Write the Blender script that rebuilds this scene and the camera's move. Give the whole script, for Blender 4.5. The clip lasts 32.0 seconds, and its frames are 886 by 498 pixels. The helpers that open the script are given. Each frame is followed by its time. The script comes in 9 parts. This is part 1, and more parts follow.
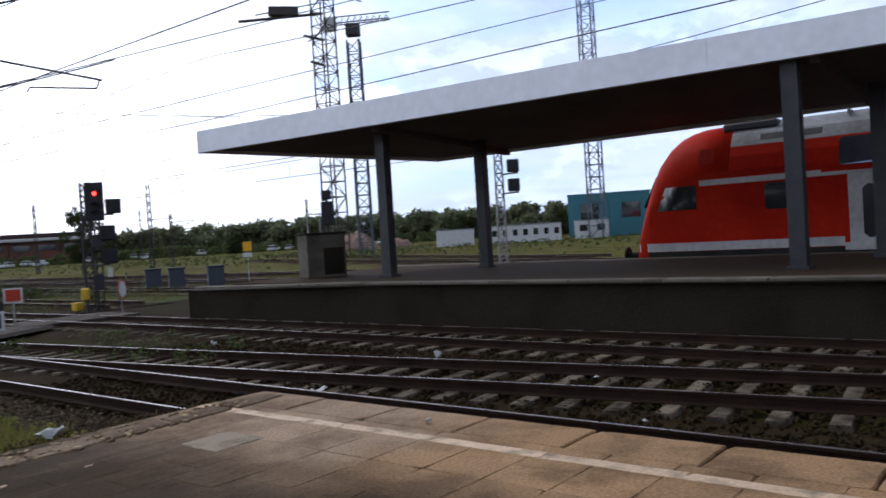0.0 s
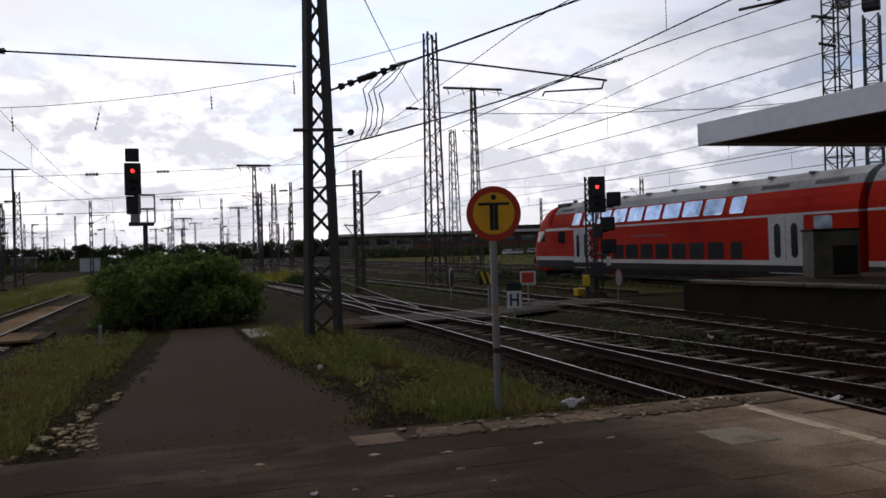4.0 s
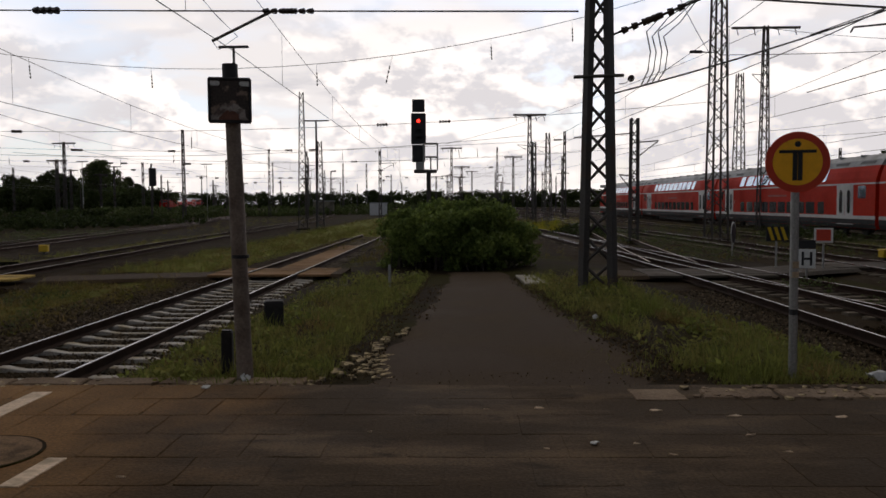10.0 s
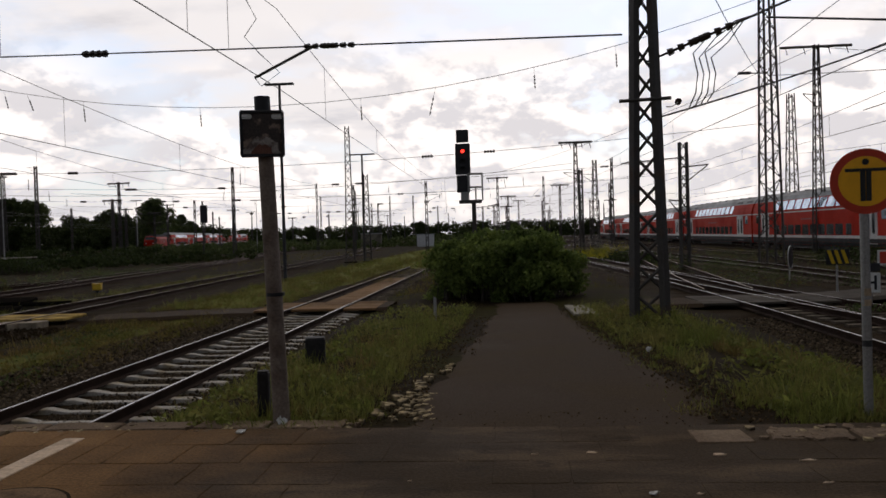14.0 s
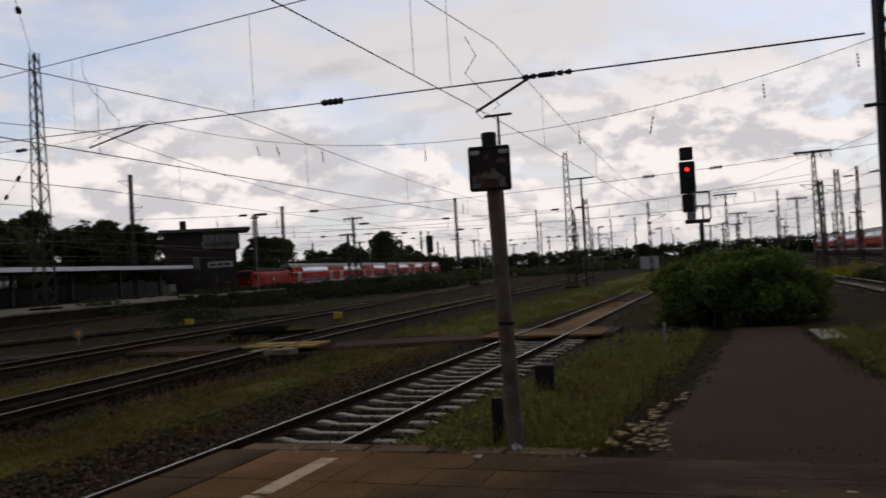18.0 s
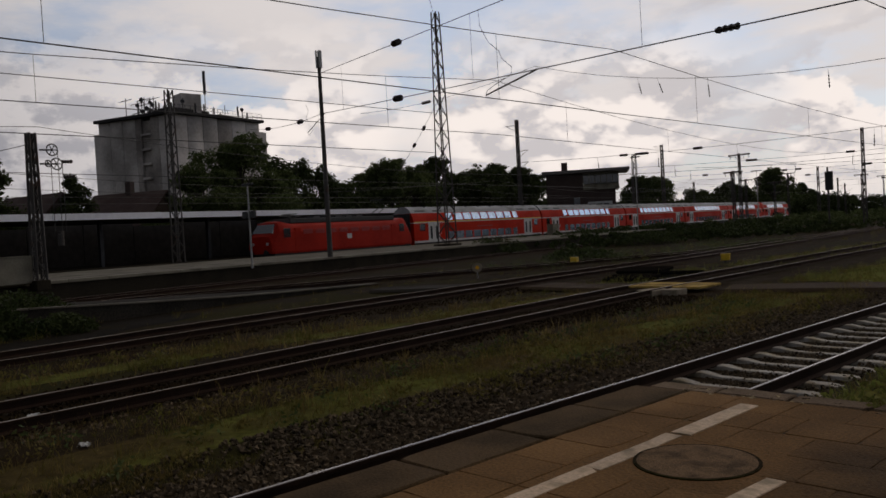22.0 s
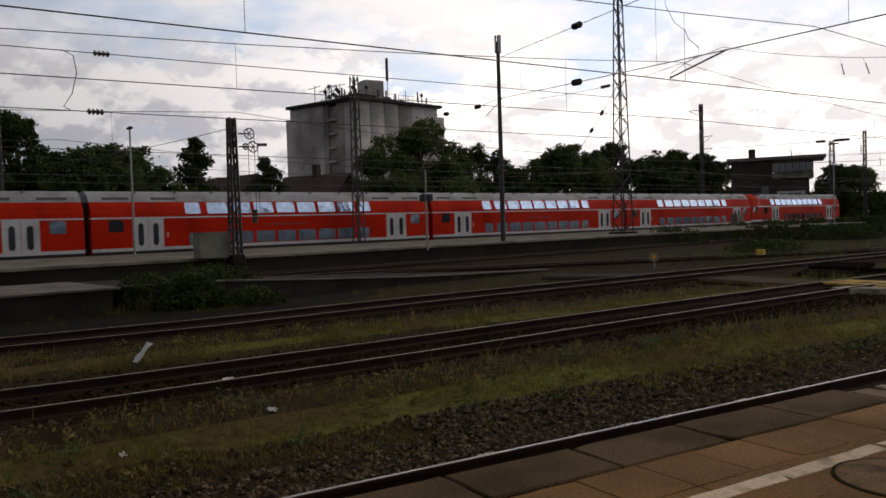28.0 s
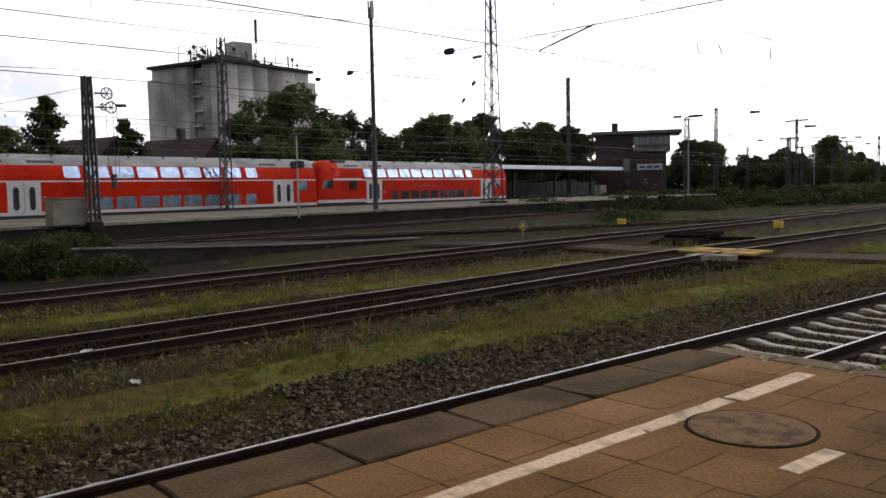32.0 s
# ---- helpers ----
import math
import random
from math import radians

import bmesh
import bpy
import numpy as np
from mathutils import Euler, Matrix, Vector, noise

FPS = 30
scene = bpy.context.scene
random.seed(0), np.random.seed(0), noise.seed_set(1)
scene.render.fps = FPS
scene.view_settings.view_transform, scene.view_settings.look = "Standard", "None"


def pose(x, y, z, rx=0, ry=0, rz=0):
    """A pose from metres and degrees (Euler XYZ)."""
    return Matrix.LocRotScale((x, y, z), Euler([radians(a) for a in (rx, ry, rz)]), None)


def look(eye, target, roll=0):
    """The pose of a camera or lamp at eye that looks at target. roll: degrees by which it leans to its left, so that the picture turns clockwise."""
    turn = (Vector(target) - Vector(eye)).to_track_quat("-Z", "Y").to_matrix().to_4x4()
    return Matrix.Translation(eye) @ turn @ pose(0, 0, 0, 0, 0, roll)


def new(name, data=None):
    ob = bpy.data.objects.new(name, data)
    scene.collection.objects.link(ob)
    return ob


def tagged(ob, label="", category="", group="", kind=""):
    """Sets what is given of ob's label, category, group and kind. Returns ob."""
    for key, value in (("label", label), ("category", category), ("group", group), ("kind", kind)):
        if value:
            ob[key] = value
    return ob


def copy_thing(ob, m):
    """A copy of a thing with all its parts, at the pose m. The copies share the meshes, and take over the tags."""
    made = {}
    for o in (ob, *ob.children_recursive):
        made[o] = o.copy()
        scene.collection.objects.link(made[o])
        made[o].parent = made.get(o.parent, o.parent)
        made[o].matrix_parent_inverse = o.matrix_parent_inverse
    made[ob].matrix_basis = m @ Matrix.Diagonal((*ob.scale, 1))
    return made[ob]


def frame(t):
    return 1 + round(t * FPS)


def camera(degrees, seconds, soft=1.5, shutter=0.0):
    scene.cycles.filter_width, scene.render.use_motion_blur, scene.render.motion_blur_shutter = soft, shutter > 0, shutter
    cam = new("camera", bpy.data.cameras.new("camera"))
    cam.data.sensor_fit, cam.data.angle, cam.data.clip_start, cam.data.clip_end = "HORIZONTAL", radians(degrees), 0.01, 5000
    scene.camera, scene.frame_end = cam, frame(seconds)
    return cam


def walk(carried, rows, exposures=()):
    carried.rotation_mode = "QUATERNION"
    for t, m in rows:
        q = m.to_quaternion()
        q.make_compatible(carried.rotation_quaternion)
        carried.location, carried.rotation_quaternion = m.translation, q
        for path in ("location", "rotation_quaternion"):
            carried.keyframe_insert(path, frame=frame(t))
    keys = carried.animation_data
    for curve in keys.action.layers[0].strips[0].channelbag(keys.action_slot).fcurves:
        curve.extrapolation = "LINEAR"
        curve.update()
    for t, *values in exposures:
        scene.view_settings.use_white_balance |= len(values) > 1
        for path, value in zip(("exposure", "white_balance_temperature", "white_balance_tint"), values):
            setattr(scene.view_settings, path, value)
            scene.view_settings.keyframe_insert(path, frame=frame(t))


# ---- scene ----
cam = camera(57.25, 32.0, soft=1.6, shutter=0.18)
PATH = [
    (0, (0.321, -0.311, 1.582), (1.878, 0.943, 1.539), -3.55),
    (0.5, (0.180, -0.255, 1.562), (1.516, 1.232, 1.493), -3.06),
    (1, (0.089, -0.199, 1.559), (1.188, 1.470, 1.474), -2.38),
    (1.5, (0.105, -0.069, 1.547), (0.933, 1.751, 1.522), -1.64),
    (2, (0.105, -0.081, 1.550), (0.844, 1.777, 1.515), -2.01),
    (2.5, (0.099, -0.109, 1.552), (0.837, 1.750, 1.537), -1.78),
    (4.5, (0.094, -0.157, 1.544), (0.639, 1.767, 1.531), -2.33),
    (5, (0.086, -0.122, 1.542), (0.516, 1.830, 1.477), -2.61),
    (5.5, (0.075, -0.113, 1.521), (0.289, 1.872, 1.408), -1.85),
    (6, (0.087, -0.114, 1.533), (0.260, 1.876, 1.429), -3.02),
    (6.5, (0.083, -0.112, 1.524), (0.180, 1.881, 1.396), -2.53),
    (7, (0.081, -0.096, 1.521), (0.118, 1.899, 1.380), -2.04),
    (7.5, (0.084, -0.088, 1.526), (0.071, 1.909, 1.414), -1.73),
    (8, (0.082, -0.100, 1.525), (-0.018, 1.894, 1.404), -1.89),
    (8.5, (0.072, -0.083, 1.522), (-0.036, 1.910, 1.391), -1.32),
    (9, (0.068, -0.085, 1.528), (0.003, 1.910, 1.397), -0.76),
    (9.5, (0.048, -0.050, 1.525), (0.014, 1.946, 1.403), -0.56),
    (10, (0.006, -0.050, 1.528), (-0.036, 1.946, 1.414), -0.32),
    (10.5, (-0.025, -0.030, 1.524), (0.039, 1.965, 1.404), -0.99),
    (11, (-0.054, 0.044, 1.510), (0.017, 2.034, 1.322), -0.68),
    (11.5, (0.006, 0.118, 1.506), (0.036, 2.112, 1.349), -2.04),
    (12, (0.063, 0.232, 1.510), (0.044, 2.224, 1.328), -1.14),
    (12.5, (0.057, 0.270, 1.541), (-0.071, 2.263, 1.434), -1.41),
    (13, (0.049, 0.288, 1.531), (-0.144, 2.279, 1.489), -1.52),
    (13.5, (0.043, 0.289, 1.535), (-0.125, 2.282, 1.493), -1.35),
    (15.5, (0.076, 0.288, 1.538), (-0.088, 2.281, 1.524), -2.27),
    (16, (0.069, 0.309, 1.537), (-0.124, 2.299, 1.524), -2.13),
    (16.5, (0.070, 0.293, 1.535), (-0.167, 2.279, 1.503), -2.09),
    (17, (0.068, 0.315, 1.530), (-0.167, 2.301, 1.501), -2.42),
    (17.5, (0.048, 0.308, 1.540), (-0.257, 2.285, 1.540), -1.90),
    (18, (0.008, 0.192, 1.573), (-0.674, 2.072, 1.621), -3.45),
    (18.5, (-0.104, 0.249, 1.545), (-1.074, 1.998, 1.540), -2.78),
    (19, (-0.194, 0.273, 1.538), (-1.214, 1.993, 1.496), -2.15),
    (19.5, (-0.259, 0.263, 1.544), (-1.408, 1.901, 1.552), -2.70),
    (20, (-0.305, 0.226, 1.545), (-1.554, 1.788, 1.552), -2.39),
    (20.5, (-0.342, 0.226, 1.544), (-1.646, 1.742, 1.538), -2.17),
    (21, (-0.342, 0.186, 1.552), (-1.708, 1.646, 1.541), -1.90),
    (21.5, (-0.328, 0.135, 1.545), (-1.741, 1.551, 1.529), -1.38),
    (22, (-0.333, 0.148, 1.554), (-1.778, 1.530, 1.509), -3.23),
    (22.5, (-0.363, 0.134, 1.540), (-1.823, 1.499, 1.486), -2.73),
    (23, (-0.402, 0.138, 1.526), (-1.990, 1.351, 1.445), -3.14),
    (23.5, (-0.437, 0.144, 1.522), (-2.135, 1.199, 1.470), -3.01),
    (24, (-0.428, 0.129, 1.528), (-2.174, 1.104, 1.475), -2.93),
    (24.5, (-0.433, 0.139, 1.529), (-2.214, 1.046, 1.477), -2.11),
    (25, (-0.447, 0.143, 1.524), (-2.212, 1.081, 1.461), -1.80),
    (25.5, (-0.409, 0.130, 1.538), (-2.155, 1.106, 1.483), -1.25),
    (27.5, (-0.426, 0.161, 1.527), (-2.138, 1.193, 1.451), -1.90),
    (28, (-0.429, 0.161, 1.539), (-2.132, 1.208, 1.477), -1.77),
    (28.5, (-0.401, 0.155, 1.532), (-2.074, 1.248, 1.464), -1.65),
    (29, (-0.409, 0.163, 1.531), (-2.063, 1.287, 1.492), -2.23),
    (29.5, (-0.395, 0.155, 1.536), (-2.035, 1.298, 1.489), -1.37),
    (30, (-0.410, 0.160, 1.528), (-2.048, 1.305, 1.446), -1.94),
    (30.5, (-0.409, 0.150, 1.508), (-2.051, 1.286, 1.386), -2.65),
    (31, (-0.418, 0.166, 1.536), (-2.027, 1.340, 1.343), -1.08),
    (31.5, (-0.438, 0.151, 1.529), (-1.946, 1.456, 1.381), -1.20),
    (32, (-0.454, 0.164, 1.514), (-1.970, 1.460, 1.367), -1.18),
]
EXPO = [(0, 0.94, 6080, 14), (1, 0.70, 5900, 15), (2, -0.15, 5760, 17), (5, -0.26, 7020, 14), (7, -0.32, 7220, 15), (13, -0.28, 7120, 15), (16.5, -0.38, 7120, 15), (18, -0.6, 7050, 15), (20, -0.68, 7200, 16), (22, -0.68, 7300, 16),
        (23.5, -0.4, 7450, 16), (25, -0.17, 7400, 15), (29, -0.06, 7350, 15), (30.2, 0.12, 7250, 15), (31, 0.85, 7000, 14), (32, 0.9, 7100, 13)]
walk(cam, [(t, look(eye, target, roll)) for t, eye, target, roll in PATH], EXPO)

# ---- sky and sun ----
SUN_AZ, SUN_EL = 8.0, 52.0      # degrees to the right of +y, above the horizon
world = bpy.data.worlds.new("sky")
scene.world = world
world.use_nodes = True
wn, wl = world.node_tree.nodes, world.node_tree.links
bg = wn["Background"]
sky = wn.new("ShaderNodeTexSky")
sky.sky_type, sky.sun_disc = "NISHITA", False
sky.sun_elevation, sky.sun_rotation = radians(SUN_EL), radians(SUN_AZ)
sky.air_density, sky.dust_density = 1.0, 2.0
coord = wn.new("ShaderNodeTexCoord")
sep = wn.new("ShaderNodeSeparateXYZ")
wl.new(coord.outputs["Generated"], sep.inputs[0])


def wmath(op, a, b=None, c=None, clamp=False):
    n = wn.new("ShaderNodeMath")
    n.operation, n.use_clamp = op, clamp
    for i, v in enumerate((a, b, c)):
        if v is None:
            continue
        if isinstance(v, (int, float)):
            n.inputs[i].default_value = v
        else:
            wl.new(v, n.inputs[i])
    return n.outputs[0]


comb = wn.new("ShaderNodeCombineXYZ")
for k, f in ((0, 1.0), (1, 1.0), (2, 1.7)):
    wl.new(wmath("MULTIPLY", sep.outputs[k], f), comb.inputs[k])


def wnoise(scale, detail, rough, shift):
    m = wn.new("ShaderNodeMapping")
    m.inputs["Location"].default_value = shift
    wl.new(comb.outputs[0], m.inputs[0])
    n = wn.new("ShaderNodeTexNoise")
    n.inputs["Scale"].default_value, n.inputs["Detail"].default_value, n.inputs["Roughness"].default_value = scale, detail, rough
    wl.new(m.outputs[0], n.inputs["Vector"])
    return n.outputs["Fac"]


def wramp(fac, lo, hi):
    n = wn.new("ShaderNodeMapRange")
    n.interpolation_type = "SMOOTHSTEP"
    n.inputs["From Min"].default_value, n.inputs["From Max"].default_value = lo, hi
    wl.new(fac, n.inputs["Value"])
    return n.outputs[0]


def wmix(fac, a, b):
    n = wn.new("ShaderNodeMix")
    n.data_type = "RGBA"
    wl.new(fac, n.inputs[0])
    for k, v in ((6, a), (7, b)):
        if isinstance(v, tuple):
            n.inputs[k].default_value = (*v, 1)
        else:
            wl.new(v, n.inputs[k])
    return n.outputs[2]


def wcol(blend, fac, a, b):
    n = wn.new("ShaderNodeMix")
    n.data_type, n.blend_type = "RGBA", blend
    n.inputs[0].default_value = fac
    for k, v in ((6, a), (7, b)):
        if isinstance(v, tuple):
            n.inputs[k].default_value = (*v, 1)
        else:
            wl.new(v, n.inputs[k])
    return n.outputs[2]


# a high veil, drawn out towards the horizon as a flat layer is
layer = wn.new("ShaderNodeCombineXYZ")
up = wmath("ADD", wmath("MAXIMUM", sep.outputs[2], 0.0), 0.13)
for k in (0, 1):
    wl.new(wmath("DIVIDE", sep.outputs[k], up), layer.inputs[k])


def wlayer(scale, detail, rough, shift, wide=(1.0, 1.0, 1.0)):
    m = wn.new("ShaderNodeMapping")
    m.inputs["Location"].default_value, m.inputs["Scale"].default_value = shift, wide
    wl.new(layer.outputs[0], m.inputs[0])
    n = wn.new("ShaderNodeTexNoise")
    n.inputs["Scale"].default_value, n.inputs["Detail"].default_value, n.inputs["Roughness"].default_value = scale, detail, rough
    wl.new(m.outputs[0], n.inputs["Vector"])
    return n.outputs["Fac"]


veil_gap = wcol("ADD", 1.0, sky.outputs[0], (3.9, 4.8, 6.2))
veil = wmix(wramp(wlayer(0.85, 8, 0.58, (2.3, 0.4, 0.0)), 0.40, 0.57), veil_gap, (10.4, 10.7, 11.3))
veil = wmix(wramp(wlayer(0.7, 7, 0.6, (5.1, 3.4, 2.0), (1.0, 1.5, 1.0)), 0.53, 0.72), veil, (7.0, 7.4, 8.3))
# heaped clouds low down: bright where the mass thins out upwards, grey underneath
body = wnoise(6.2, 10, 0.60, (3.1, 1.7, 0.2))
above = wnoise(6.2, 10, 0.60, (3.1, 1.7, 0.235))
puff = wramp(wmath("SUBTRACT", body, above), -0.045, 0.05)
low = wmath("SUBTRACT", 1.0, wramp(sep.outputs[2], 0.13, 0.28))
heap = wmath("MULTIPLY", wramp(body, 0.40, 0.46), wmath("MULTIPLY", low, wramp(wnoise(2.2, 4, 0.5, (8.0, 1.0, 3.0)), 0.32, 0.46)))
clouds = wmix(heap, veil, wmix(puff, (8.7, 9.0, 9.8), (13.8, 13.8, 14.0)))
# pale haze along the horizon
haze = wmix(wramp(sep.outputs[2], -0.02, 0.07), wmix(puff, (9.6, 9.9, 10.5), (12.0, 12.1, 12.3)), clouds)
# the cloud deck thickens and greys towards the zenith
deck = wmix(wramp(sep.outputs[2], 0.30, 0.85), haze, (3.6, 3.7, 4.0))
# the clouds are lit through towards the sun and duller away from it, and thinner in the east
ahead = wmath("ADD", wmath("MULTIPLY", sep.outputs[0], math.sin(radians(SUN_AZ))), wmath("MULTIPLY", sep.outputs[1], math.cos(radians(SUN_AZ))))
dull = wcol("MULTIPLY", 1.0, deck, wmix(wramp(ahead, -0.5, 0.5), (0.36, 0.39, 0.43), (1.0, 1.0, 1.0)))
east = wcol("MULTIPLY", 1.0, dull, wmix(wramp(sep.outputs[0], 0.42, 0.80), (1.0, 1.0, 1.0), (0.42, 0.47, 0.55)))
# a low grey bank of cloud in the west
bank = wmath("MULTIPLY", wramp(wmath("MULTIPLY", sep.outputs[0], -1.0), 0.82, 0.98), wmath("SUBTRACT", 1.0, wramp(sep.outputs[2], 0.09, 0.30)))
wl.new(wcol("MULTIPLY", 1.0, east, wmix(bank, (1.0, 1.0, 1.0), (0.63, 0.655, 0.70))), bg.inputs[0])
bg.inputs[1].default_value = 0.1
sun_data = bpy.data.lights.new("sun", "SUN")
sun_data.energy, sun_data.angle, sun_data.color = 0.6, radians(20), (1.0, 0.96, 0.9)
sun = new("sun", sun_data)
sd = Vector((math.sin(radians(SUN_AZ)) * math.cos(radians(SUN_EL)), math.cos(radians(SUN_AZ)) * math.cos(radians(SUN_EL)), math.sin(radians(SUN_EL))))
sun.matrix_world = look(sd * 200, (0, 0, 0))


# ---- materials ----
def mat(name, base, rough=0.7, metal=0.0, vary=0.25, scale=3.0, fine=40.0, bump=0.15, second=None, mix=(0.45, 0.65), island=0.0, rand=0.0, spec=0.4, emit=None, place=False):
    """A surface with large stains and fine grain in metres; second: a stain colour that breaks through in patches."""
    m = bpy.data.materials.new(name)
    m.use_nodes = True
    nt, nodes, links = m.node_tree, m.node_tree.nodes, m.node_tree.links
    b = nodes["Principled BSDF"]
    b.inputs["Roughness"].default_value, b.inputs["Metallic"].default_value = rough, metal
    b.inputs["Specular IOR Level"].default_value = spec
    tc = nodes.new("ShaderNodeTexCoord")
    big = nodes.new("ShaderNodeTexNoise")
    big.inputs["Scale"].default_value, big.inputs["Detail"].default_value = scale, 6
    small = nodes.new("ShaderNodeTexNoise")
    small.inputs["Scale"].default_value, small.inputs["Detail"].default_value = fine, 4
    geo = nodes.new("ShaderNodeNewGeometry")
    for n in (big, small):
        links.new(geo.outputs["Position"] if place else tc.outputs["Object"], n.inputs["Vector"])

    def rng(sock, lo, hi, a, c):
        n = nodes.new("ShaderNodeMapRange")
        for k, v in (("From Min", lo), ("From Max", hi), ("To Min", a), ("To Max", c)):
            n.inputs[k].default_value = v
        links.new(sock, n.inputs["Value"])
        return n.outputs[0]

    col = nodes.new("ShaderNodeMix")
    col.data_type = "RGBA"
    col.inputs[6].default_value = (*base, 1)
    col.inputs[7].default_value = (*(second or tuple(c * 0.6 for c in base)), 1)
    links.new(rng(big.outputs["Fac"], mix[0], mix[1], 0, 1 if second else 0.8 * vary), col.inputs[0])
    hsv = nodes.new("ShaderNodeHueSaturation")
    links.new(col.outputs[2], hsv.inputs["Color"])
    value = rng(small.outputs["Fac"], 0.3, 0.7, 1 - vary, 1 + vary)
    for amount, sock in ((island, "island"), (rand, "object")):
        if amount:
            if sock == "island":
                r = nodes.new("ShaderNodeNewGeometry").outputs["Random Per Island"]
            else:
                r = nodes.new("ShaderNodeObjectInfo").outputs["Random"]
            mul = nodes.new("ShaderNodeMath")
            mul.operation = "MULTIPLY"
            links.new(value, mul.inputs[0])
            links.new(rng(r, 0, 1, 1 - amount, 1 + amount), mul.inputs[1])
            value = mul.outputs[0]
    links.new(value, hsv.inputs["Value"])
    links.new(hsv.outputs[0], b.inputs["Base Color"])
    links.new(rng(big.outputs["Fac"], 0.3, 0.7, max(rough - 0.12, 0.02), min(rough + 0.12, 1)), b.inputs["Roughness"])
    if bump:
        bp = nodes.new("ShaderNodeBump")
        bp.inputs["Strength"].default_value, bp.inputs["Distance"].default_value = bump, 0.02
        links.new(small.outputs["Fac"], bp.inputs["Height"])
        links.new(bp.outputs[0], b.inputs["Normal"])
    if emit:
        b.inputs["Emission Color"].default_value, b.inputs["Emission Strength"].default_value = (*emit[:3], 1), emit[3]
    return m


def leafy(name, a, b2, glow=0.0):
    m = mat(name, a, 0.6, vary=0.3, scale=1.2, fine=9, bump=0, second=b2, mix=(0.4, 0.62), island=0.35, spec=0.08)
    if glow:
        # thin blades let light through from behind
        nt = m.node_tree
        p = nt.nodes["Principled BSDF"]
        tr2 = nt.nodes.new("ShaderNodeBsdfTranslucent")
        mix2 = nt.nodes.new("ShaderNodeMixShader")
        mix2.inputs[0].default_value = glow
        nt.links.new(p.inputs["Base Color"].links[0].from_socket, tr2.inputs["Color"])
        nt.links.new(p.outputs[0], mix2.inputs[1])
        nt.links.new(tr2.outputs[0], mix2.inputs[2])
        nt.links.new(mix2.outputs[0], nt.nodes["Material Output"].inputs["Surface"])
    return m


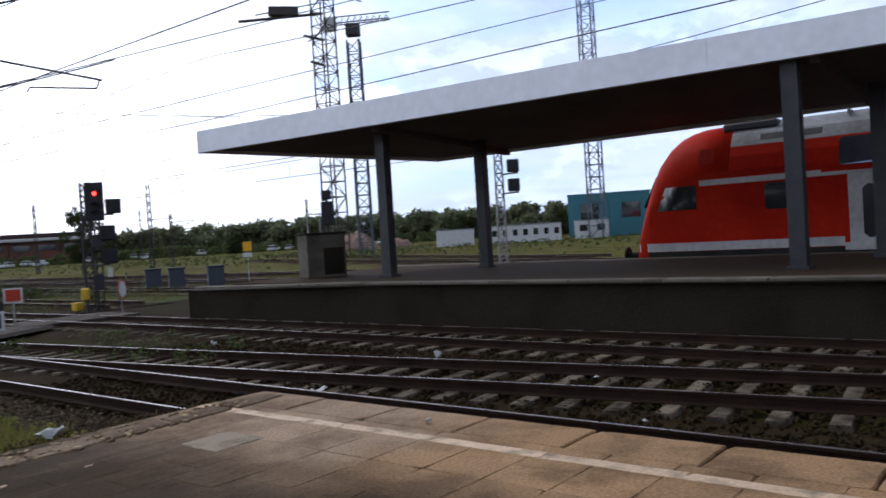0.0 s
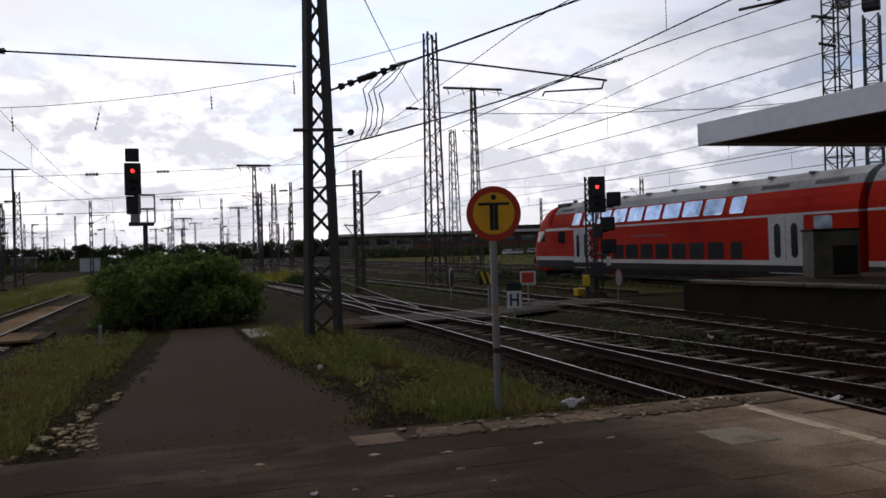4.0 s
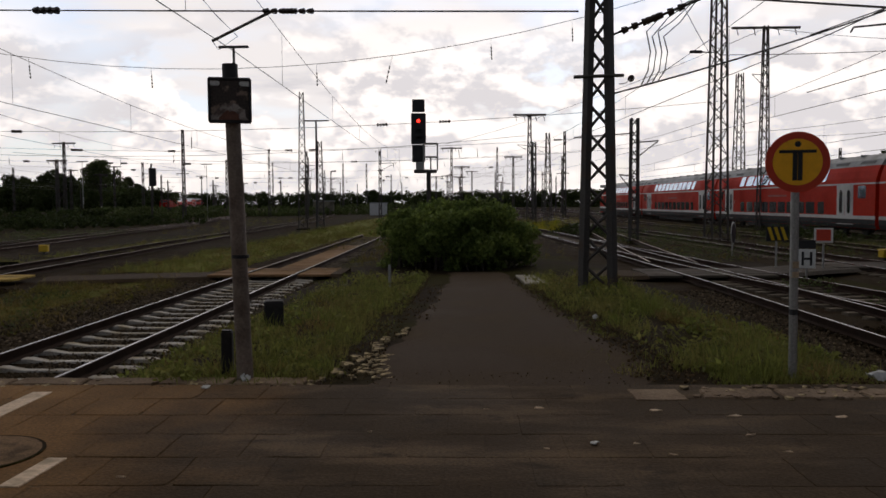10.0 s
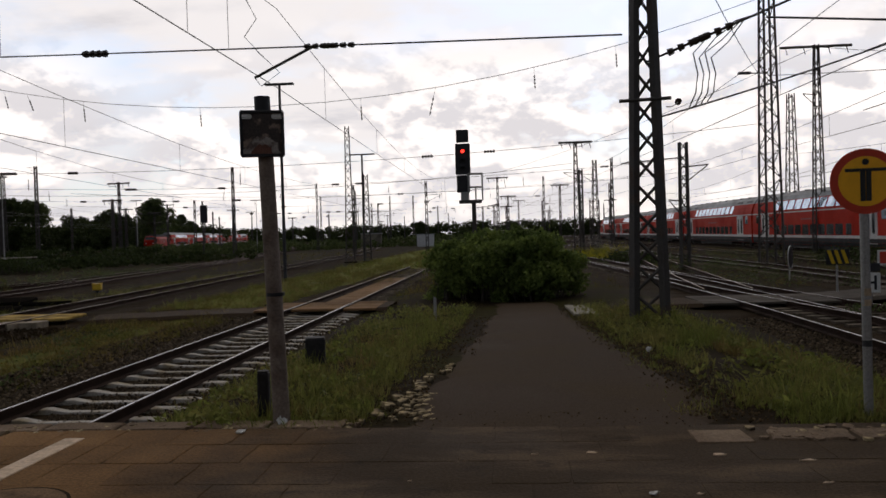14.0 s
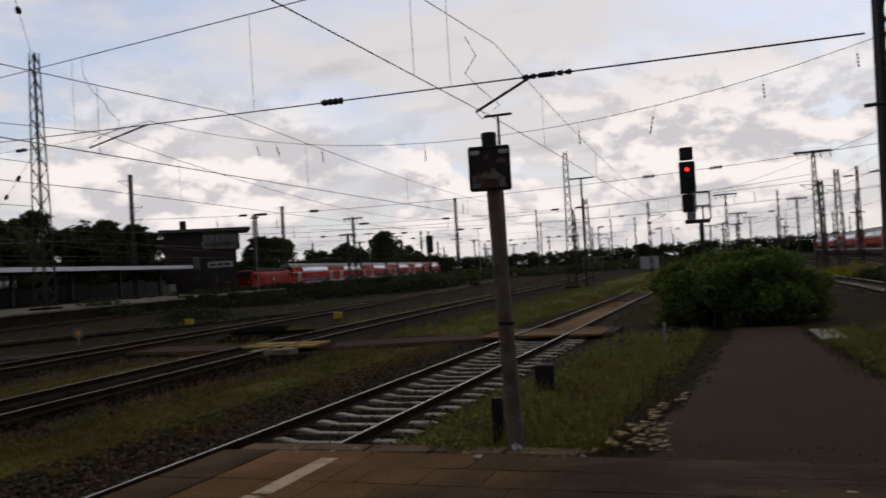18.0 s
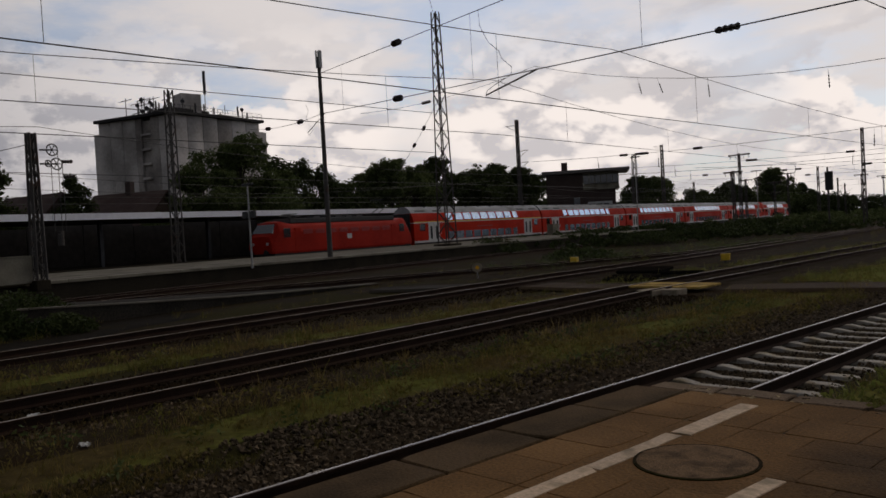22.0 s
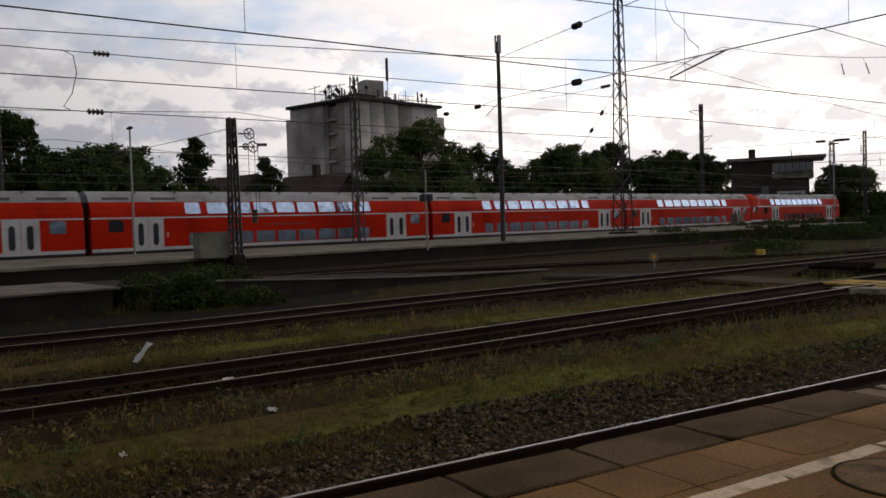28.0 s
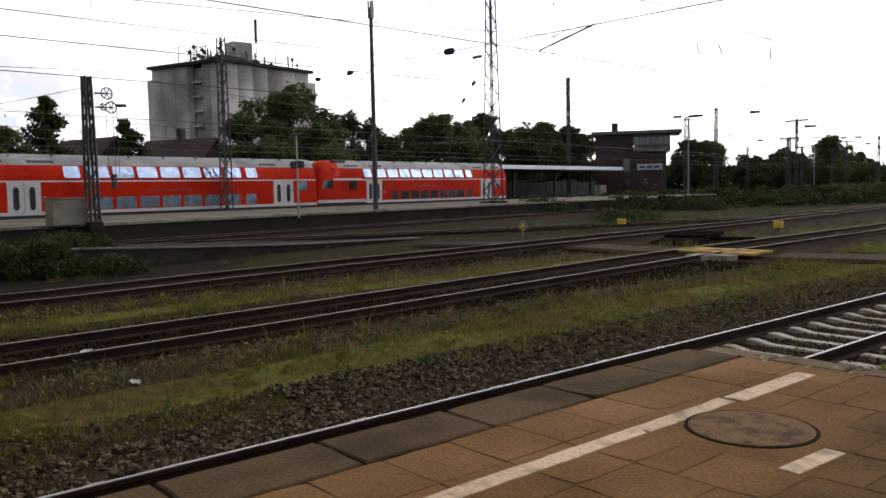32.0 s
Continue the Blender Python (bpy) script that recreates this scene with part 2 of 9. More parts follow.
M = dict(
    earth=mat("earth_and_cinders", (0.022, 0.01517, 0.008064), 0.95, vary=0.4, scale=0.35, fine=14, bump=0.5, second=(0.027, 0.02352, 0.007224), mix=(0.46, 0.58), spec=0.02),
    meadow=mat("weedy_meadow", (0.084, 0.088, 0.0175), 0.95, vary=0.4, scale=0.5, fine=9, bump=0.5, second=(0.062, 0.04464, 0.01613), mix=(0.44, 0.60), spec=0.02),
    farmeadow=mat("bright_weedy_meadow", (0.125, 0.138, 0.028), 0.95, vary=0.4, scale=0.35, fine=7, bump=0.5, second=(0.088, 0.082, 0.022), mix=(0.44, 0.62), spec=0.02),
    greenmeadow=mat("green_waste_ground", (0.050, 0.062, 0.018), 0.95, vary=0.4, scale=0.22, fine=5, bump=0.5, second=(0.062, 0.056, 0.025), mix=(0.42, 0.60), spec=0.02),
    ballast=mat("dark_ballast", (0.029, 0.0202, 0.0108), 0.95, vary=0.45, scale=1.2, fine=22, bump=0.9, second=(0.022, 0.0132, 0.0066), spec=0.02),
    stone=mat("ballast_stone", (0.086, 0.0632, 0.0398), 0.9, vary=0.3, scale=4, fine=60, bump=0.3, island=0.75, spec=0.06),
    platform_top=mat("pale_platform_concrete", (0.150, 0.138, 0.108), 0.88, vary=0.25, scale=0.5, fine=12, bump=0.2, second=(0.095, 0.085, 0.065), mix=(0.42, 0.66), spec=0.1),
    ramp_top=mat("grey_cinder_surface", (0.034, 0.030, 0.024), 0.93, vary=0.3, scale=0.6, fine=16, bump=0.4, second=(0.024, 0.021, 0.017), mix=(0.42, 0.66), spec=0.04),
    asphalt=mat("old_asphalt", (0.047, 0.03136, 0.01886), 0.92, vary=0.35, scale=0.7, fine=60, bump=0.35, second=(0.056, 0.0391, 0.02153), mix=(0.46, 0.7), spec=0.06),
    rubble=mat("brown_gravel", (0.085, 0.0576, 0.03024), 0.92, vary=0.3, scale=3, fine=60, bump=0.3, island=0.6, spec=0.05),
    paleslab=mat("pale_replaced_slab", (0.27, 0.225, 0.165), 0.9, vary=0.25, scale=3, fine=45, bump=0.3, second=(0.16, 0.13, 0.09), mix=(0.5, 0.7), spec=0.08),
    slab=mat("brown_paving_slab", (0.195, 0.09888, 0.0336), 0.9, vary=0.3, scale=0.8, fine=45, bump=0.35, second=(0.088, 0.048, 0.01932), mix=(0.38, 0.66), rand=0.09, spec=0.08, place=True),
    lidstone=mat("brown_pebbled_lid", (0.165, 0.103, 0.056), 0.9, vary=0.35, scale=6, fine=90, bump=0.5, second=(0.085, 0.056, 0.033), mix=(0.45, 0.62), spec=0.06),
    slab_dusty=mat("dusty_grey_brown_slab", (0.205, 0.147, 0.09752), 0.9, vary=0.3, scale=0.9, fine=45, bump=0.35, second=(0.092, 0.06272, 0.04048), mix=(0.40, 0.66), rand=0.09, spec=0.08, place=True),
    locored=mat("dulled_red_loco_paint", (0.35, 0.015, 0.006), 0.5, vary=0.14, scale=0.4, fine=6, bump=0, second=(0.25, 0.012, 0.006), mix=(0.42, 0.7), spec=0.06),
    edgegrey=mat("sooty_edge_concrete", (0.105, 0.09025, 0.0663), 0.85, vary=0.25, scale=1.2, fine=30, bump=0.3, second=(0.06, 0.05035, 0.03588), mix=(0.42, 0.66), rand=0.15, place=True),
    coping=mat("dark_edge_slab", (0.088, 0.0555, 0.0275), 0.9, vary=0.3, scale=1.5, fine=45, bump=0.35, second=(0.052, 0.0355, 0.0195), rand=0.08, spec=0.06, place=True),
    whiteline=mat("worn_white_line", (0.51, 0.37, 0.245), 0.75, vary=0.25, scale=5, fine=40, bump=0.2, second=(0.25, 0.195, 0.125), mix=(0.5, 0.68), rand=0.12, place=True),
    concrete=mat("weathered_concrete", (0.2, 0.1805, 0.1326), 0.85, vary=0.25, scale=0.8, fine=30, bump=0.3, second=(0.1, 0.0874, 0.06396), mix=(0.42, 0.66), place=True),
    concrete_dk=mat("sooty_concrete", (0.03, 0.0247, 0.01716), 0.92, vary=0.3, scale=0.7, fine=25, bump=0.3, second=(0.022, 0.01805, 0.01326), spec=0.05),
    sleeper_w=mat("pale_concrete_sleeper", (0.42, 0.39, 0.345), 0.88, vary=0.22, scale=3, fine=45, bump=0.3, second=(0.3, 0.247, 0.1638), rand=0.12, spec=0.1, place=True),
    sleeper=mat("weathered_sleeper", (0.150, 0.122, 0.090), 0.92, vary=0.3, scale=3, fine=40, bump=0.4, second=(0.036, 0.0266, 0.01794), island=0.3, rand=0.25, spec=0.06, place=True),
    rust=mat("rusty_rail_side", (0.030, 0.0165, 0.0105), 0.9, vary=0.3, scale=2, fine=50, bump=0.2, second=(0.024, 0.014, 0.010), spec=0.1),
    shine=mat("rail_head_steel", (0.27, 0.245, 0.23), 0.28, metal=1.0, vary=0.15, scale=1.5, fine=30, bump=0.03),
    dullrail=mat("dull_rail_head", (0.27, 0.205, 0.155), 0.42, metal=0.8, vary=0.2, scale=1.5, fine=30, bump=0.05),
    steel=mat("dark_painted_lattice_steel", (0.052, 0.046, 0.040), 0.7, vary=0.3, scale=2, fine=35, bump=0.15, second=(0.075, 0.045, 0.030), mix=(0.55, 0.7)),
    galv=mat("galvanised_steel", (0.30, 0.295, 0.28), 0.5, metal=0.6, vary=0.2, scale=4, fine=60, bump=0.05),
    mirpole=mat("brown_grey_pole", (0.185, 0.142, 0.110), 0.8, vary=0.25, scale=5, fine=50, bump=0.2, second=(0.11, 0.078, 0.058)),
    black=mat("black_signal_paint", (0.012, 0.012, 0.013), 0.6, vary=0.2, scale=4, fine=30, bump=0.05),
    hoodgrey=mat("sooty_roof_grey", (0.055, 0.055, 0.055), 0.7, vary=0.25, scale=0.8, fine=8, bump=0.05, spec=0.1),
    darkgrey=mat("dark_grey_plastic", (0.030, 0.030, 0.032), 0.6, vary=0.2, scale=4, fine=30, bump=0.05),
    wire=mat("copper_wire_patina", (0.045, 0.042, 0.040), 0.6, vary=0.2, scale=1, fine=20, bump=0),
    porcelain=mat("brown_insulator_porcelain", (0.030, 0.020, 0.016), 0.25, vary=0.15, scale=5, fine=30, bump=0),
    red=mat("traffic_red_train_paint", (0.44, 0.017, 0.004), 0.55, vary=0.10, scale=0.5, fine=6, bump=0, second=(0.29, 0.011, 0.004), mix=(0.45, 0.75), spec=0.05),
    reddark=mat("faded_red_panel", (0.24, 0.012, 0.010), 0.45, vary=0.12, scale=0.8, fine=8, bump=0, spec=0.4),
    lightgrey=mat("light_grey_train_paint", (0.46, 0.45, 0.43), 0.45, vary=0.12, scale=0.9, fine=9, bump=0, second=(0.34, 0.33, 0.31), mix=(0.5, 0.75)),
    roofgrey=mat("grey_train_roof", (0.235, 0.245, 0.25), 0.55, vary=0.18, scale=0.6, fine=7, bump=0.03, second=(0.15, 0.152, 0.15), mix=(0.45, 0.7)),
    under=mat("sooty_running_gear", (0.018, 0.016, 0.015), 0.85, vary=0.3, scale=2, fine=20, bump=0.2),
    oldrubber=mat("dusty_black_rubber", (0.011, 0.0095, 0.008), 0.97, vary=0.3, scale=2, fine=30, bump=0.3, spec=0.0),
    rubber=mat("black_bellows_rubber", (0.014, 0.013, 0.013), 0.8, vary=0.2, scale=2, fine=20, bump=0.1),
    white=mat("white_fascia_sheet", (0.84, 0.84, 0.86), 0.5, vary=0.05, scale=0.35, fine=4, bump=0.02, second=(0.74, 0.74, 0.76), mix=(0.45, 0.75)),
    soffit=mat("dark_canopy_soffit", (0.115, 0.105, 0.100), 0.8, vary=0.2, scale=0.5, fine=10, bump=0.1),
    yellow=mat("yellow_paint", (0.62, 0.40, 0.02), 0.6, vary=0.15, scale=3, fine=25, bump=0.05),
    signwhite=mat("weathered_white_sign_sheet", (0.60, 0.60, 0.57), 0.5, vary=0.12, scale=3, fine=20, bump=0),
    signyellow=mat("reflective_yellow_sheet", (0.86, 0.42, 0.012), 0.5, vary=0.06, scale=3, fine=20, bump=0),
    signred=mat("red_sign_border", (0.50, 0.040, 0.014), 0.5, vary=0.08, scale=3, fine=20, bump=0),
    wood_y=mat("yellowish_crossing_planks", (0.42, 0.28, 0.075), 0.85, vary=0.3, scale=2, fine=30, bump=0.3, second=(0.16, 0.11, 0.05), rand=0.25, spec=0.05, place=True),
    wood_b=mat("brown_crossing_planks", (0.185, 0.108, 0.052), 0.85, vary=0.3, scale=2, fine=30, bump=0.3, rand=0.25, spec=0.05, place=True),
    wood_g=mat("grey_crossing_planks", (0.075, 0.064, 0.052), 0.85, vary=0.3, scale=2, fine=30, bump=0.3, rand=0.25, spec=0.05, place=True),
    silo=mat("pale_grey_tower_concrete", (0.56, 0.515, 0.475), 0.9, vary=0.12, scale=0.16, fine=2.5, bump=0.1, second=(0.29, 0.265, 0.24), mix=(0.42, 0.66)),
    silo_dark=mat("darker_tower_concrete", (0.36, 0.325, 0.29), 0.9, vary=0.15, scale=0.15, fine=2.5, bump=0.1, second=(0.16, 0.14, 0.125), mix=(0.42, 0.66)),
    brick=mat("dark_brick", (0.055, 0.036, 0.030), 0.9, vary=0.3, scale=0.7, fine=9, bump=0.2),
    hallbrick=mat("weathered_red_brick", (0.15, 0.062, 0.040), 0.9, vary=0.25, scale=0.3, fine=5, bump=0.1, second=(0.075, 0.045, 0.036), mix=(0.45, 0.65)),
    tile=mat("dark_red_roof_tile", (0.042, 0.022, 0.018), 0.85, vary=0.25, scale=0.8, fine=10, bump=0.3),
    teal=mat("teal_sheet_cladding", (0.035, 0.15, 0.18), 0.55, vary=0.12, scale=0.4, fine=5, bump=0.05),
    shedwhite=mat("white_container_sheet", (0.55, 0.55, 0.54), 0.6, vary=0.12, scale=0.4, fine=5, bump=0.05),
    craneblue=mat("grey_blue_crane_steel", (0.075, 0.090, 0.115), 0.6, vary=0.2, scale=1, fine=12, bump=0.05),
    bark=mat("bark", (0.050, 0.040, 0.030), 0.95, vary=0.35, scale=3, fine=25, bump=0.6),
    leaf=leafy("dark_tree_leaves", (0.030, 0.046, 0.013), (0.048, 0.060, 0.020), 0.3),
    leaf2=leafy("mid_green_leaves", (0.066, 0.092, 0.030), (0.088, 0.106, 0.040), 0.4),
    # far foliage, with the distance haze mixed into its leaf colour
    hazeleaf=leafy("hazed_green_leaves", (0.140, 0.168, 0.088), (0.165, 0.180, 0.100), 0.45),
    bushleaf=leafy("knotweed_leaves", (0.145, 0.190, 0.046), (0.082, 0.120, 0.032), 0.45),
    grass=leafy("rank_grass", (0.11, 0.1075, 0.02352), (0.165, 0.1248, 0.04032), 0.4),
    freshgrass=leafy("fresh_bank_grass", (0.150, 0.172, 0.040), (0.190, 0.168, 0.054), 0.45),
    drygrass=leafy("dry_grass", (0.215, 0.1517, 0.05712), (0.14, 0.1018, 0.0336), 0.4),
    rape=leafy("yellow_flowering_weeds", (0.42, 0.36, 0.02), (0.10, 0.13, 0.02), 0.4),
    redlamp=mat("lit_red_lamp", (0.5, 0.02, 0.01), 0.4, vary=0, bump=0, emit=(1.0, 0.03, 0.02, 5.0)),
    cabinetblue=mat("blue_grey_cabinet_paint", (0.045, 0.054, 0.072), 0.6, vary=0.15, scale=3, fine=20, bump=0.05),
    cabinetlid=mat("dark_cabinet_lid", (0.030, 0.034, 0.042), 0.6, vary=0.15, scale=3, fine=20, bump=0.05),
    litter=mat("pale_litter_paper", (0.55, 0.55, 0.52), 0.7, vary=0.15, scale=8, fine=40, bump=0.1),
)


def paving(name):
    """Brown slabs, trodden grimy and darkened for shade along the middle of the platform and dusty towards the eastern
    edge, with drawn-out stains.
    """
    m = mat(name, (0.19, 0.10, 0.036), 0.9, vary=0.3, scale=0.9, fine=45, bump=0.35, second=(0.092, 0.051, 0.021), mix=(0.38, 0.66), rand=0.10, spec=0.08, place=True)
    nodes, links = m.node_tree.nodes, m.node_tree.links
    hsv = next(n for n in nodes if n.bl_idname == "ShaderNodeHueSaturation")
    brown = hsv.inputs["Color"].links[0].from_socket
    geo = nodes.new("ShaderNodeNewGeometry")
    xyz = nodes.new("ShaderNodeSeparateXYZ")
    links.new(geo.outputs["Position"], xyz.inputs[0])

    def field(scale, stretch, shift, detail=7):
        mp = nodes.new("ShaderNodeMapping")
        mp.inputs["Scale"].default_value, mp.inputs["Location"].default_value = stretch, shift
        n = nodes.new("ShaderNodeTexNoise")
        n.inputs["Scale"].default_value, n.inputs["Detail"].default_value, n.inputs["Roughness"].default_value = scale, detail, 0.62
        links.new(geo.outputs["Position"], mp.inputs[0])
        links.new(mp.outputs[0], n.inputs["Vector"])
        return n.outputs["Fac"]

    def ramp(sock, lo, hi):
        n = nodes.new("ShaderNodeMapRange")
        n.interpolation_type = "SMOOTHSTEP"
        n.inputs["From Min"].default_value, n.inputs["From Max"].default_value = lo, hi
        links.new(sock, n.inputs["Value"])
        return n.outputs[0]

    def blend(fac, a, b):
        n = nodes.new("ShaderNodeMix")
        n.data_type = "RGBA"
        links.new(fac, n.inputs[0])
        for k, v in ((6, a), (7, b)):
            if isinstance(v, tuple):
                n.inputs[k].default_value = (*v, 1)
            else:
                links.new(v, n.inputs[k])
        return n.outputs[2]

    def shifted(axis, sock, amount):
        n = nodes.new("ShaderNodeMath")
        n.operation = "MULTIPLY_ADD"
        links.new(sock, n.inputs[0])
        n.inputs[1].default_value = amount
        links.new(xyz.outputs[axis], n.inputs[2])
        return n.outputs[0]

    edge = field(0.9, (1, 1, 1), (3, 1, 0))
    # the middle band's dark tones hold both trodden dirt and the shelter's shade
    grime_shade = blend(ramp(field(1.1, (0.55, 1.5, 1), (0, 7, 0)), 0.44, 0.70), (0.043, 0.0285, 0.0155), (0.098, 0.065, 0.037))
    grime_shade = blend(ramp(field(3.2, (0.7, 1.3, 1), (4, 2, 0)), 0.56, 0.72), grime_shade, (0.026, 0.0185, 0.0115))
    dusty = blend(ramp(field(1.3, (1, 1, 1), (9, 3, 0)), 0.40, 0.66), (0.31, 0.222, 0.148), (0.165, 0.112, 0.072))
    tan = blend(ramp(field(1.6, (1, 1, 1), (2, 5, 0)), 0.40, 0.66), (0.32, 0.200, 0.105), (0.175, 0.106, 0.057))
    east = blend(ramp(shifted(1, edge, 2.4), 4.3, 5.6), tan, dusty)
    col = blend(ramp(shifted(0, edge, 3.0), -1.5, 0.35), brown, grime_shade)
    col = blend(ramp(shifted(0, edge, 1.6), 4.2, 5.4), col, east)
    links.new(col, hsv.inputs["Color"])
    return m


M["paving"] = paving("worn_platform_paving")


def glass(name, base, rough=0.06):
    m = bpy.data.materials.new(name)
    m.use_nodes = True
    b = m.node_tree.nodes["Principled BSDF"]
    b.inputs["Base Color"].default_value = (*base, 1)
    b.inputs["Roughness"].default_value, b.inputs["IOR"].default_value = rough, 1.5
    b.inputs["Coat Weight"].default_value, b.inputs["Coat Roughness"].default_value = 1.0, 0.03
    return m


M["window"] = mat("tinted_train_glass", (0.045, 0.045, 0.05), 0.12, metal=0.3, vary=0.08, scale=0.6, fine=3, bump=0.02)
# train glass with a bluish sky reflection painted as its colour
M["paleskyglass"] = mat("sky_tinted_pale_glass", (0.30, 0.37, 0.45), 0.12, metal=0.7, vary=0.15, scale=1.3, fine=3, bump=0.03, second=(0.13, 0.17, 0.22), mix=(0.48, 0.62))
M["boxglass"] = mat("greyish_cabin_glass", (0.20, 0.22, 0.25), 0.15, metal=0.5, vary=0.15, scale=1.3, fine=3, bump=0.03)
M["pane"] = glass("dark_window_pane", (0.02, 0.022, 0.025))
# upper deck glass: the reflected sky's pale blue is put into the base colour
M["upperskyglass"] = mat("sky_tinted_upper_glass", (0.46, 0.56, 0.70), 0.10, metal=0.9, vary=0.12, scale=0.8, fine=3, bump=0.03, second=(0.26, 0.33, 0.43), mix=(0.50, 0.64))


# ---- mesh helpers ----
def mesh_ob(name, bm, material, parent=None, label="", smooth=False):
    me = bpy.data.meshes.new(name)
    bm.to_mesh(me)
    bm.free()
    me.materials.append(M[material])
    if smooth:
        for p in me.polygons:
            p.use_smooth = True
    ob = new(name, me)
    if parent:
        ob.parent = parent
    return tagged(ob, label) if label else ob


part = mesh_ob


def empty(name, m=None, label="", category="", group="", kind=""):
    ob = new(name)
    if m is not None:
        ob.matrix_world = m
    return tagged(ob, label, category, group, kind)


def box(bm, x0, x1, y0, y1, z0, z1, m=None):
    v = [bm.verts.new((x, y, z)) for z in (z0, z1) for y in (y0, y1) for x in (x0, x1)]
    f = [bm.faces.new([v[i] for i in q]) for q in ((0, 2, 3, 1), (4, 5, 7, 6), (0, 1, 5, 4), (2, 6, 7, 3), (0, 4, 6, 2), (1, 3, 7, 5))]
    if m is not None:
        for q in v:
            q.co = m @ q.co
    return f


def bevbox(bm, x0, x1, y0, y1, z0, z1, w=0.01, m=None, seg=1):
    f = box(bm, x0, x1, y0, y1, z0, z1, m)
    e = list({e for q in f for e in q.edges})
    bmesh.ops.bevel(bm, geom=e, offset=w, segments=seg, affect="EDGES", profile=0.6)


def tube(bm, a, b, r0, r1=None, n=8, caps=True):
    a, b = Vector(a), Vector(b)
    r1 = r0 if r1 is None else r1
    d = (b - a).normalized()
    side = d.cross(Vector((0, 0, 1)) if abs(d.z) < 0.95 else Vector((1, 0, 0))).normalized()
    up2 = side.cross(d)
    rings = []
    for c, r in ((a, r0), (b, r1)):
        rings.append([bm.verts.new(c + side * (r * math.cos(2 * math.pi * i / n)) + up2 * (r * math.sin(2 * math.pi * i / n))) for i in range(n)])
    for i in range(n):
        bm.faces.new((rings[0][i], rings[0][(i + 1) % n], rings[1][(i + 1) % n], rings[1][i]))
    if caps:
        bm.faces.new(rings[0][::-1])
        bm.faces.new(rings[1])
    return rings


def bar(bm, a, b, w, h=None):
    """A square bar from a to b."""
    tube(bm, a, b, w * 0.7071, n=4)


def path_tube(bm, pts, r, n=4):
    rings, pts = [], [Vector(p) for p in pts]
    for i, p in enumerate(pts):
        d = (pts[min(i + 1, len(pts) - 1)] - pts[max(i - 1, 0)]).normalized()
        side = d.cross(Vector((0, 0, 1))) if abs(d.z) < 0.98 else Vector((1, 0, 0))
        side.normalize()
        u2 = side.cross(d)
        rings.append([bm.verts.new(p + side * (r * math.cos(2 * math.pi * k / n)) + u2 * (r * math.sin(2 * math.pi * k / n))) for k in range(n)])
    for a, b in zip(rings, rings[1:]):
        for k in range(n):
            bm.faces.new((a[k], a[(k + 1) % n], b[(k + 1) % n], b[k]))
    bm.faces.new(rings[0][::-1])
    bm.faces.new(rings[-1])


def soup(name, verts, faces, material, parent=None, label="", category="", kind="", group=""):
    me = bpy.data.meshes.new(name)
    me.from_pydata(verts, [], faces)
    me.materials.append(M[material])
    ob = new(name, me)
    if parent:
        ob.parent = parent
    return tagged(ob, label, category, group, kind)


# ---- ground ----
RAIL, GROUND = -0.48, -0.72


def build_ground():
    bm = bmesh.new()
    xs = [-3000, -400, -120, -60, -30, -18, -8, 0, 8, 18, 30, 60, 120, 400, 3000]
    ys = [-3000, -400, -120, -40, -15, 0, 10, 20, 30, 45, 70, 120, 250, 600, 4000]
    rows = [[bm.verts.new((x, y, GROUND)) for x in xs] for y in ys]
    for a, b in zip(rows, rows[1:]):
        for i in range(len(xs) - 1):
            bm.faces.new((a[i], a[i + 1], b[i + 1], b[i]))
    ob = mesh_ob("ground", bm, "earth")
    tagged(ob, "dark cinder ground with weeds around the tracks", kind="structure")


build_ground()


def bend(pts, step):
    """Even points along a polyline of (x, y), with the heading at each."""
    pts = [Vector((*p, 0)) for p in pts]
    out, k, left = [], 0, 0.0
    while k < len(pts) - 1:
        a, b = pts[k], pts[k + 1]
        length, d = (b - a).length, (b - a).normalized()
        while left <= length:
            out.append((a + d * left, d))
            left += step
        left -= length
        k += 1
    return out


HEADPROF = [(-0.07, -0.16), (0.07, -0.16), (0.07, -0.147), (0.012, -0.12), (0.012, -0.045), (0.036, -0.035), (0.036, -0.004), (-0.036, -0.004), (-0.036, -0.035), (-0.012, -0.045), (-0.012, -0.12), (-0.07, -0.147)]


def sweep(bm, pts, off, prof, z):
    rings = []
    for i, p in enumerate(pts):
        a, b = pts[max(i - 1, 0)], pts[min(i + 1, len(pts) - 1)]
        d = Vector((b[0] - a[0], b[1] - a[1], 0)).normalized()
        s = Vector((d.y, -d.x, 0))
        rings.append([bm.verts.new(Vector((p[0], p[1], z)) + s * (off + x) + Vector((0, 0, h))) for x, h in prof])
    n = len(prof)
    for a, b in zip(rings, rings[1:]):
        for i in range(n):
            bm.faces.new((a[i], a[(i + 1) % n], b[(i + 1) % n], b[i]))
    bm.faces.new(rings[0])
    bm.faces.new(rings[-1][::-1])
    bmesh.ops.recalc_face_normals(bm, faces=bm.faces)


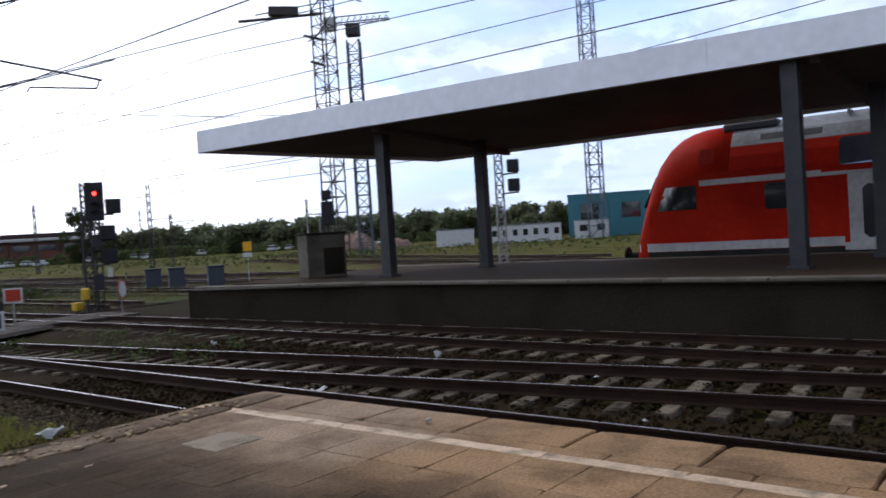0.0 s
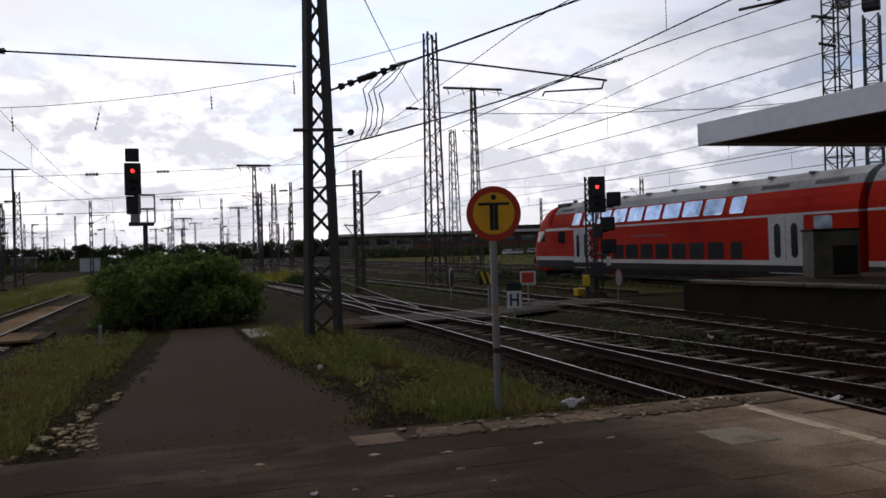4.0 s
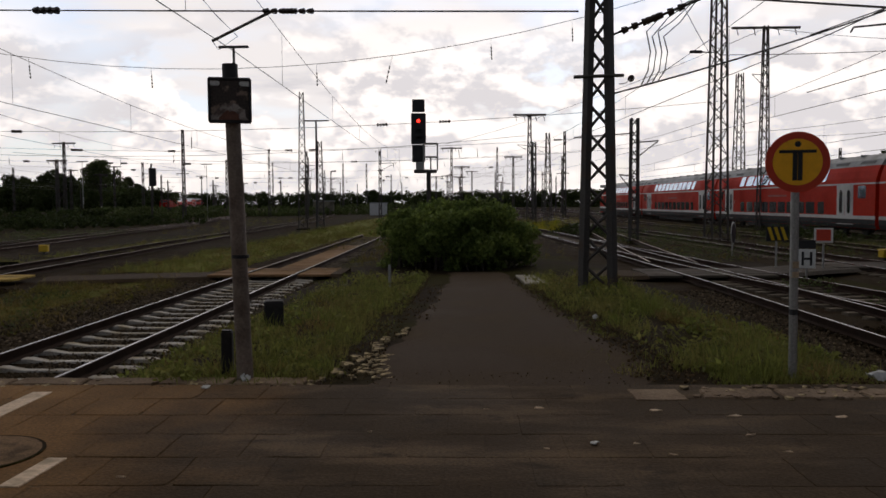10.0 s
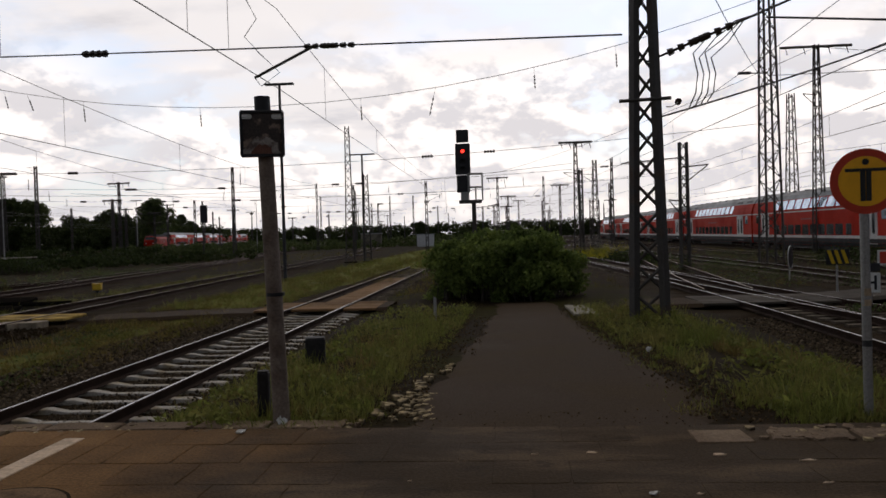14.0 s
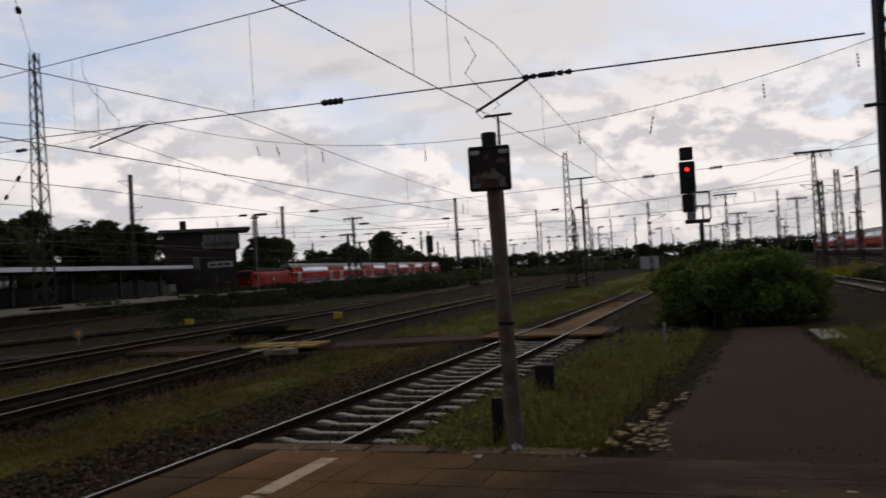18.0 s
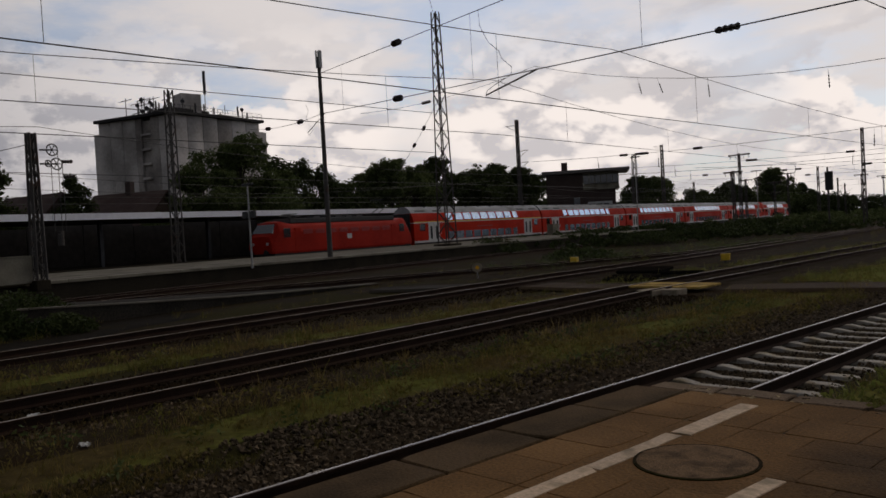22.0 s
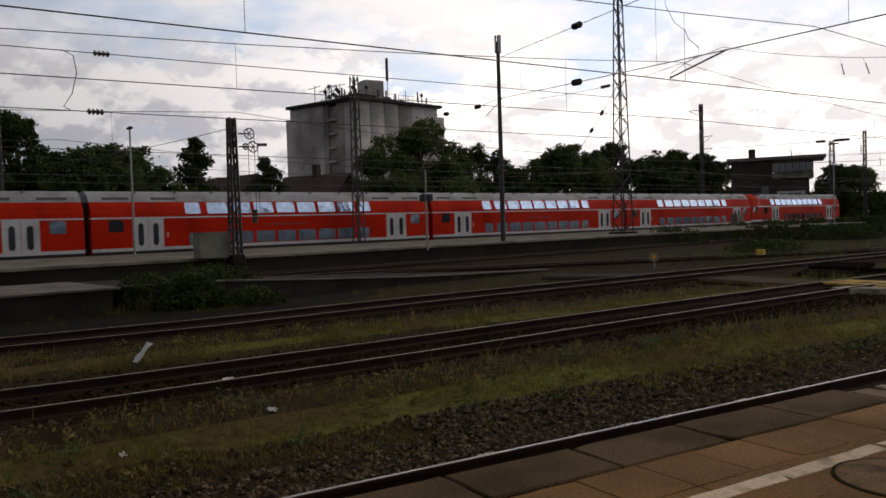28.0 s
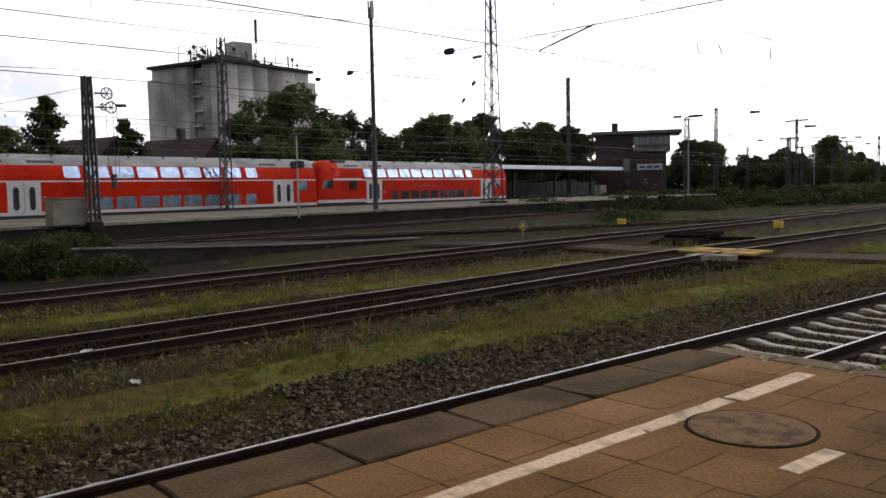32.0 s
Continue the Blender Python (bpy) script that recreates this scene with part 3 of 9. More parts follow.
def sleeper_mesh(kind):
    bm = bmesh.new()
    if kind == "sleeper_w":
        st = [(-1.3, -0.02, 0.125), (-1.1, 0.005, 0.12), (-0.6, 0.012, 0.11), (-0.35, -0.03, 0.085), (0.35, -0.03, 0.085), (0.6, 0.012, 0.11), (1.1, 0.005, 0.12), (1.3, -0.02, 0.125)]
    else:
        st = [(-1.3, 0.0, 0.13), (0, 0.004, 0.13), (1.3, 0.0, 0.13)]
    rings = []
    for x, z, w in st:
        rings.append([bm.verts.new((x, y, q)) for y, q in ((-w, z - 0.14), (-w * 0.8, z - 0.01), (-w * 0.7, z), (w * 0.7, z), (w * 0.8, z - 0.01), (w, z - 0.14))])
    for a, b in zip(rings, rings[1:]):
        for i in range(5):
            bm.faces.new((a[i], a[i + 1], b[i + 1], b[i]))
    bm.faces.new(rings[0])
    bm.faces.new(rings[-1][::-1])
    bmesh.ops.recalc_face_normals(bm, faces=bm.faces)
    me = bpy.data.meshes.new("sleeper")
    bm.to_mesh(me)
    bm.free()
    me.materials.append(M[kind])
    return me


SLEEPERS = {k: sleeper_mesh(k) for k in ("sleeper_w", "sleeper")}


def build_track(name, pts, label, kind="sleeper", near=None, head="shine", ties=True, bed=True, rail=RAIL, far=200.0):
    """A railway track along pts: ballast bed, two rails with their heads, sleepers; near: the stretch in y with single sleepers."""
    root = empty(name, label=label, kind="structure")
    if bed:
        bm = bmesh.new()
        sweep(bm, pts, 0, [(-2.3, -0.237), (-1.75, -0.200), (-0.7, -0.212), (0, -0.216), (0.7, -0.212), (1.75, -0.200), (2.3, -0.237), (0, -0.30)], rail)
        mesh_ob("ballast_bed", bm, "ballast", root)
    for side in (-0.7535, 0.7535):
        bm = bmesh.new()
        sweep(bm, pts, side, HEADPROF, rail)
        r = mesh_ob("rail", bm, "rust", root)
        bm = bmesh.new()
        sweep(bm, pts, side, [(-0.018, -0.006), (0.018, -0.006), (0.018, -0.001), (0.013, 0.001), (-0.013, 0.001), (-0.018, -0.001)], rail)
        mesh_ob("rail_head", bm, head, r)
    if ties:
        me, verts, faces = SLEEPERS[kind], [], []
        base = [v.co.copy() for v in me.vertices]
        polys = [tuple(p.vertices) for p in me.polygons]
        made = 0
        for p, d in bend(pts, 0.61):
            if p.y > far or p.y < -8:
                continue
            m = Matrix.Translation((p.x + random.uniform(-0.02, 0.02), p.y, rail - 0.158)) @ Matrix.Rotation(math.atan2(-d.x, d.y) + random.uniform(-0.012, 0.012), 4, "Z")
            if near and near[0] <= p.y <= near[1] and made < 250:
                ob = new("sleeper", me)
                ob.parent, ob.matrix_local = root, m
                made += 1
            else:
                n = len(verts)
                verts += [tuple(m @ v) for v in base]
                faces += [tuple(i + n for i in q) for q in polys]
        if verts:
            soup("far_sleepers", verts, faces, kind, root, kind="stuff")
    return root


def line(x0, y0, az, y1, n=1):
    """A straight line from (x0, y0) to the depth y1; az: degrees to the left of +y."""
    k = math.tan(radians(az))
    return [(x0 - (y - y0) * k, y) for y in [y0 + (y1 - y0) * i / n for i in range(n + 1)]]


LTH = radians(10.8)
LU, LN, L0 = Vector((-math.sin(LTH), math.cos(LTH), 0)), Vector((-math.cos(LTH), -math.sin(LTH), 0)), Vector((-0.428, 0.156, 0))


def lp(s, d, z=0.0):
    """A place along the far platform: s metres ahead, d metres across from the viewer."""
    q = L0 + LU * s + LN * d
    return Vector((q.x, q.y, z))


def lline(d, s0, s1):
    return [tuple(lp(s, d)[:2]) for s in (s0, s1)]


build_track("track_1", [(-5.47, -12), (-5.47, 24.4)], "track with pale concrete sleepers beside the platform", "sleeper_w", (5.5, 60))
build_track("track_15", [(-5.47, 24.4), (-5.47, 52)], "rusty overgrown track beyond the foot crossing", "sleeper", (24, 60), head="dullrail")
build_track("track_2", [(-11.2, -14), (-11.95, 2), (-12.35, 6.5), (-13.0, 12), (-13.95, 21), (-15.0, 40), (-17.2, 90), (-24, 150), (-40, 260)], "rusty track on dark ballast between grass strips", "sleeper", None, head="dullrail", ties=False)
build_track("track_3", [(-17.4, -14), (-18.5, 5), (-19.2, 9), (-19.75, 13), (-20.3, 19), (-20.9, 25), (-22.2, 40), (-26.5, 75), (-36, 130), (-58, 240)], "rusty track on dark ballast", "sleeper", None, head="dullrail", ties=False)
build_track("track_4", lline(33.1, -30, 250), "track along the far platform", "sleeper", None, head="dullrail", ties=False)
build_track("track_5", [tuple(lp(-30, 29.6)[:2]), tuple(lp(20, 29.4)[:2]), (-24.5, 44), (-27.2, 75), (-37, 130), (-59, 240)], "track joining the yard throat", "sleeper", None, head="dullrail", ties=False)
build_track("track_6", lline(50.4, -150, 600), "main line behind the far platform", "sleeper", None)
build_track("track_7", [(7.0, -12), (7.0, 20), (6.7, 34), (5.6, 55), (3.4, 85), (0, 140), (-12, 280)], "polished running track beside the platform", "sleeper", None, ties=False)
build_track("track_8", [(11.9, -12), (10.85, -1), (10.15, 4.5), (9.45, 10), (8.85, 15), (8.2, 21), (7.55, 28), (6.9, 36), (5.7, 56)], "turnout track with weathered sleepers", "sleeper", (-8, 26), bed=False, rail=RAIL + 0.002)
build_track("track_9", [(13.3, -14), (13.3, 22), (12.9, 40), (11.0, 80), (6, 150), (-6, 280)], "track beside the opposite platform", "sleeper", (-6, 30))
build_track("track_10", line(26.6, -150, 0.8, 500), "main line behind the opposite platform", "sleeper", None)
build_track("track_11", [(29.5, -150), (29.5, 60), (26, 140), (16, 300)], "track beyond the opposite platform", "sleeper", None, ties=False)
build_track("track_12", [(36, -150), (36, 60), (33, 140), (24, 300)], "track beyond the opposite platform", "sleeper", None, ties=False)
build_track("track_13", [(7.1, 27), (8.2, 40), (10.2, 62), (12.0, 90), (12, 140), (6, 260)], "connecting track through the yard", "sleeper", None, head="dullrail", ties=False, bed=False, rail=RAIL - 0.004)
build_track("track_14", [(17.6, 30), (17.8, 60), (17.2, 100), (14, 180)], "dull track beyond the crossing", "sleeper", None, ties=False, head="dullrail")
build_track("track_16", [(39.5, 15), (44.3, 31.2), (55, 59.9), (66, 84)], "dull siding on the waste ground", "sleeper", None, ties=False, head="dullrail")
build_track("track_17", [(46.5, 24), (50.9, 35.9), (70.5, 75.9), (84, 100)], "dull siding on the waste ground", "sleeper", None, ties=False, head="dullrail")


# ---- the platform underfoot, with its path ----
def slab_mesh(w, d, h, mat_name, bev=0.008, ragged=0.0, seed=0):
    """A slab with eased top edges; ragged: how far its outline wanders, with a chipped corner."""
    bm = bmesh.new()
    if ragged:
        rr = random.Random(seed)
        nx, ny = max(2, round(w / 0.12)), max(2, round(d / 0.12))
        ring = [(-w / 2 + w * i / nx, -d / 2) for i in range(nx)] + [(w / 2, -d / 2 + d * i / ny) for i in range(ny)] + [(w / 2 - w * i / nx, d / 2) for i in range(nx)] + [(-w / 2, d / 2 - d * i / ny) for i in range(ny)]
        chip_at = rr.choice((0, nx, nx + ny, 2 * nx + ny))
        pts = []
        for k, (x, y) in enumerate(ring):
            f = 1 - (rr.uniform(0.03, 0.10) if k == chip_at and rr.random() < 0.5 else 0)
            pts.append((x * f + rr.uniform(-1, 0.4) * ragged * (1 if x > 0 else -1), y * f + rr.uniform(-1, 0.4) * ragged * (1 if y > 0 else -1)))
        lo = [bm.verts.new((x, y, -h)) for x, y in pts]
        mid = [bm.verts.new((x, y, -bev)) for x, y in pts]
        hi = [bm.verts.new((x * (1 - 2 * bev / w), y * (1 - 2 * bev / d), rr.uniform(-0.0015, 0.0005))) for x, y in pts]
        n = len(pts)
        for a, b in ((lo, mid), (mid, hi)):
            for k in range(n):
                bm.faces.new((a[k], a[(k + 1) % n], b[(k + 1) % n], b[k]))
        bm.faces.new(hi)
    else:
        f = box(bm, -w / 2, w / 2, -d / 2, d / 2, -h, 0)
        top = [e for e in bm.edges if all(v.co.z > -1e-6 for v in e.verts)]
        bmesh.ops.bevel(bm, geom=top, offset=bev, segments=1, affect="EDGES")
    me = bpy.data.meshes.new("slab")
    bm.to_mesh(me)
    bm.free()
    me.materials.append(M[mat_name])
    return me


def lay(parent, name, me, x, y, z, rz=0.0, tilt=0.003):
    ob = new(name, me)
    ob.parent = parent
    ob.matrix_local = pose(x, y, z + random.uniform(-0.002, 0.002), random.uniform(-1, 1) * degrees_(tilt), random.uniform(-1, 1) * degrees_(tilt), rz + random.uniform(-0.5, 0.5))
    return ob


def degrees_(r):
    return r * 180 / math.pi


def build_platform():
    root = empty("platform", label="worn station platform with asphalt and paving slabs", kind="structure")
    bm = bmesh.new()
    box(bm, -4.60, 5.74, -14, 6.66, -0.78, -0.03)
    mesh_ob("platform_body", bm, "coping", root)
    bm = bmesh.new()
    box(bm, -4.08, 5.22, -13.9, 6.64, -0.03, -0.0055)
    mesh_ob("joint_dirt", bm, "coping", root, "dark dirt packed into the joints")
    bm = bmesh.new()
    box(bm, -1.2, 4.3, -13.8, 6.62, -0.0055, -0.0025)
    mesh_ob("joint_dirt", bm, "paving", root, "trodden dirt packed into the joints")
    # edge slabs and paving, row by row
    cops = [slab_mesh(0.53, 0.985, 0.10, "coping", 0.012, 0.010, k) for k in range(5)]
    slabs = [slab_mesh(0.497, 0.487, 0.06, "paving", 0.004, 0.006, k) for k in range(10)]
    slab = slabs[0]
    narrow = slab_mesh(0.247, 0.487, 0.06, "paving", 0.004, 0.006, 20)
    coprs = [slab_mesh(0.55, 0.985, 0.10, "paving", 0.012, 0.010, k + 30) for k in range(5)]
    for i in range(20):
        lay(root, "edge_slab", cops[i % 5], -4.385, 6.2 - i * 1.0, 0.0)
        lay(root, "edge_slab", coprs[i % 5], 5.53, 6.2 - i * 1.0, 0.0)
    verts, faces = [], []
    for i in range(40):
        y = 6.46 - i * 0.49
        for k in range(19):
            x = -3.84 + 0.5 * k + (0.25 if i % 2 and 1 < k < 17 else 0.0)
            if k == 18:
                x = 5.0
            half = i % 2 and k == 16
            if half:
                x = 4.285
            if abs(x - 4.23) < 0.3 and abs(y - 5.25) < 0.3 or abs(x + 2.98) < 0.36 and abs(y - 4.8) < 0.36:
                continue
            if i < 15:
                lay(root, "paving_slab", narrow if half else random.choice(slabs), x, y, 0.0, tilt=0.003)
                if i % 2 and k == 1 and abs(y - 4.8) > 0.3:
                    lay(root, "paving_slab", narrow, -2.965, y, 0.0, tilt=0.003)
            else:
                for me, xs in ((narrow if half else slab, x),) + (((narrow, -2.965),) if i % 2 and k == 1 else ()):
                    n = len(verts)
                    m = pose(xs, y, random.uniform(-0.004, 0.004), 0, 0, random.uniform(-0.5, 0.5))
                    verts += [tuple(m @ v.co) for v in me.vertices]
                    faces += [tuple(j + n for j in p.vertices) for p in me.polygons]
    soup("rear_paving", verts, faces, "paving", root, kind="stuff")
    pale = slab_mesh(0.47, 0.48, 0.06, "paleslab", 0.006, 0.008, 71)
    lay(root, "pale_slab", pale, 4.23, 5.25, 0.006)
    lay(root, "pale_slab", slab_mesh(0.40, 0.36, 0.06, "slab_dusty", 0.006, 0.008, 72), 1.56, 6.33, 0.008)
    for name, w, d, x, y, k in (("manhole_bed", 1.30, 1.28, -2.98, 4.80, 73), ("slab_bed", 0.95, 1.10, 4.23, 5.25, 74)):
        bed = new(name, slab_mesh(w, d, 0.05, "paving", 0.006, 0.012, k))
        bed.parent, bed.matrix_local = root, pose(x, y, -0.003)
    # white safety lines in single strips
    wls = [slab_mesh(0.14, 1.0, 0.05, "whiteline", 0.003, 0.009, k + 50) for k in range(6)]
    for i in range(18):
        y = 6.1 - i * 1.0
        if i not in (0,):
            lay(root, "line_strip", wls[i % 6], -3.425, y - 0.3, 0.004, tilt=0.001)
        lay(root, "line_strip", wls[(i + 3) % 6], 5.03, y + 0.1, 0.004, tilt=0.001)
    lay(root, "line_strip", slab_mesh(0.16, 1.1, 0.05, "whiteline", 0.004), -3.40, 5.88, 0.005, 1.0, tilt=0.001)
    lay(root, "line_strip", slab_mesh(0.12, 0.5, 0.05, "whiteline", 0.004), -2.44, 4.47, 0.005, -3, tilt=0.001)
    # broken concrete kerb along the platform's end
    kerbs = [slab_mesh(0.62, 0.27, 0.16, "slab_dusty", 0.012, 0.016, k + 95) for k in range(5)]
    wides = [slab_mesh(0.60, 0.34, 0.07, "slab_dusty", 0.014, 0.045, k + 110) for k in range(5)]
    for i in range(16):
        x0 = -4.2 + 0.64 * i
        if -1.3 < x0 < 1.7:
            continue
        if x0 > 0:
            lay(root, "kerb_stone", wides[i % 5], x0, 6.38 + random.uniform(-0.03, 0.03), 0.014, random.uniform(-3, 3))
        else:
            lay(root, "kerb_stone", kerbs[i % 5], x0, 6.86 + random.uniform(-0.03, 0.03), 0.0, random.uniform(-3, 3))
    return root


build_platform()


def path_z(y):
    return -0.012 - 0.44 * min(max((y - 8.5) / 13.5, 0), 1) ** 1.1


def build_bank():
    """The raised spit beyond the platform: soil banks and the asphalt path down to the crossing."""
    bm = bmesh.new()
    xs = [-4.35, -3.7, -3.0, -2.2, -1.3, -0.5, 0.5, 1.5, 2.2, 3.0, 3.8, 4.6, 5.4]
    ys = [6.63 + 0.55 * i for i in range(42)]
    rows = []
    for y in ys:
        row = []
        for x in xs:
            edge = min(max((x + 4.1) / 1.6, 0), 1) if x < 0 else min(max((5.1 - x) / 2.2, 0), 1)
            z = GROUND + 0.02 + (path_z(y) - 0.03 - GROUND - 0.02) * edge ** 0.7
            row.append(bm.verts.new((x, y, z + 0.035 * noise.noise(Vector((x * 1.3, y * 1.3, 2.0))) * (1 if edge < 1 else 0.3))))
        rows.append(row)
    for a, b in zip(rows, rows[1:]):
        for i in range(len(xs) - 1):
            bm.faces.new((a[i], a[i + 1], b[i + 1], b[i]))
    tagged(mesh_ob("bank", bm, "earth", smooth=True), "low weedy soil bank at the platform's end", kind="structure")
    bm = bmesh.new()
    rows = []
    for i in range(110):
        y = 6.66 + 0.149 * i
        f = min(max((y - 6.7) / 12, 0), 1)
        crumble = [0.22 * noise.noise(Vector((y * 0.8, k, 1))) + 0.12 * noise.noise(Vector((y * 2.9, k, 2))) + 0.05 * noise.noise(Vector((y * 8.0, k, 3))) for k in (0, 5)]
        l, r = -1.2 + 0.78 * f ** 0.7 + crumble[0], 2.0 - 0.55 * f + crumble[1]
        rows.append([bm.verts.new((l + (r - l) * k / 6, y, path_z(y) + (0.008 if 0 < k < 6 else -0.06))) for k in range(7)])
    for a, b in zip(rows, rows[1:]):
        for k in range(6):
            bm.faces.new((a[k], a[k + 1], b[k + 1], b[k]))
    tagged(mesh_ob("path", bm, "asphalt", smooth=True), "old dark asphalt path ramping down from the platform", kind="structure")


build_bank()


# ---- other platforms ----
def build_opposite_platform():
    root = empty("opposite_platform", label="sooty concrete platform across the tracks", kind="structure")
    bm = bmesh.new()
    prof = [(15.25, -140), (22.9, -140), (22.9, 20.3), (14.2, 20.6), (15.1, 15), (15.2, 5)]
    lo, hi = [bm.verts.new((x, y, -0.76)) for x, y in prof], [bm.verts.new((x, y, 0.30)) for x, y in prof]
    n = len(prof)
    for i in range(n):
        bm.faces.new((lo[i], lo[(i + 1) % n], hi[(i + 1) % n], hi[i]))
    bm.faces.new(hi)
    bm.faces.new(lo[::-1])
    bmesh.ops.recalc_face_normals(bm, faces=bm.faces)
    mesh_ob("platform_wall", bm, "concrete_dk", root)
    bm = bmesh.new()
    box(bm, 15.45, 22.65, -139, 20.1, 0.30, 0.40)
    mesh_ob("platform_surface", bm, "asphalt", root)
    edge = slab_mesh(0.40, 1.96, 0.06, "edgegrey", 0.02)
    for i in range(22):
        y = 19.2 - 2.0 * i
        x = 15.12 - max(y - 14, 0) * 0.14
        lay(root, "edge_slab", edge, x + 0.02, y, 0.42, 8.0 if y > 15 else 0.0, tilt=0.001)
        lay(root, "edge_slab", edge, 22.8, y, 0.42, 0.0, tilt=0.001)


build_opposite_platform()


def build_canopy_right():
    """The flat canopy on the opposite platform: deep white fascia, dark soffit and columns."""
    root = tagged(empty("platform_canopy"), "flat platform canopy with a deep white fascia and dark soffit", "canopy")
    zb, zt = 4.52, 5.2
    E0, E1 = Vector((15.55, 21.6)), Vector((18.8, -18))      # front edge
    G0, G1 = Vector((22.85, 17.8)), Vector((23.5, -18))       # rear edge

    def fall(p):
        """The roof falls towards its rear edge."""
        f = (p.y - E0.y) / (E1.y - E0.y)
        e, g2 = E0.x + (E1.x - E0.x) * f, G0.x + (G1.x - G0.x) * f
        return -0.46 * min(max((p.x - e) / (g2 - e), 0), 1)

    def panel(a, b, name, m, z0=zb, z1=zt, t=0.12):
        bm = bmesh.new()
        d = Vector((b.x - a.x, b.y - a.y, 0)).normalized()
        s = Vector((d.y, -d.x, 0)) * t
        a3, b3 = Vector((a.x, a.y, 0)), Vector((b.x, b.y, 0))
        v = [bm.verts.new(q + Vector((0, 0, z + fall(q)))) for z in (z0, z1) for q in (a3, b3, b3 + s, a3 + s)]
        for q in ((0, 1, 5, 4), (1, 2, 6, 5), (2, 3, 7, 6), (3, 0, 4, 7), (4, 5, 6, 7), (3, 2, 1, 0)):
            bm.faces.new([v[i] for i in q])
        bmesh.ops.recalc_face_normals(bm, faces=bm.faces)
        mesh_ob(name, bm, m, root)

    n = 10
    for i in range(n):
        a, b = E0.lerp(E1, i / n), E0.lerp(E1, (i + 0.9985) / n)
        panel(b, a, "fascia_panel", "white")
    panel(E0 + Vector((0.13, 0)), G0, "fascia_panel", "white")
    panel(G0, G1, "fascia_panel", "white")

    def deck(name, z0, z1, m, inset):
        bm = bmesh.new()
        q = [E0 + Vector((inset, -inset)), G0 + Vector((-inset, -inset)), G1 + Vector((-inset, 0)), E1 + Vector((inset, 0))]
        lo, hi = [bm.verts.new((p.x, p.y, z0 + fall(p))) for p in q], [bm.verts.new((p.x, p.y, z1 + fall(p))) for p in q]
        for i in range(4):
            bm.faces.new((lo[i], lo[(i + 1) % 4], hi[(i + 1) % 4], hi[i]))
        bm.faces.new(hi)
        bm.faces.new(lo)
        bmesh.ops.recalc_face_normals(bm, faces=bm.faces)
        mesh_ob(name, bm, m, root)

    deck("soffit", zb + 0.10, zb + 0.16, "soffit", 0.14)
    deck("roof_deck", zt - 0.14, zt - 0.06, "roofgrey", 0.14)
    for k in range(4):
        for x, y in ((17.25 + 0.1 * k, 15.3 - 11.0 * k), (20.7 + 0.1 * k, 14.4 - 11.0 * k)):
            bm = bmesh.new()
            for z0, z1, w in ((0.40, 4.60 + fall(Vector((x, y))), 1.0), (0.40, 0.46, 1.4)):
                box(bm, x - 0.14 * w, x + 0.14 * w, y - 0.16 * w, y + 0.16 * w, z0, z1)
            mesh_ob("column", bm, "darkgrey", root)
        bm = bmesh.new()
        for f in box(bm, 16.5 + 0.9 * k, 22.9, 14.75 - 11.0 * k, 14.95 - 11.0 * k, 4.44, 4.63):
            pass
        for v in bm.verts:
            v.co.z += fall(v.co)
        mesh_ob("cross_beam", bm, "soffit", root)


build_canopy_right()


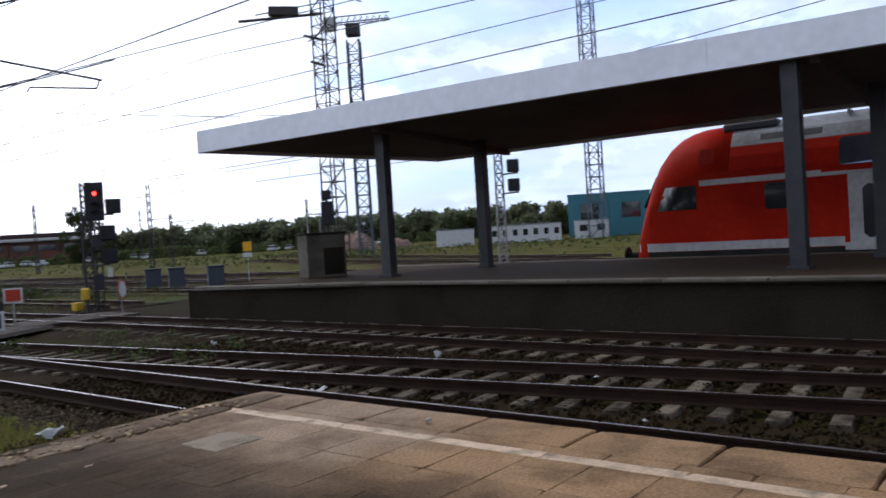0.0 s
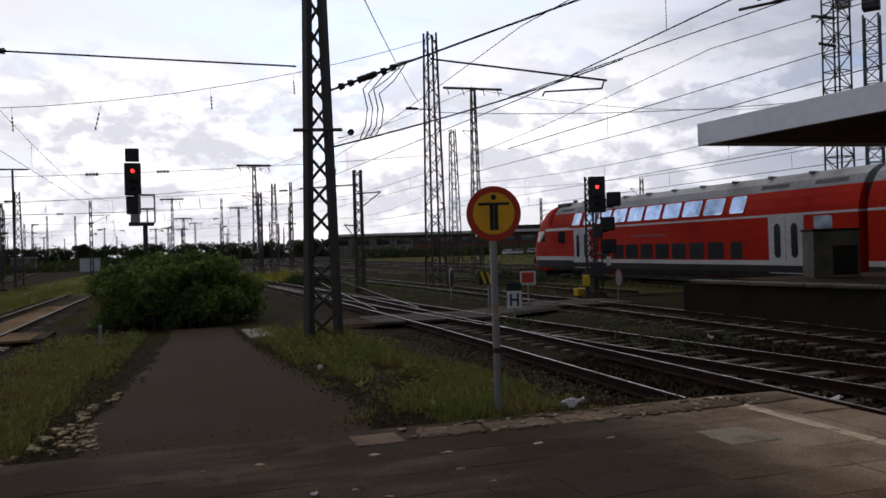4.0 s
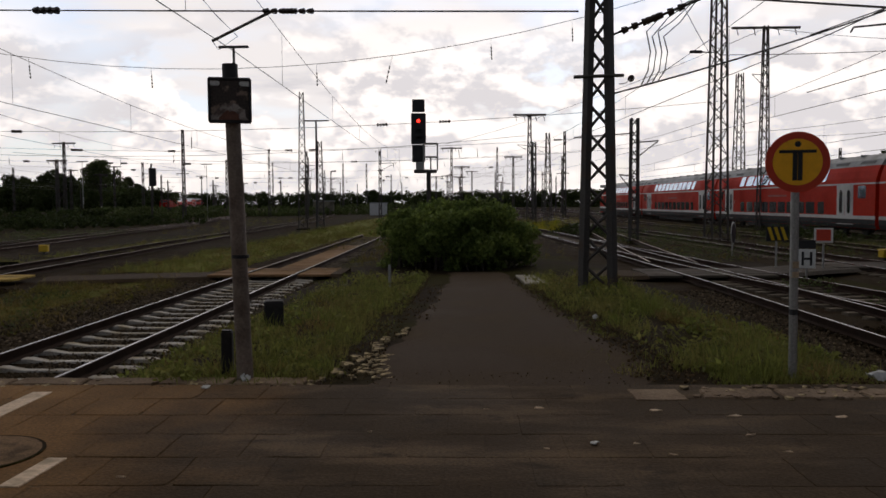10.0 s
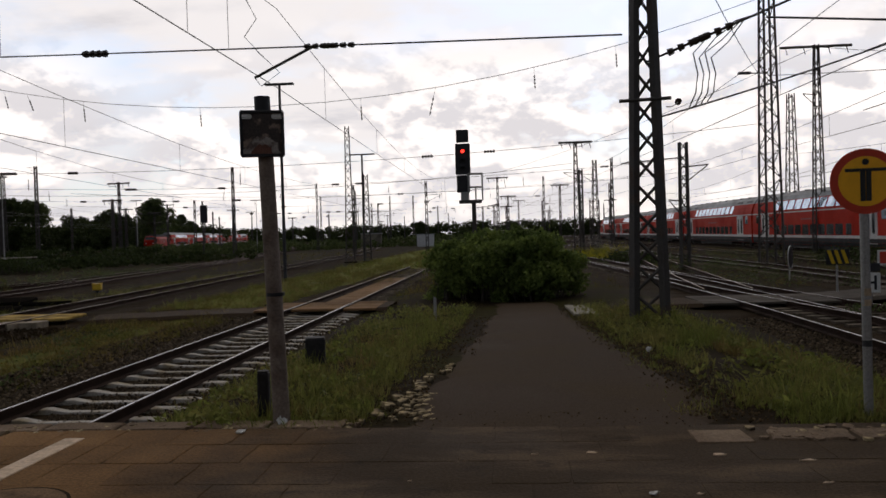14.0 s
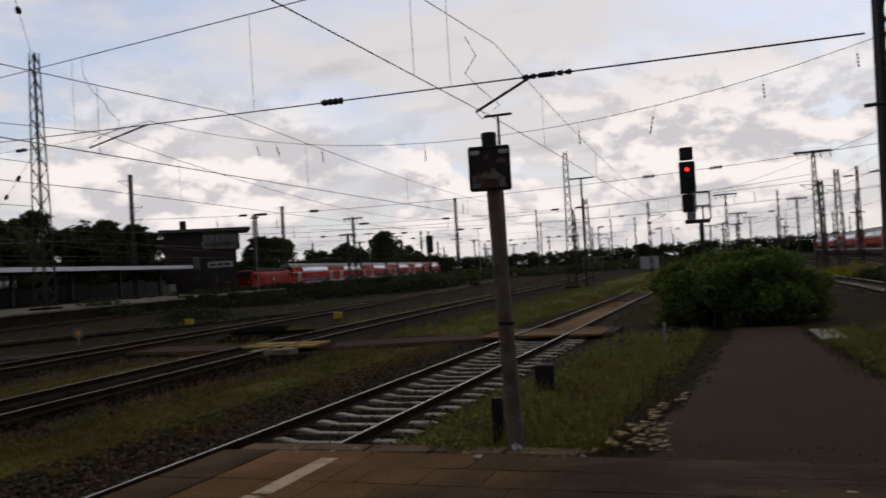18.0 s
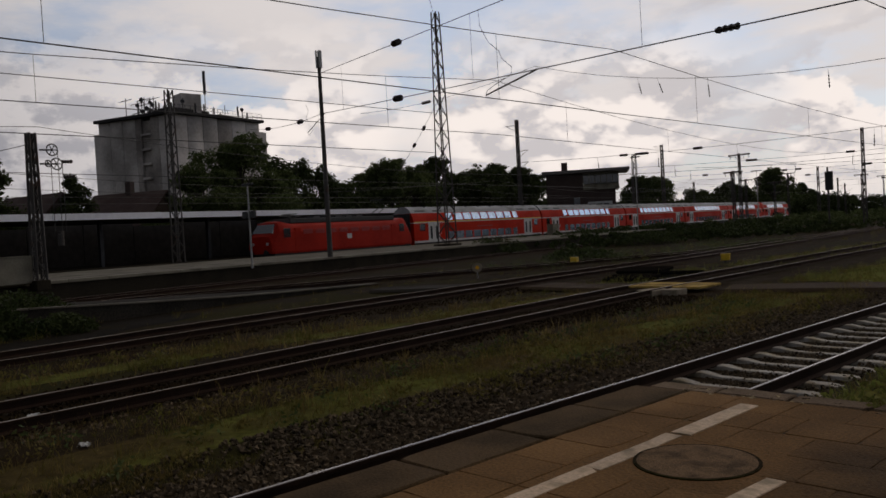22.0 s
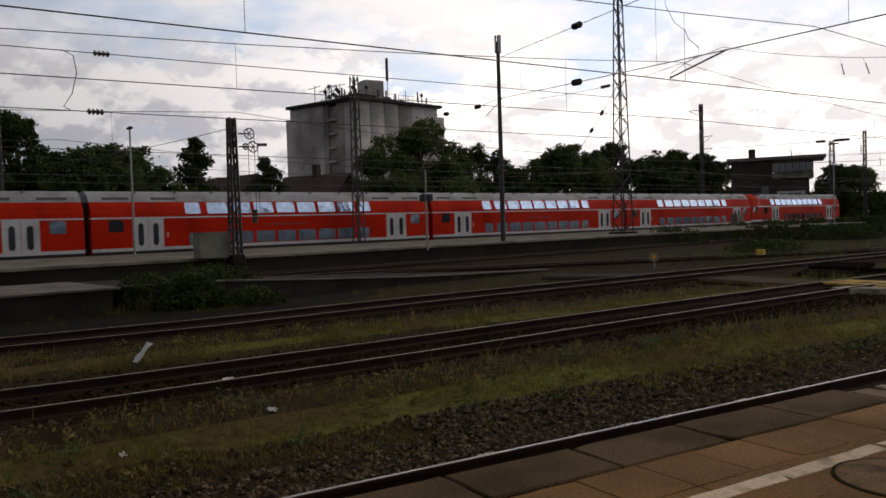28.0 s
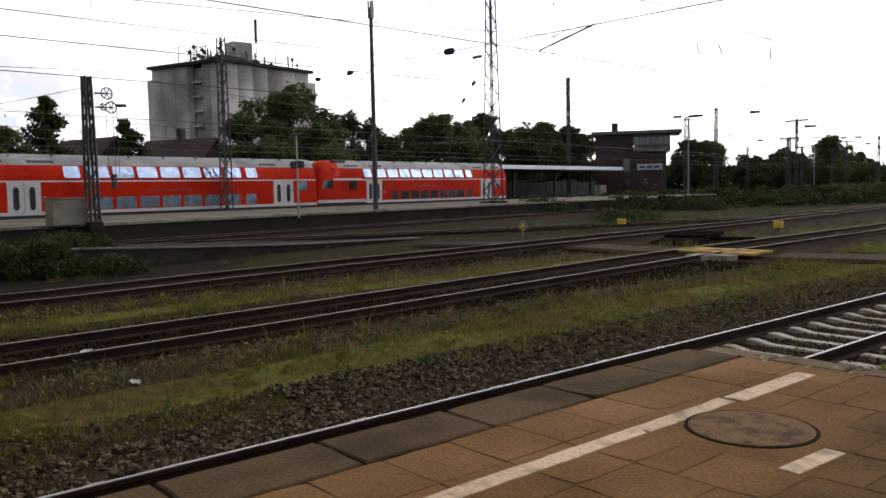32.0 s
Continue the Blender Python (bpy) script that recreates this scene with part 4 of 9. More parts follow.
def build_far_platform():
    root = empty("far_platform", label="dark walled island platform with pale edge", kind="structure")

    def strip(name, d0, d1, s0, s1, z0, z1, m):
        bm = bmesh.new()
        lo, hi = [[bm.verts.new(lp(s, d, z)) for s, d in ((s0, d0), (s1, d0), (s1, d1), (s0, d1))] for z in (z0, z1)]
        for i in range(4):
            bm.faces.new((lo[i], lo[(i + 1) % 4], hi[(i + 1) % 4], hi[i]))
        bm.faces.new(hi)
        bm.faces.new(lo[::-1])
        bmesh.ops.recalc_face_normals(bm, faces=bm.faces)
        mesh_ob(name, bm, m, root)

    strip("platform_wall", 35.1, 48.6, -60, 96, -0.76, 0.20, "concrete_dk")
    strip("platform_surface", 35.5, 48.3, -59, 95.5, 0.20, 0.30, "platform_top")
    for i in range(78):
        strip("edge_slab", 35.0, 35.5, -60 + 2 * i, -58.03 + 2 * i, 0.18, 0.31, "concrete")
    # a shorter platform nearer by
    root = empty("stub_platform", label="low overgrown platform end", kind="structure")
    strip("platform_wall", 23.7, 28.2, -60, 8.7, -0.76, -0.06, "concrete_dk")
    strip("platform_surface", 23.6, 28.3, -60, 8.9, -0.06, 0.0, "edgegrey")
    # its long walled ramp runs down towards the crossing
    slope = ((9.0, -0.01), (12.2, -0.08), (15.6, -0.26), (19.5, -0.45), (23.0, -0.56), (28.0, -0.68))
    bm = bmesh.new()
    rows = [[bm.verts.new(lp(s2, d, z)) for d, z in ((23.6, -0.76), (23.6, z2), (28.0, z2), (28.0, -0.76))] for s2, z2 in slope]
    for a, b in zip(rows, rows[1:]):
        for k in range(3):
            bm.faces.new((a[k], a[k + 1], b[k + 1], b[k]))
    bm.faces.new(rows[0])
    bmesh.ops.recalc_face_normals(bm, faces=bm.faces)
    mesh_ob("platform_ramp", bm, "ramp_top", root)
    for (s0, z0), (s1, z1) in zip(slope[:-1], slope[1:]):
        n = max(1, round((s1 - s0) / 1.2))
        for k in range(n):
            a, b, za, zb = s0 + (s1 - s0) * k / n, s0 + (s1 - s0) * (k + 0.97) / n, z0 + (z1 - z0) * k / n, z0 + (z1 - z0) * (k + 0.97) / n
            bm = bmesh.new()
            v = [bm.verts.new(lp(s2, d, z + h)) for h in (0.004, 0.05) for s2, d, z in ((a, 23.55, za), (b, 23.55, zb), (b, 23.95, zb), (a, 23.95, za))]
            for q in ((0, 1, 5, 4), (1, 2, 6, 5), (2, 3, 7, 6), (3, 0, 4, 7), (4, 5, 6, 7), (3, 2, 1, 0)):
                bm.faces.new([v[m2] for m2 in q])
            bmesh.ops.recalc_face_normals(bm, faces=bm.faces)
            mesh_ob("edge_slab", bm, "edgegrey", root)


build_far_platform()


def build_cinders():
    """Oily black cinders between the track and the low platform's wall, with a ragged edge."""
    bm = bmesh.new()
    rows = []
    for i in range(58):
        s2 = -40 + i
        front = 18.4 + 0.7 * noise.noise(Vector((s2 * 0.35, 0, 5))) + max(s2 - 10, 0) * 0.5
        rows.append([bm.verts.new(lp(s2, front + (23.66 - front) * k / 4, GROUND + 0.012)) for k in range(5)])
    for a, b in zip(rows, rows[1:]):
        for k in range(4):
            bm.faces.new((a[k], a[k + 1], b[k + 1], b[k]))
    bmesh.ops.recalc_face_normals(bm, faces=bm.faces)
    tagged(mesh_ob("cinder_strip", bm, "cinders"), "oily black cinders before the low platform", kind="structure")


M["cinders"] = mat("oily_cinders", (0.013, 0.0105, 0.0075), 0.95, vary=0.4, scale=0.5, fine=14, bump=0.5, second=(0.020, 0.016, 0.009), mix=(0.5, 0.66), spec=0.02)
build_cinders()


# ---- trains ----
def section(z_low=0.42, half=1.39):
    """The outline of a double-deck coach, from the lower left over the roof to the lower right: (y, z)."""
    right = [(half - 0.10, z_low), (half, z_low + 0.25), (half, 2.95), (half - 0.04, 3.25), (half - 0.16, 3.65), (half - 0.30, 3.95), (half - 0.52, 4.28), (half - 0.85, 4.50), (0.30, 4.61)]
    return right


def loft(bm, stations, close=True):
    rings = [[bm.verts.new(p) for p in st] for st in stations]
    n = len(rings[0])
    for a, b in zip(rings, rings[1:]):
        for i in range(n - 1):
            bm.faces.new((a[i], a[i + 1], b[i + 1], b[i]))
    bm.faces.new(rings[0])
    bm.faces.new(rings[-1][::-1])
    bmesh.ops.recalc_face_normals(bm, faces=bm.faces)


def side_at(z, half=1.39):
    pts = section(half=half)
    for (y0, z0), (y1, z1) in zip(pts, pts[1:]):
        if z0 <= z <= z1:
            return y0 + (y1 - y0) * (z - z0) / (z1 - z0)
    return half


def wall_panel(bm, x0, x1, z0, z1, side, out=0.008, thick=0.03, r=0.0, steps=1):
    """A panel that lies on the coach's side between two heights, with its own thickness and clipped corners."""
    c = r
    outline = [(x0 + c, z0), (x1 - c, z0), (x1, z0 + c), (x1, z1 - c), (x1 - c, z1), (x0 + c, z1), (x0, z1 - c), (x0, z0 + c)] if c else [(x0, z0), (x1, z0), (x1, z1), (x0, z1)]
    fr = [bm.verts.new((x, side * (side_at(z) + out), z)) for x, z in outline]
    bk = [bm.verts.new((x, side * (side_at(z) - thick), z)) for x, z in outline]
    n = len(fr)
    bm.faces.new(fr)
    bm.faces.new(bk[::-1])
    for i in range(n):
        bm.faces.new((fr[i], fr[(i + 1) % n], bk[(i + 1) % n], bk[i]))


def shell(bm, x0, x1, zlo, zhi, taper0=None, taper1=None, n=1, half=1.39):
    """The coach's skin between two heights, from end to end."""
    pts = [(y, z) for y, z in section(half=half) if zlo - 1e-6 <= z <= zhi + 1e-6]
    for z in (zlo, zhi):
        if not any(abs(q[1] - z) < 1e-6 for q in pts):
            pts.append((side_at(z, half), z))
    pts.sort(key=lambda q: q[1])
    ring = [(-y, z) for y, z in pts][::-1]
    ring = [(-y, z) for y, z in pts] + [(y, z) for y, z in pts[::-1]]
    loft(bm, [[(x, y, z) for y, z in ring] for x in (x0, x1)])


def bogie(parent, x):
    b = None
    bm = bmesh.new()
    for s in (-1, 1):
        bevbox(bm, x - 1.7, x + 1.7, s * 1.02 - 0.06, s * 1.02 + 0.06, 0.42, 0.62, 0.02)
        box(bm, x - 0.35, x + 0.35, s * 1.05 - 0.12, s * 1.05 + 0.12, 0.35, 0.85)
    box(bm, x - 0.25, x + 0.25, -0.9, 0.9, 0.45, 0.6)
    b = part("bogie_frame", bm, "under", parent)
    for dx in (-1.25, 1.25):
        bm = bmesh.new()
        for s in (-1, 1):
            tube(bm, (x + dx, s * 0.70, 0.46), (x + dx, s * 0.83, 0.46), 0.46, n=20)
        tube(bm, (x + dx, -0.75, 0.46), (x + dx, 0.75, 0.46), 0.09, n=8)
        part("wheelset", bm, "under", b)


def doors(root, xc, zl=0.62, zh=2.93):
    for s in (-1, 1):
        for k in (-1, 1):
            bm = bmesh.new()
            wall_panel(bm, xc + (0.015 if k > 0 else -0.97), xc + (0.97 if k > 0 else -0.015), zl, zh, s, 0.018)
            d = part("door_leaf", bm, "lightgrey", root, "light grey sliding door leaf")
            bm = bmesh.new()
            wall_panel(bm, xc + k * 0.47 - 0.17, xc + k * 0.47 + 0.17, 1.25, 2.62, s, 0.026, 0.02, 0.12)
            part("door_window", bm, "window", d)


def build_coach(x_from=-13.2, x_to=13.2, cab=False, lower="window"):
    root = empty("double_deck_coach")
    half = 1.39
    xn = x_to - 2.9 if cab else x_to
    bm = bmesh.new()
    shell(bm, x_from, xn, 0.42, 2.90)
    part("lower_body", bm, "red", root)
    bm = bmesh.new()
    shell(bm, x_from, xn, 2.90, 2.99)
    for v in bm.verts:
        v.co.y *= 1.004
    part("belt_stripe", bm, "lightgrey", root, "light grey belt stripe")
    bm = bmesh.new()
    shell(bm, x_from, xn, 2.99, 3.93)
    part("upper_body", bm, "red", root)
    bm = bmesh.new()
    shell(bm, x_from, xn, 3.93, 4.61)
    part("roof", bm, "roofgrey", root, "grey ribbed roof")
    for s in (-1, 1):
        bm = bmesh.new()
        wall_panel(bm, x_from, 8.1 if cab else xn, 0.95, 1.14, s, 0.006)
        part("sill_stripe", bm, "lightgrey", root, "light grey sill stripe")
        bm = bmesh.new()
        wall_panel(bm, x_from, 8.3 if cab else xn, 0.68, 0.94, s, 0.004)
        wall_panel(bm, x_from, xn, 0.43, 0.675, s, 0.006)
        part("apron_panel", bm, "under", root, "black panel below the sill")
        if cab:
            bm = bmesh.new()
            wall_panel(bm, 8.1, xn, 1.06, 1.30, s, 0.006)
            part("sill_stripe", bm, "lightgrey", root, "light grey sill stripe")
            bm = bmesh.new()
            wall_panel(bm, 8.0, xn, 0.68, 1.05, s, 0.005)
            part("apron_panel", bm, "under", root, "black panel below the sill")
    for x in ([-9.8, 9.8] if not cab else [-9.8, 7.0]):
        doors(root, x)
    up = (-7.7, 7.7, 9 if lower == "paleskyglass" else 10) if not cab else (-7.7, 8.5, 10)
    dn = (-7.5, 7.5, 9 if lower == "paleskyglass" else 10) if not cab else (-7.5, 5.0, 9)
    for s in (-1, 1):
        for lo, hi, n, z0, z1, out, name in ((*up, 3.15, 3.88, 0.045, "upper_window"), (*dn, 1.18, 1.94, 0.010, "lower_window")):
            w = (hi - lo) / n
            for i in range(n):
                x = lo + w * (i + 0.5)
                slim = 0.34 if i in (0, n - 1) else 0.47
                bm = bmesh.new()
                wall_panel(bm, x - w * slim + 0.08, x + w * slim - 0.08, z0, z1, s, out, 0.03, 0.07)
                part(name, bm, "upperskyglass" if z0 > 3 else lower, root)
        for x in ([-11.75, 11.75] if not cab else [-11.75, 9.6]):
            bm = bmesh.new()
            wall_panel(bm, x - 0.45, x + 0.45, 2.12, 2.84, s, 0.010, 0.03, 0.07)
            part("end_window", bm, "paleskyglass" if x < 0 else "pane", root)
        bm = bmesh.new()
        wall_panel(bm, -1.6, 1.6, 2.30, 2.42, s, 0.007, 0.02)
        part("lettering_bar", bm, "reddark", root)
    # class numerals beside the doors
    for s in (-1, 1):
        cu = bpy.data.curves.new("class_numeral", "FONT")
        cu.body, cu.size, cu.extrude = "2", 0.42, 0.004
        cu.materials.append(M["lightgrey"])
        ob = new("class_numeral", cu)
        ob.parent = root
        ob.matrix_local = Matrix(((-s, 0, 0, (5.75 if cab else 8.6) + 0.1 * s), (0, 0, s, s * 1.404), (0, 1, 0, 1.75), (0, 0, 0, 1)))
    # roof vents
    for x in (x_from + 1.6, x_from + 4.6, xn - 4.6, xn - 1.6):
        for s in (-1, 1):
            bm = bmesh.new()
            wall_panel(bm, x - 0.8, x + 0.8, 4.05, 4.22, s, 0.012, 0.02)
            part("roof_vent", bm, "darkgrey", root, "dark louvred roof vent")
    for i in range(9):
        x = x_from + 3 + (xn - x_from - 6) * i / 8
        bm = bmesh.new()
        box(bm, x - 0.03, x + 0.03, -0.7, 0.7, 4.5, 4.625)
        part("roof_rib", bm, "roofgrey", root)
    # underframe
    bm = bmesh.new()
    box(bm, x_from + 0.3, xn - 0.2, -1.15, 1.15, 0.5, 0.9)
    box(bm, -6.4, 6.0 if not cab else 3.6, -1.2, 1.2, 0.16, 0.5)
    part("underframe", bm, "under", root)
    bogie(root, x_from + 3.3)
    bogie(root, x_to - 3.6)
    for x in ([x_from - 0.2, x_to + 0.2] if not cab else [x_from - 0.2]):
        bm = bmesh.new()
        for k in range(3):
            q = x + (k - 1) * 0.12
            bevbox(bm, q - 0.05, q + 0.05, -1.0 - 0.04 * (k == 1), 1.0 + 0.04 * (k == 1), 0.9, 3.9, 0.02)
        part("gangway_bellows", bm, "rubber", root, "black rubber gangway bellows")
    if cab:
        build_nose(root, xn, x_to)
    return root


def build_nose(root, xn, xt):
    """The raked driving end of a control car."""
    def st(x, zlow, ztop, w):
        # a full outline squeezed to the top height and width
        pts = [(y * w, z) for y, z in section()]
        pts = [(y, zlow + (z - 0.42) * (ztop - zlow) / (4.61 - 0.42)) for y, z in pts]
        return [(x, -y, z) for y, z in pts] + [(x, y, z) for y, z in pts[::-1]]

    xs = [(xn, 0.42, 4.61, 1.0), (xn + 0.9, 0.42, 4.58, 1.0), (xn + 1.3, 0.42, 4.50, 0.998), (xn + 1.65, 0.42, 4.36, 0.993), (xn + 1.95, 0.42, 4.15, 0.985), (xn + 2.2, 0.43, 3.84, 0.97), (xn + 2.42, 0.44, 3.38, 0.95), (xn + 2.6, 0.46, 2.82, 0.925), (xn + 2.76, 0.5, 2.2, 0.89), (xt, 0.55, 1.5, 0.83)]
    def nose_panel(bm, x0, x1, z0, z1, s, out, lean=0.0):
        """A thin panel that follows the nose's narrowing side."""
        cols = [x0 + (x1 - x0) * i / 8 for i in range(9)]

        def wide(x):
            for p, q in zip(xs, xs[1:]):
                if p[0] <= x <= q[0]:
                    return 1.39 * (p[3] + (q[3] - p[3]) * (x - p[0]) / (q[0] - p[0]))
            return 1.39

        rows = [[bm.verts.new((x - (lean * i / 8 if z == z1 else 0), s * (wide(x) + o), z)) for i, x in enumerate(cols)] for o, z in ((out, z0), (out, z1), (-0.12, z1), (-0.12, z0))]
        for k in range(4):
            a, b = rows[k], rows[(k + 1) % 4]
            for i in range(8):
                bm.faces.new((a[i], a[i + 1], b[i + 1], b[i]))
        bm.faces.new([r[0] for r in rows])
        bm.faces.new([r[-1] for r in rows][::-1])
        bmesh.ops.recalc_face_normals(bm, faces=bm.faces)

    bm = bmesh.new()
    loft(bm, [st(*q) for q in xs])
    shape = part("nose", bm, "red", root, "raked rounded driving nose", smooth=True)
    for p in shape.data.polygons:
        if len(p.vertices) > 4 or abs(p.normal.y) > 0.985:
            p.use_smooth = False
    bm = bmesh.new()
    # windscreen
    a = [(xn + 2.27, 3.30), (xn + 2.58, 2.40)]
    v = [bm.verts.new(p) for p in ((a[0][0] + 0.22, -0.55, a[0][1]), (a[0][0] + 0.22, 0.55, a[0][1]), (a[1][0] + 0.16, 0.98, a[1][1]), (a[1][0] + 0.16, -0.98, a[1][1]))]
    w = [bm.verts.new(q.co + Vector((-0.25, 0, -0.05))) for q in v]
    bm.faces.new(v)
    bm.faces.new(w[::-1])
    for i in range(4):
        bm.faces.new((v[i], v[(i + 1) % 4], w[(i + 1) % 4], w[i]))
    bmesh.ops.recalc_face_normals(bm, faces=bm.faces)
    part("windscreen", bm, "pane", root, "dark raked windscreen")
    for s in (-1, 1):
        bm = bmesh.new()
        nose_panel(bm, xn + 0.95, xn + 2.15, 2.25, 2.93, s, 0.012, 0.28)
        part("cab_window", bm, "pane", root, "dark cab side window")
        bm = bmesh.new()
        tube(bm, (xt - 0.06, s * 0.78, 1.32), (xt + 0.05, s * 0.78, 1.30), 0.13, n=12)
        part("headlight", bm, "lightgrey", root, "round headlight")
        bm = bmesh.new()
        tube(bm, (xt - 0.1, s * 0.88, 0.98), (xt + 0.45, s * 0.88, 0.98), 0.09, n=10)
        tube(bm, (xt + 0.45, s * 0.88, 0.98), (xt + 0.5, s * 0.88, 0.98), 0.24, n=14)
        part("buffer", bm, "under", root, "black buffer")
        bm = bmesh.new()
        nose_panel(bm, xn - 0.02, xt - 0.06, 1.06, 1.30, s, 0.010)
        part("sill_stripe", bm, "lightgrey", root)
        bm = bmesh.new()
        nose_panel(bm, xn - 0.02, xt - 0.08, 0.56, 1.05, s, 0.008)
        part("apron_panel", bm, "under", root, "black panel below the sill")
        bm = bmesh.new()
        wall_panel(bm, xn - 2.4, xn + 0.85, 2.90, 3.06, s, 0.008)
        part("belt_stripe", bm, "lightgrey", root)
    for s in (-1, 1):
        bm = bmesh.new()
        wall_panel(bm, xn + 0.45, xn + 0.88, 3.48, 3.95, s, 0.012, 0.1, 0.04)
        part("side_lamp_recess", bm, "locored", root, "dark red recessed panel")
    bm = bmesh.new()
    bevbox(bm, xn + 1.2, xt - 0.1, -1.2, 1.2, 0.12, 0.55, 0.08)
    part("snow_plough", bm, "under", root, "black front apron")
    bm = bmesh.new()
    bevbox(bm, xn - 1.2, xn + 0.3, -0.75, 0.75, 4.40, 4.63, 0.05)
    part("roof_box", bm, "darkgrey", root, "dark roof equipment")


def build_loco():
    root = empty("electric_locomotive")
    L = 9.2

    def st(x, z0, z1, w, sh=0.35):
        h = 1.48 * w
        pts = [(h - 0.04, z0), (h, z0 + 0.15), (h, z1 - 0.75), (h - sh * 0.5, z1 - 0.3), (h - sh, z1 - 0.06), (0.5, z1)]
        return [(x, -y, z) for y, z in pts] + [(x, y, z) for y, z in pts[::-1]]

    bm = bmesh.new()
    loft(bm, [st(-L, 0.95, 2.35, 0.93), st(-L + 0.25, 0.9, 2.6, 0.97), st(-L + 0.85, 0.9, 3.50, 0.99), st(-L + 1.3, 0.9, 3.58, 1.0), st(-L + 2.1, 0.9, 3.40, 1.0), st(L - 2.1, 0.9, 3.40, 1.0), st(L - 1.3, 0.9, 3.58, 1.0), st(L - 0.85, 0.9, 3.50, 0.99), st(L - 0.25, 0.9, 2.6, 0.97), st(L, 0.95, 2.35, 0.93)])
    part("body", bm, "locored", root)
    for e in (-1, 1):
        bm = bmesh.new()
        q = [(L - 0.78, 3.34, 1.02), (L - 0.29, 2.62, 1.18)]
        v = [bm.verts.new(p) for p in ((e * (q[0][0] + 0.05), -q[0][2], q[0][1]), (e * (q[0][0] + 0.05), q[0][2], q[0][1]), (e * (q[1][0] + 0.05), q[1][2], q[1][1]), (e * (q[1][0] + 0.05), -q[1][2], q[1][1]))]
        w = [bm.verts.new(p.co + Vector((-0.15 * e, 0, -0.06))) for p in v]
        bm.faces.new(v)
        bm.faces.new(w[::-1])
        for i in range(4):
            bm.faces.new((v[i], v[(i + 1) % 4], w[(i + 1) % 4], w[i]))
        bmesh.ops.recalc_face_normals(bm, faces=bm.faces)
        part("windscreen", bm, "pane", root, "dark windscreen")
        for s in (-1, 1):
            bm = bmesh.new()
            tube(bm, (e * (L - 0.02), s * 0.85, 1.75), (e * (L + 0.06), s * 0.85, 1.75), 0.13, n=12)
            part("headlight", bm, "lightgrey", root, "round headlight")
            bm = bmesh.new()
            tube(bm, (e * (L - 0.1), s * 0.88, 1.04), (e * (L + 0.25), s * 0.88, 1.04), 0.09, n=10)
            tube(bm, (e * (L + 0.25), s * 0.88, 1.04), (e * (L + 0.3), s * 0.88, 1.04), 0.25, n=14)
            part("buffer", bm, "under", root, "black buffer")
            bm = bmesh.new()
            bevbox(bm, min(e * (L - 2.0), e * (L - 1.25)), max(e * (L - 2.0), e * (L - 1.25)), s * 1.475 - 0.02, s * 1.475 + 0.02, 2.2, 2.95, 0.01)
            part("cab_window", bm, "pane", root, "dark cab side window")
        bm = bmesh.new()
        bevbox(bm, min(e * (L - 3.2), e * (L - 2.5)), max(e * (L - 3.2), e * (L - 2.5)), -1.492, 1.492, 1.05, 2.95, 0.01)
        part("cab_door", bm, "locored", root)
    for s in (-1, 1):
        for i in range(8):
            x = -5.2 + 1.48 * i
            bm = bmesh.new()
            for k in range(4):
                bevbox(bm, x - 0.55, x + 0.55, s * 1.482 - 0.012, s * 1.482 + 0.012, 2.45 + 0.1 * k, 2.52 + 0.1 * k, 0.004)
            part("side_grille", bm, "reddark", root)
        bm = bmesh.new()
        box(bm, -0.3, 0.3, s * 1.484 - 0.012, s * 1.484 + 0.012, 1.85, 2.27)
        part("emblem_plate", bm, "lightgrey", root, "small white emblem panel")
    bm = bmesh.new()
    box(bm, -L + 0.2, L - 0.2, -1.44, 1.44, 0.72, 0.94)
    part("underframe", bm, "under", root)
    bm = bmesh.new()
    box(bm, -3.2, 3.2, -1.3, 1.3, 0.2, 0.72)
    part("transformer", bm, "under", root)
    for x in (-5.4, 5.4):
        bogie(root, x)
    bm = bmesh.new()
    bevbox(bm, -L + 2.3, L - 2.3, -1.18, 1.18, 3.36, 3.78, 0.06)
    part("roof_hood", bm, "hoodgrey", root, "sooty grey roof hood")
    for e, h in ((-1, 1.45), (1, 0.25)):
        bm = bmesh.new()
        x = e * 5.9
        for s in (-0.5, 0.5):
            bar(bm, (x - e * 0.8, s, 3.9), (x + e * 0.75, s * 0.8, 3.9 + h * 0.52), 0.05)
            bar(bm, (x + e * 0.75, s * 0.8, 3.9 + h * 0.52), (x - e * 0.1, s * 0.9, 3.9 + h), 0.04)
        bar(bm, (x - e * 0.1, -0.85, 3.9 + h), (x - e * 0.1, 0.85, 3.9 + h), 0.06)
        part("pantograph", bm, "darkgrey", root, "raised pantograph" if h > 1 else "folded pantograph")
    for i in range(5):
        bm = bmesh.new()
        bevbox(bm, -3 + i * 1.4, -2.2 + i * 1.4, -0.5, 0.5, 3.76, 3.96, 0.03)
        part("roof_box", bm, "darkgrey", root)
    return root


coach_a = tagged(build_coach(), "red double-deck coach with grey roof and pale doors", "railway coach", "coaches of the trains")
coach_b = tagged(build_coach(lower="paleskyglass"), "red double-deck coach with sky reflection tinted into its windows and grey roof", "railway coach", "coaches of the trains")
cab_a = tagged(build_coach(cab=True, x_from=-13.4, x_to=13.9), "red double-deck control car with raked nose", "railway coach", "coaches of the trains")
loco_a = tagged(build_loco(), "red electric locomotive with grey roof hood", "locomotive", "locomotives")
HOME = pose(0, 0, 0)
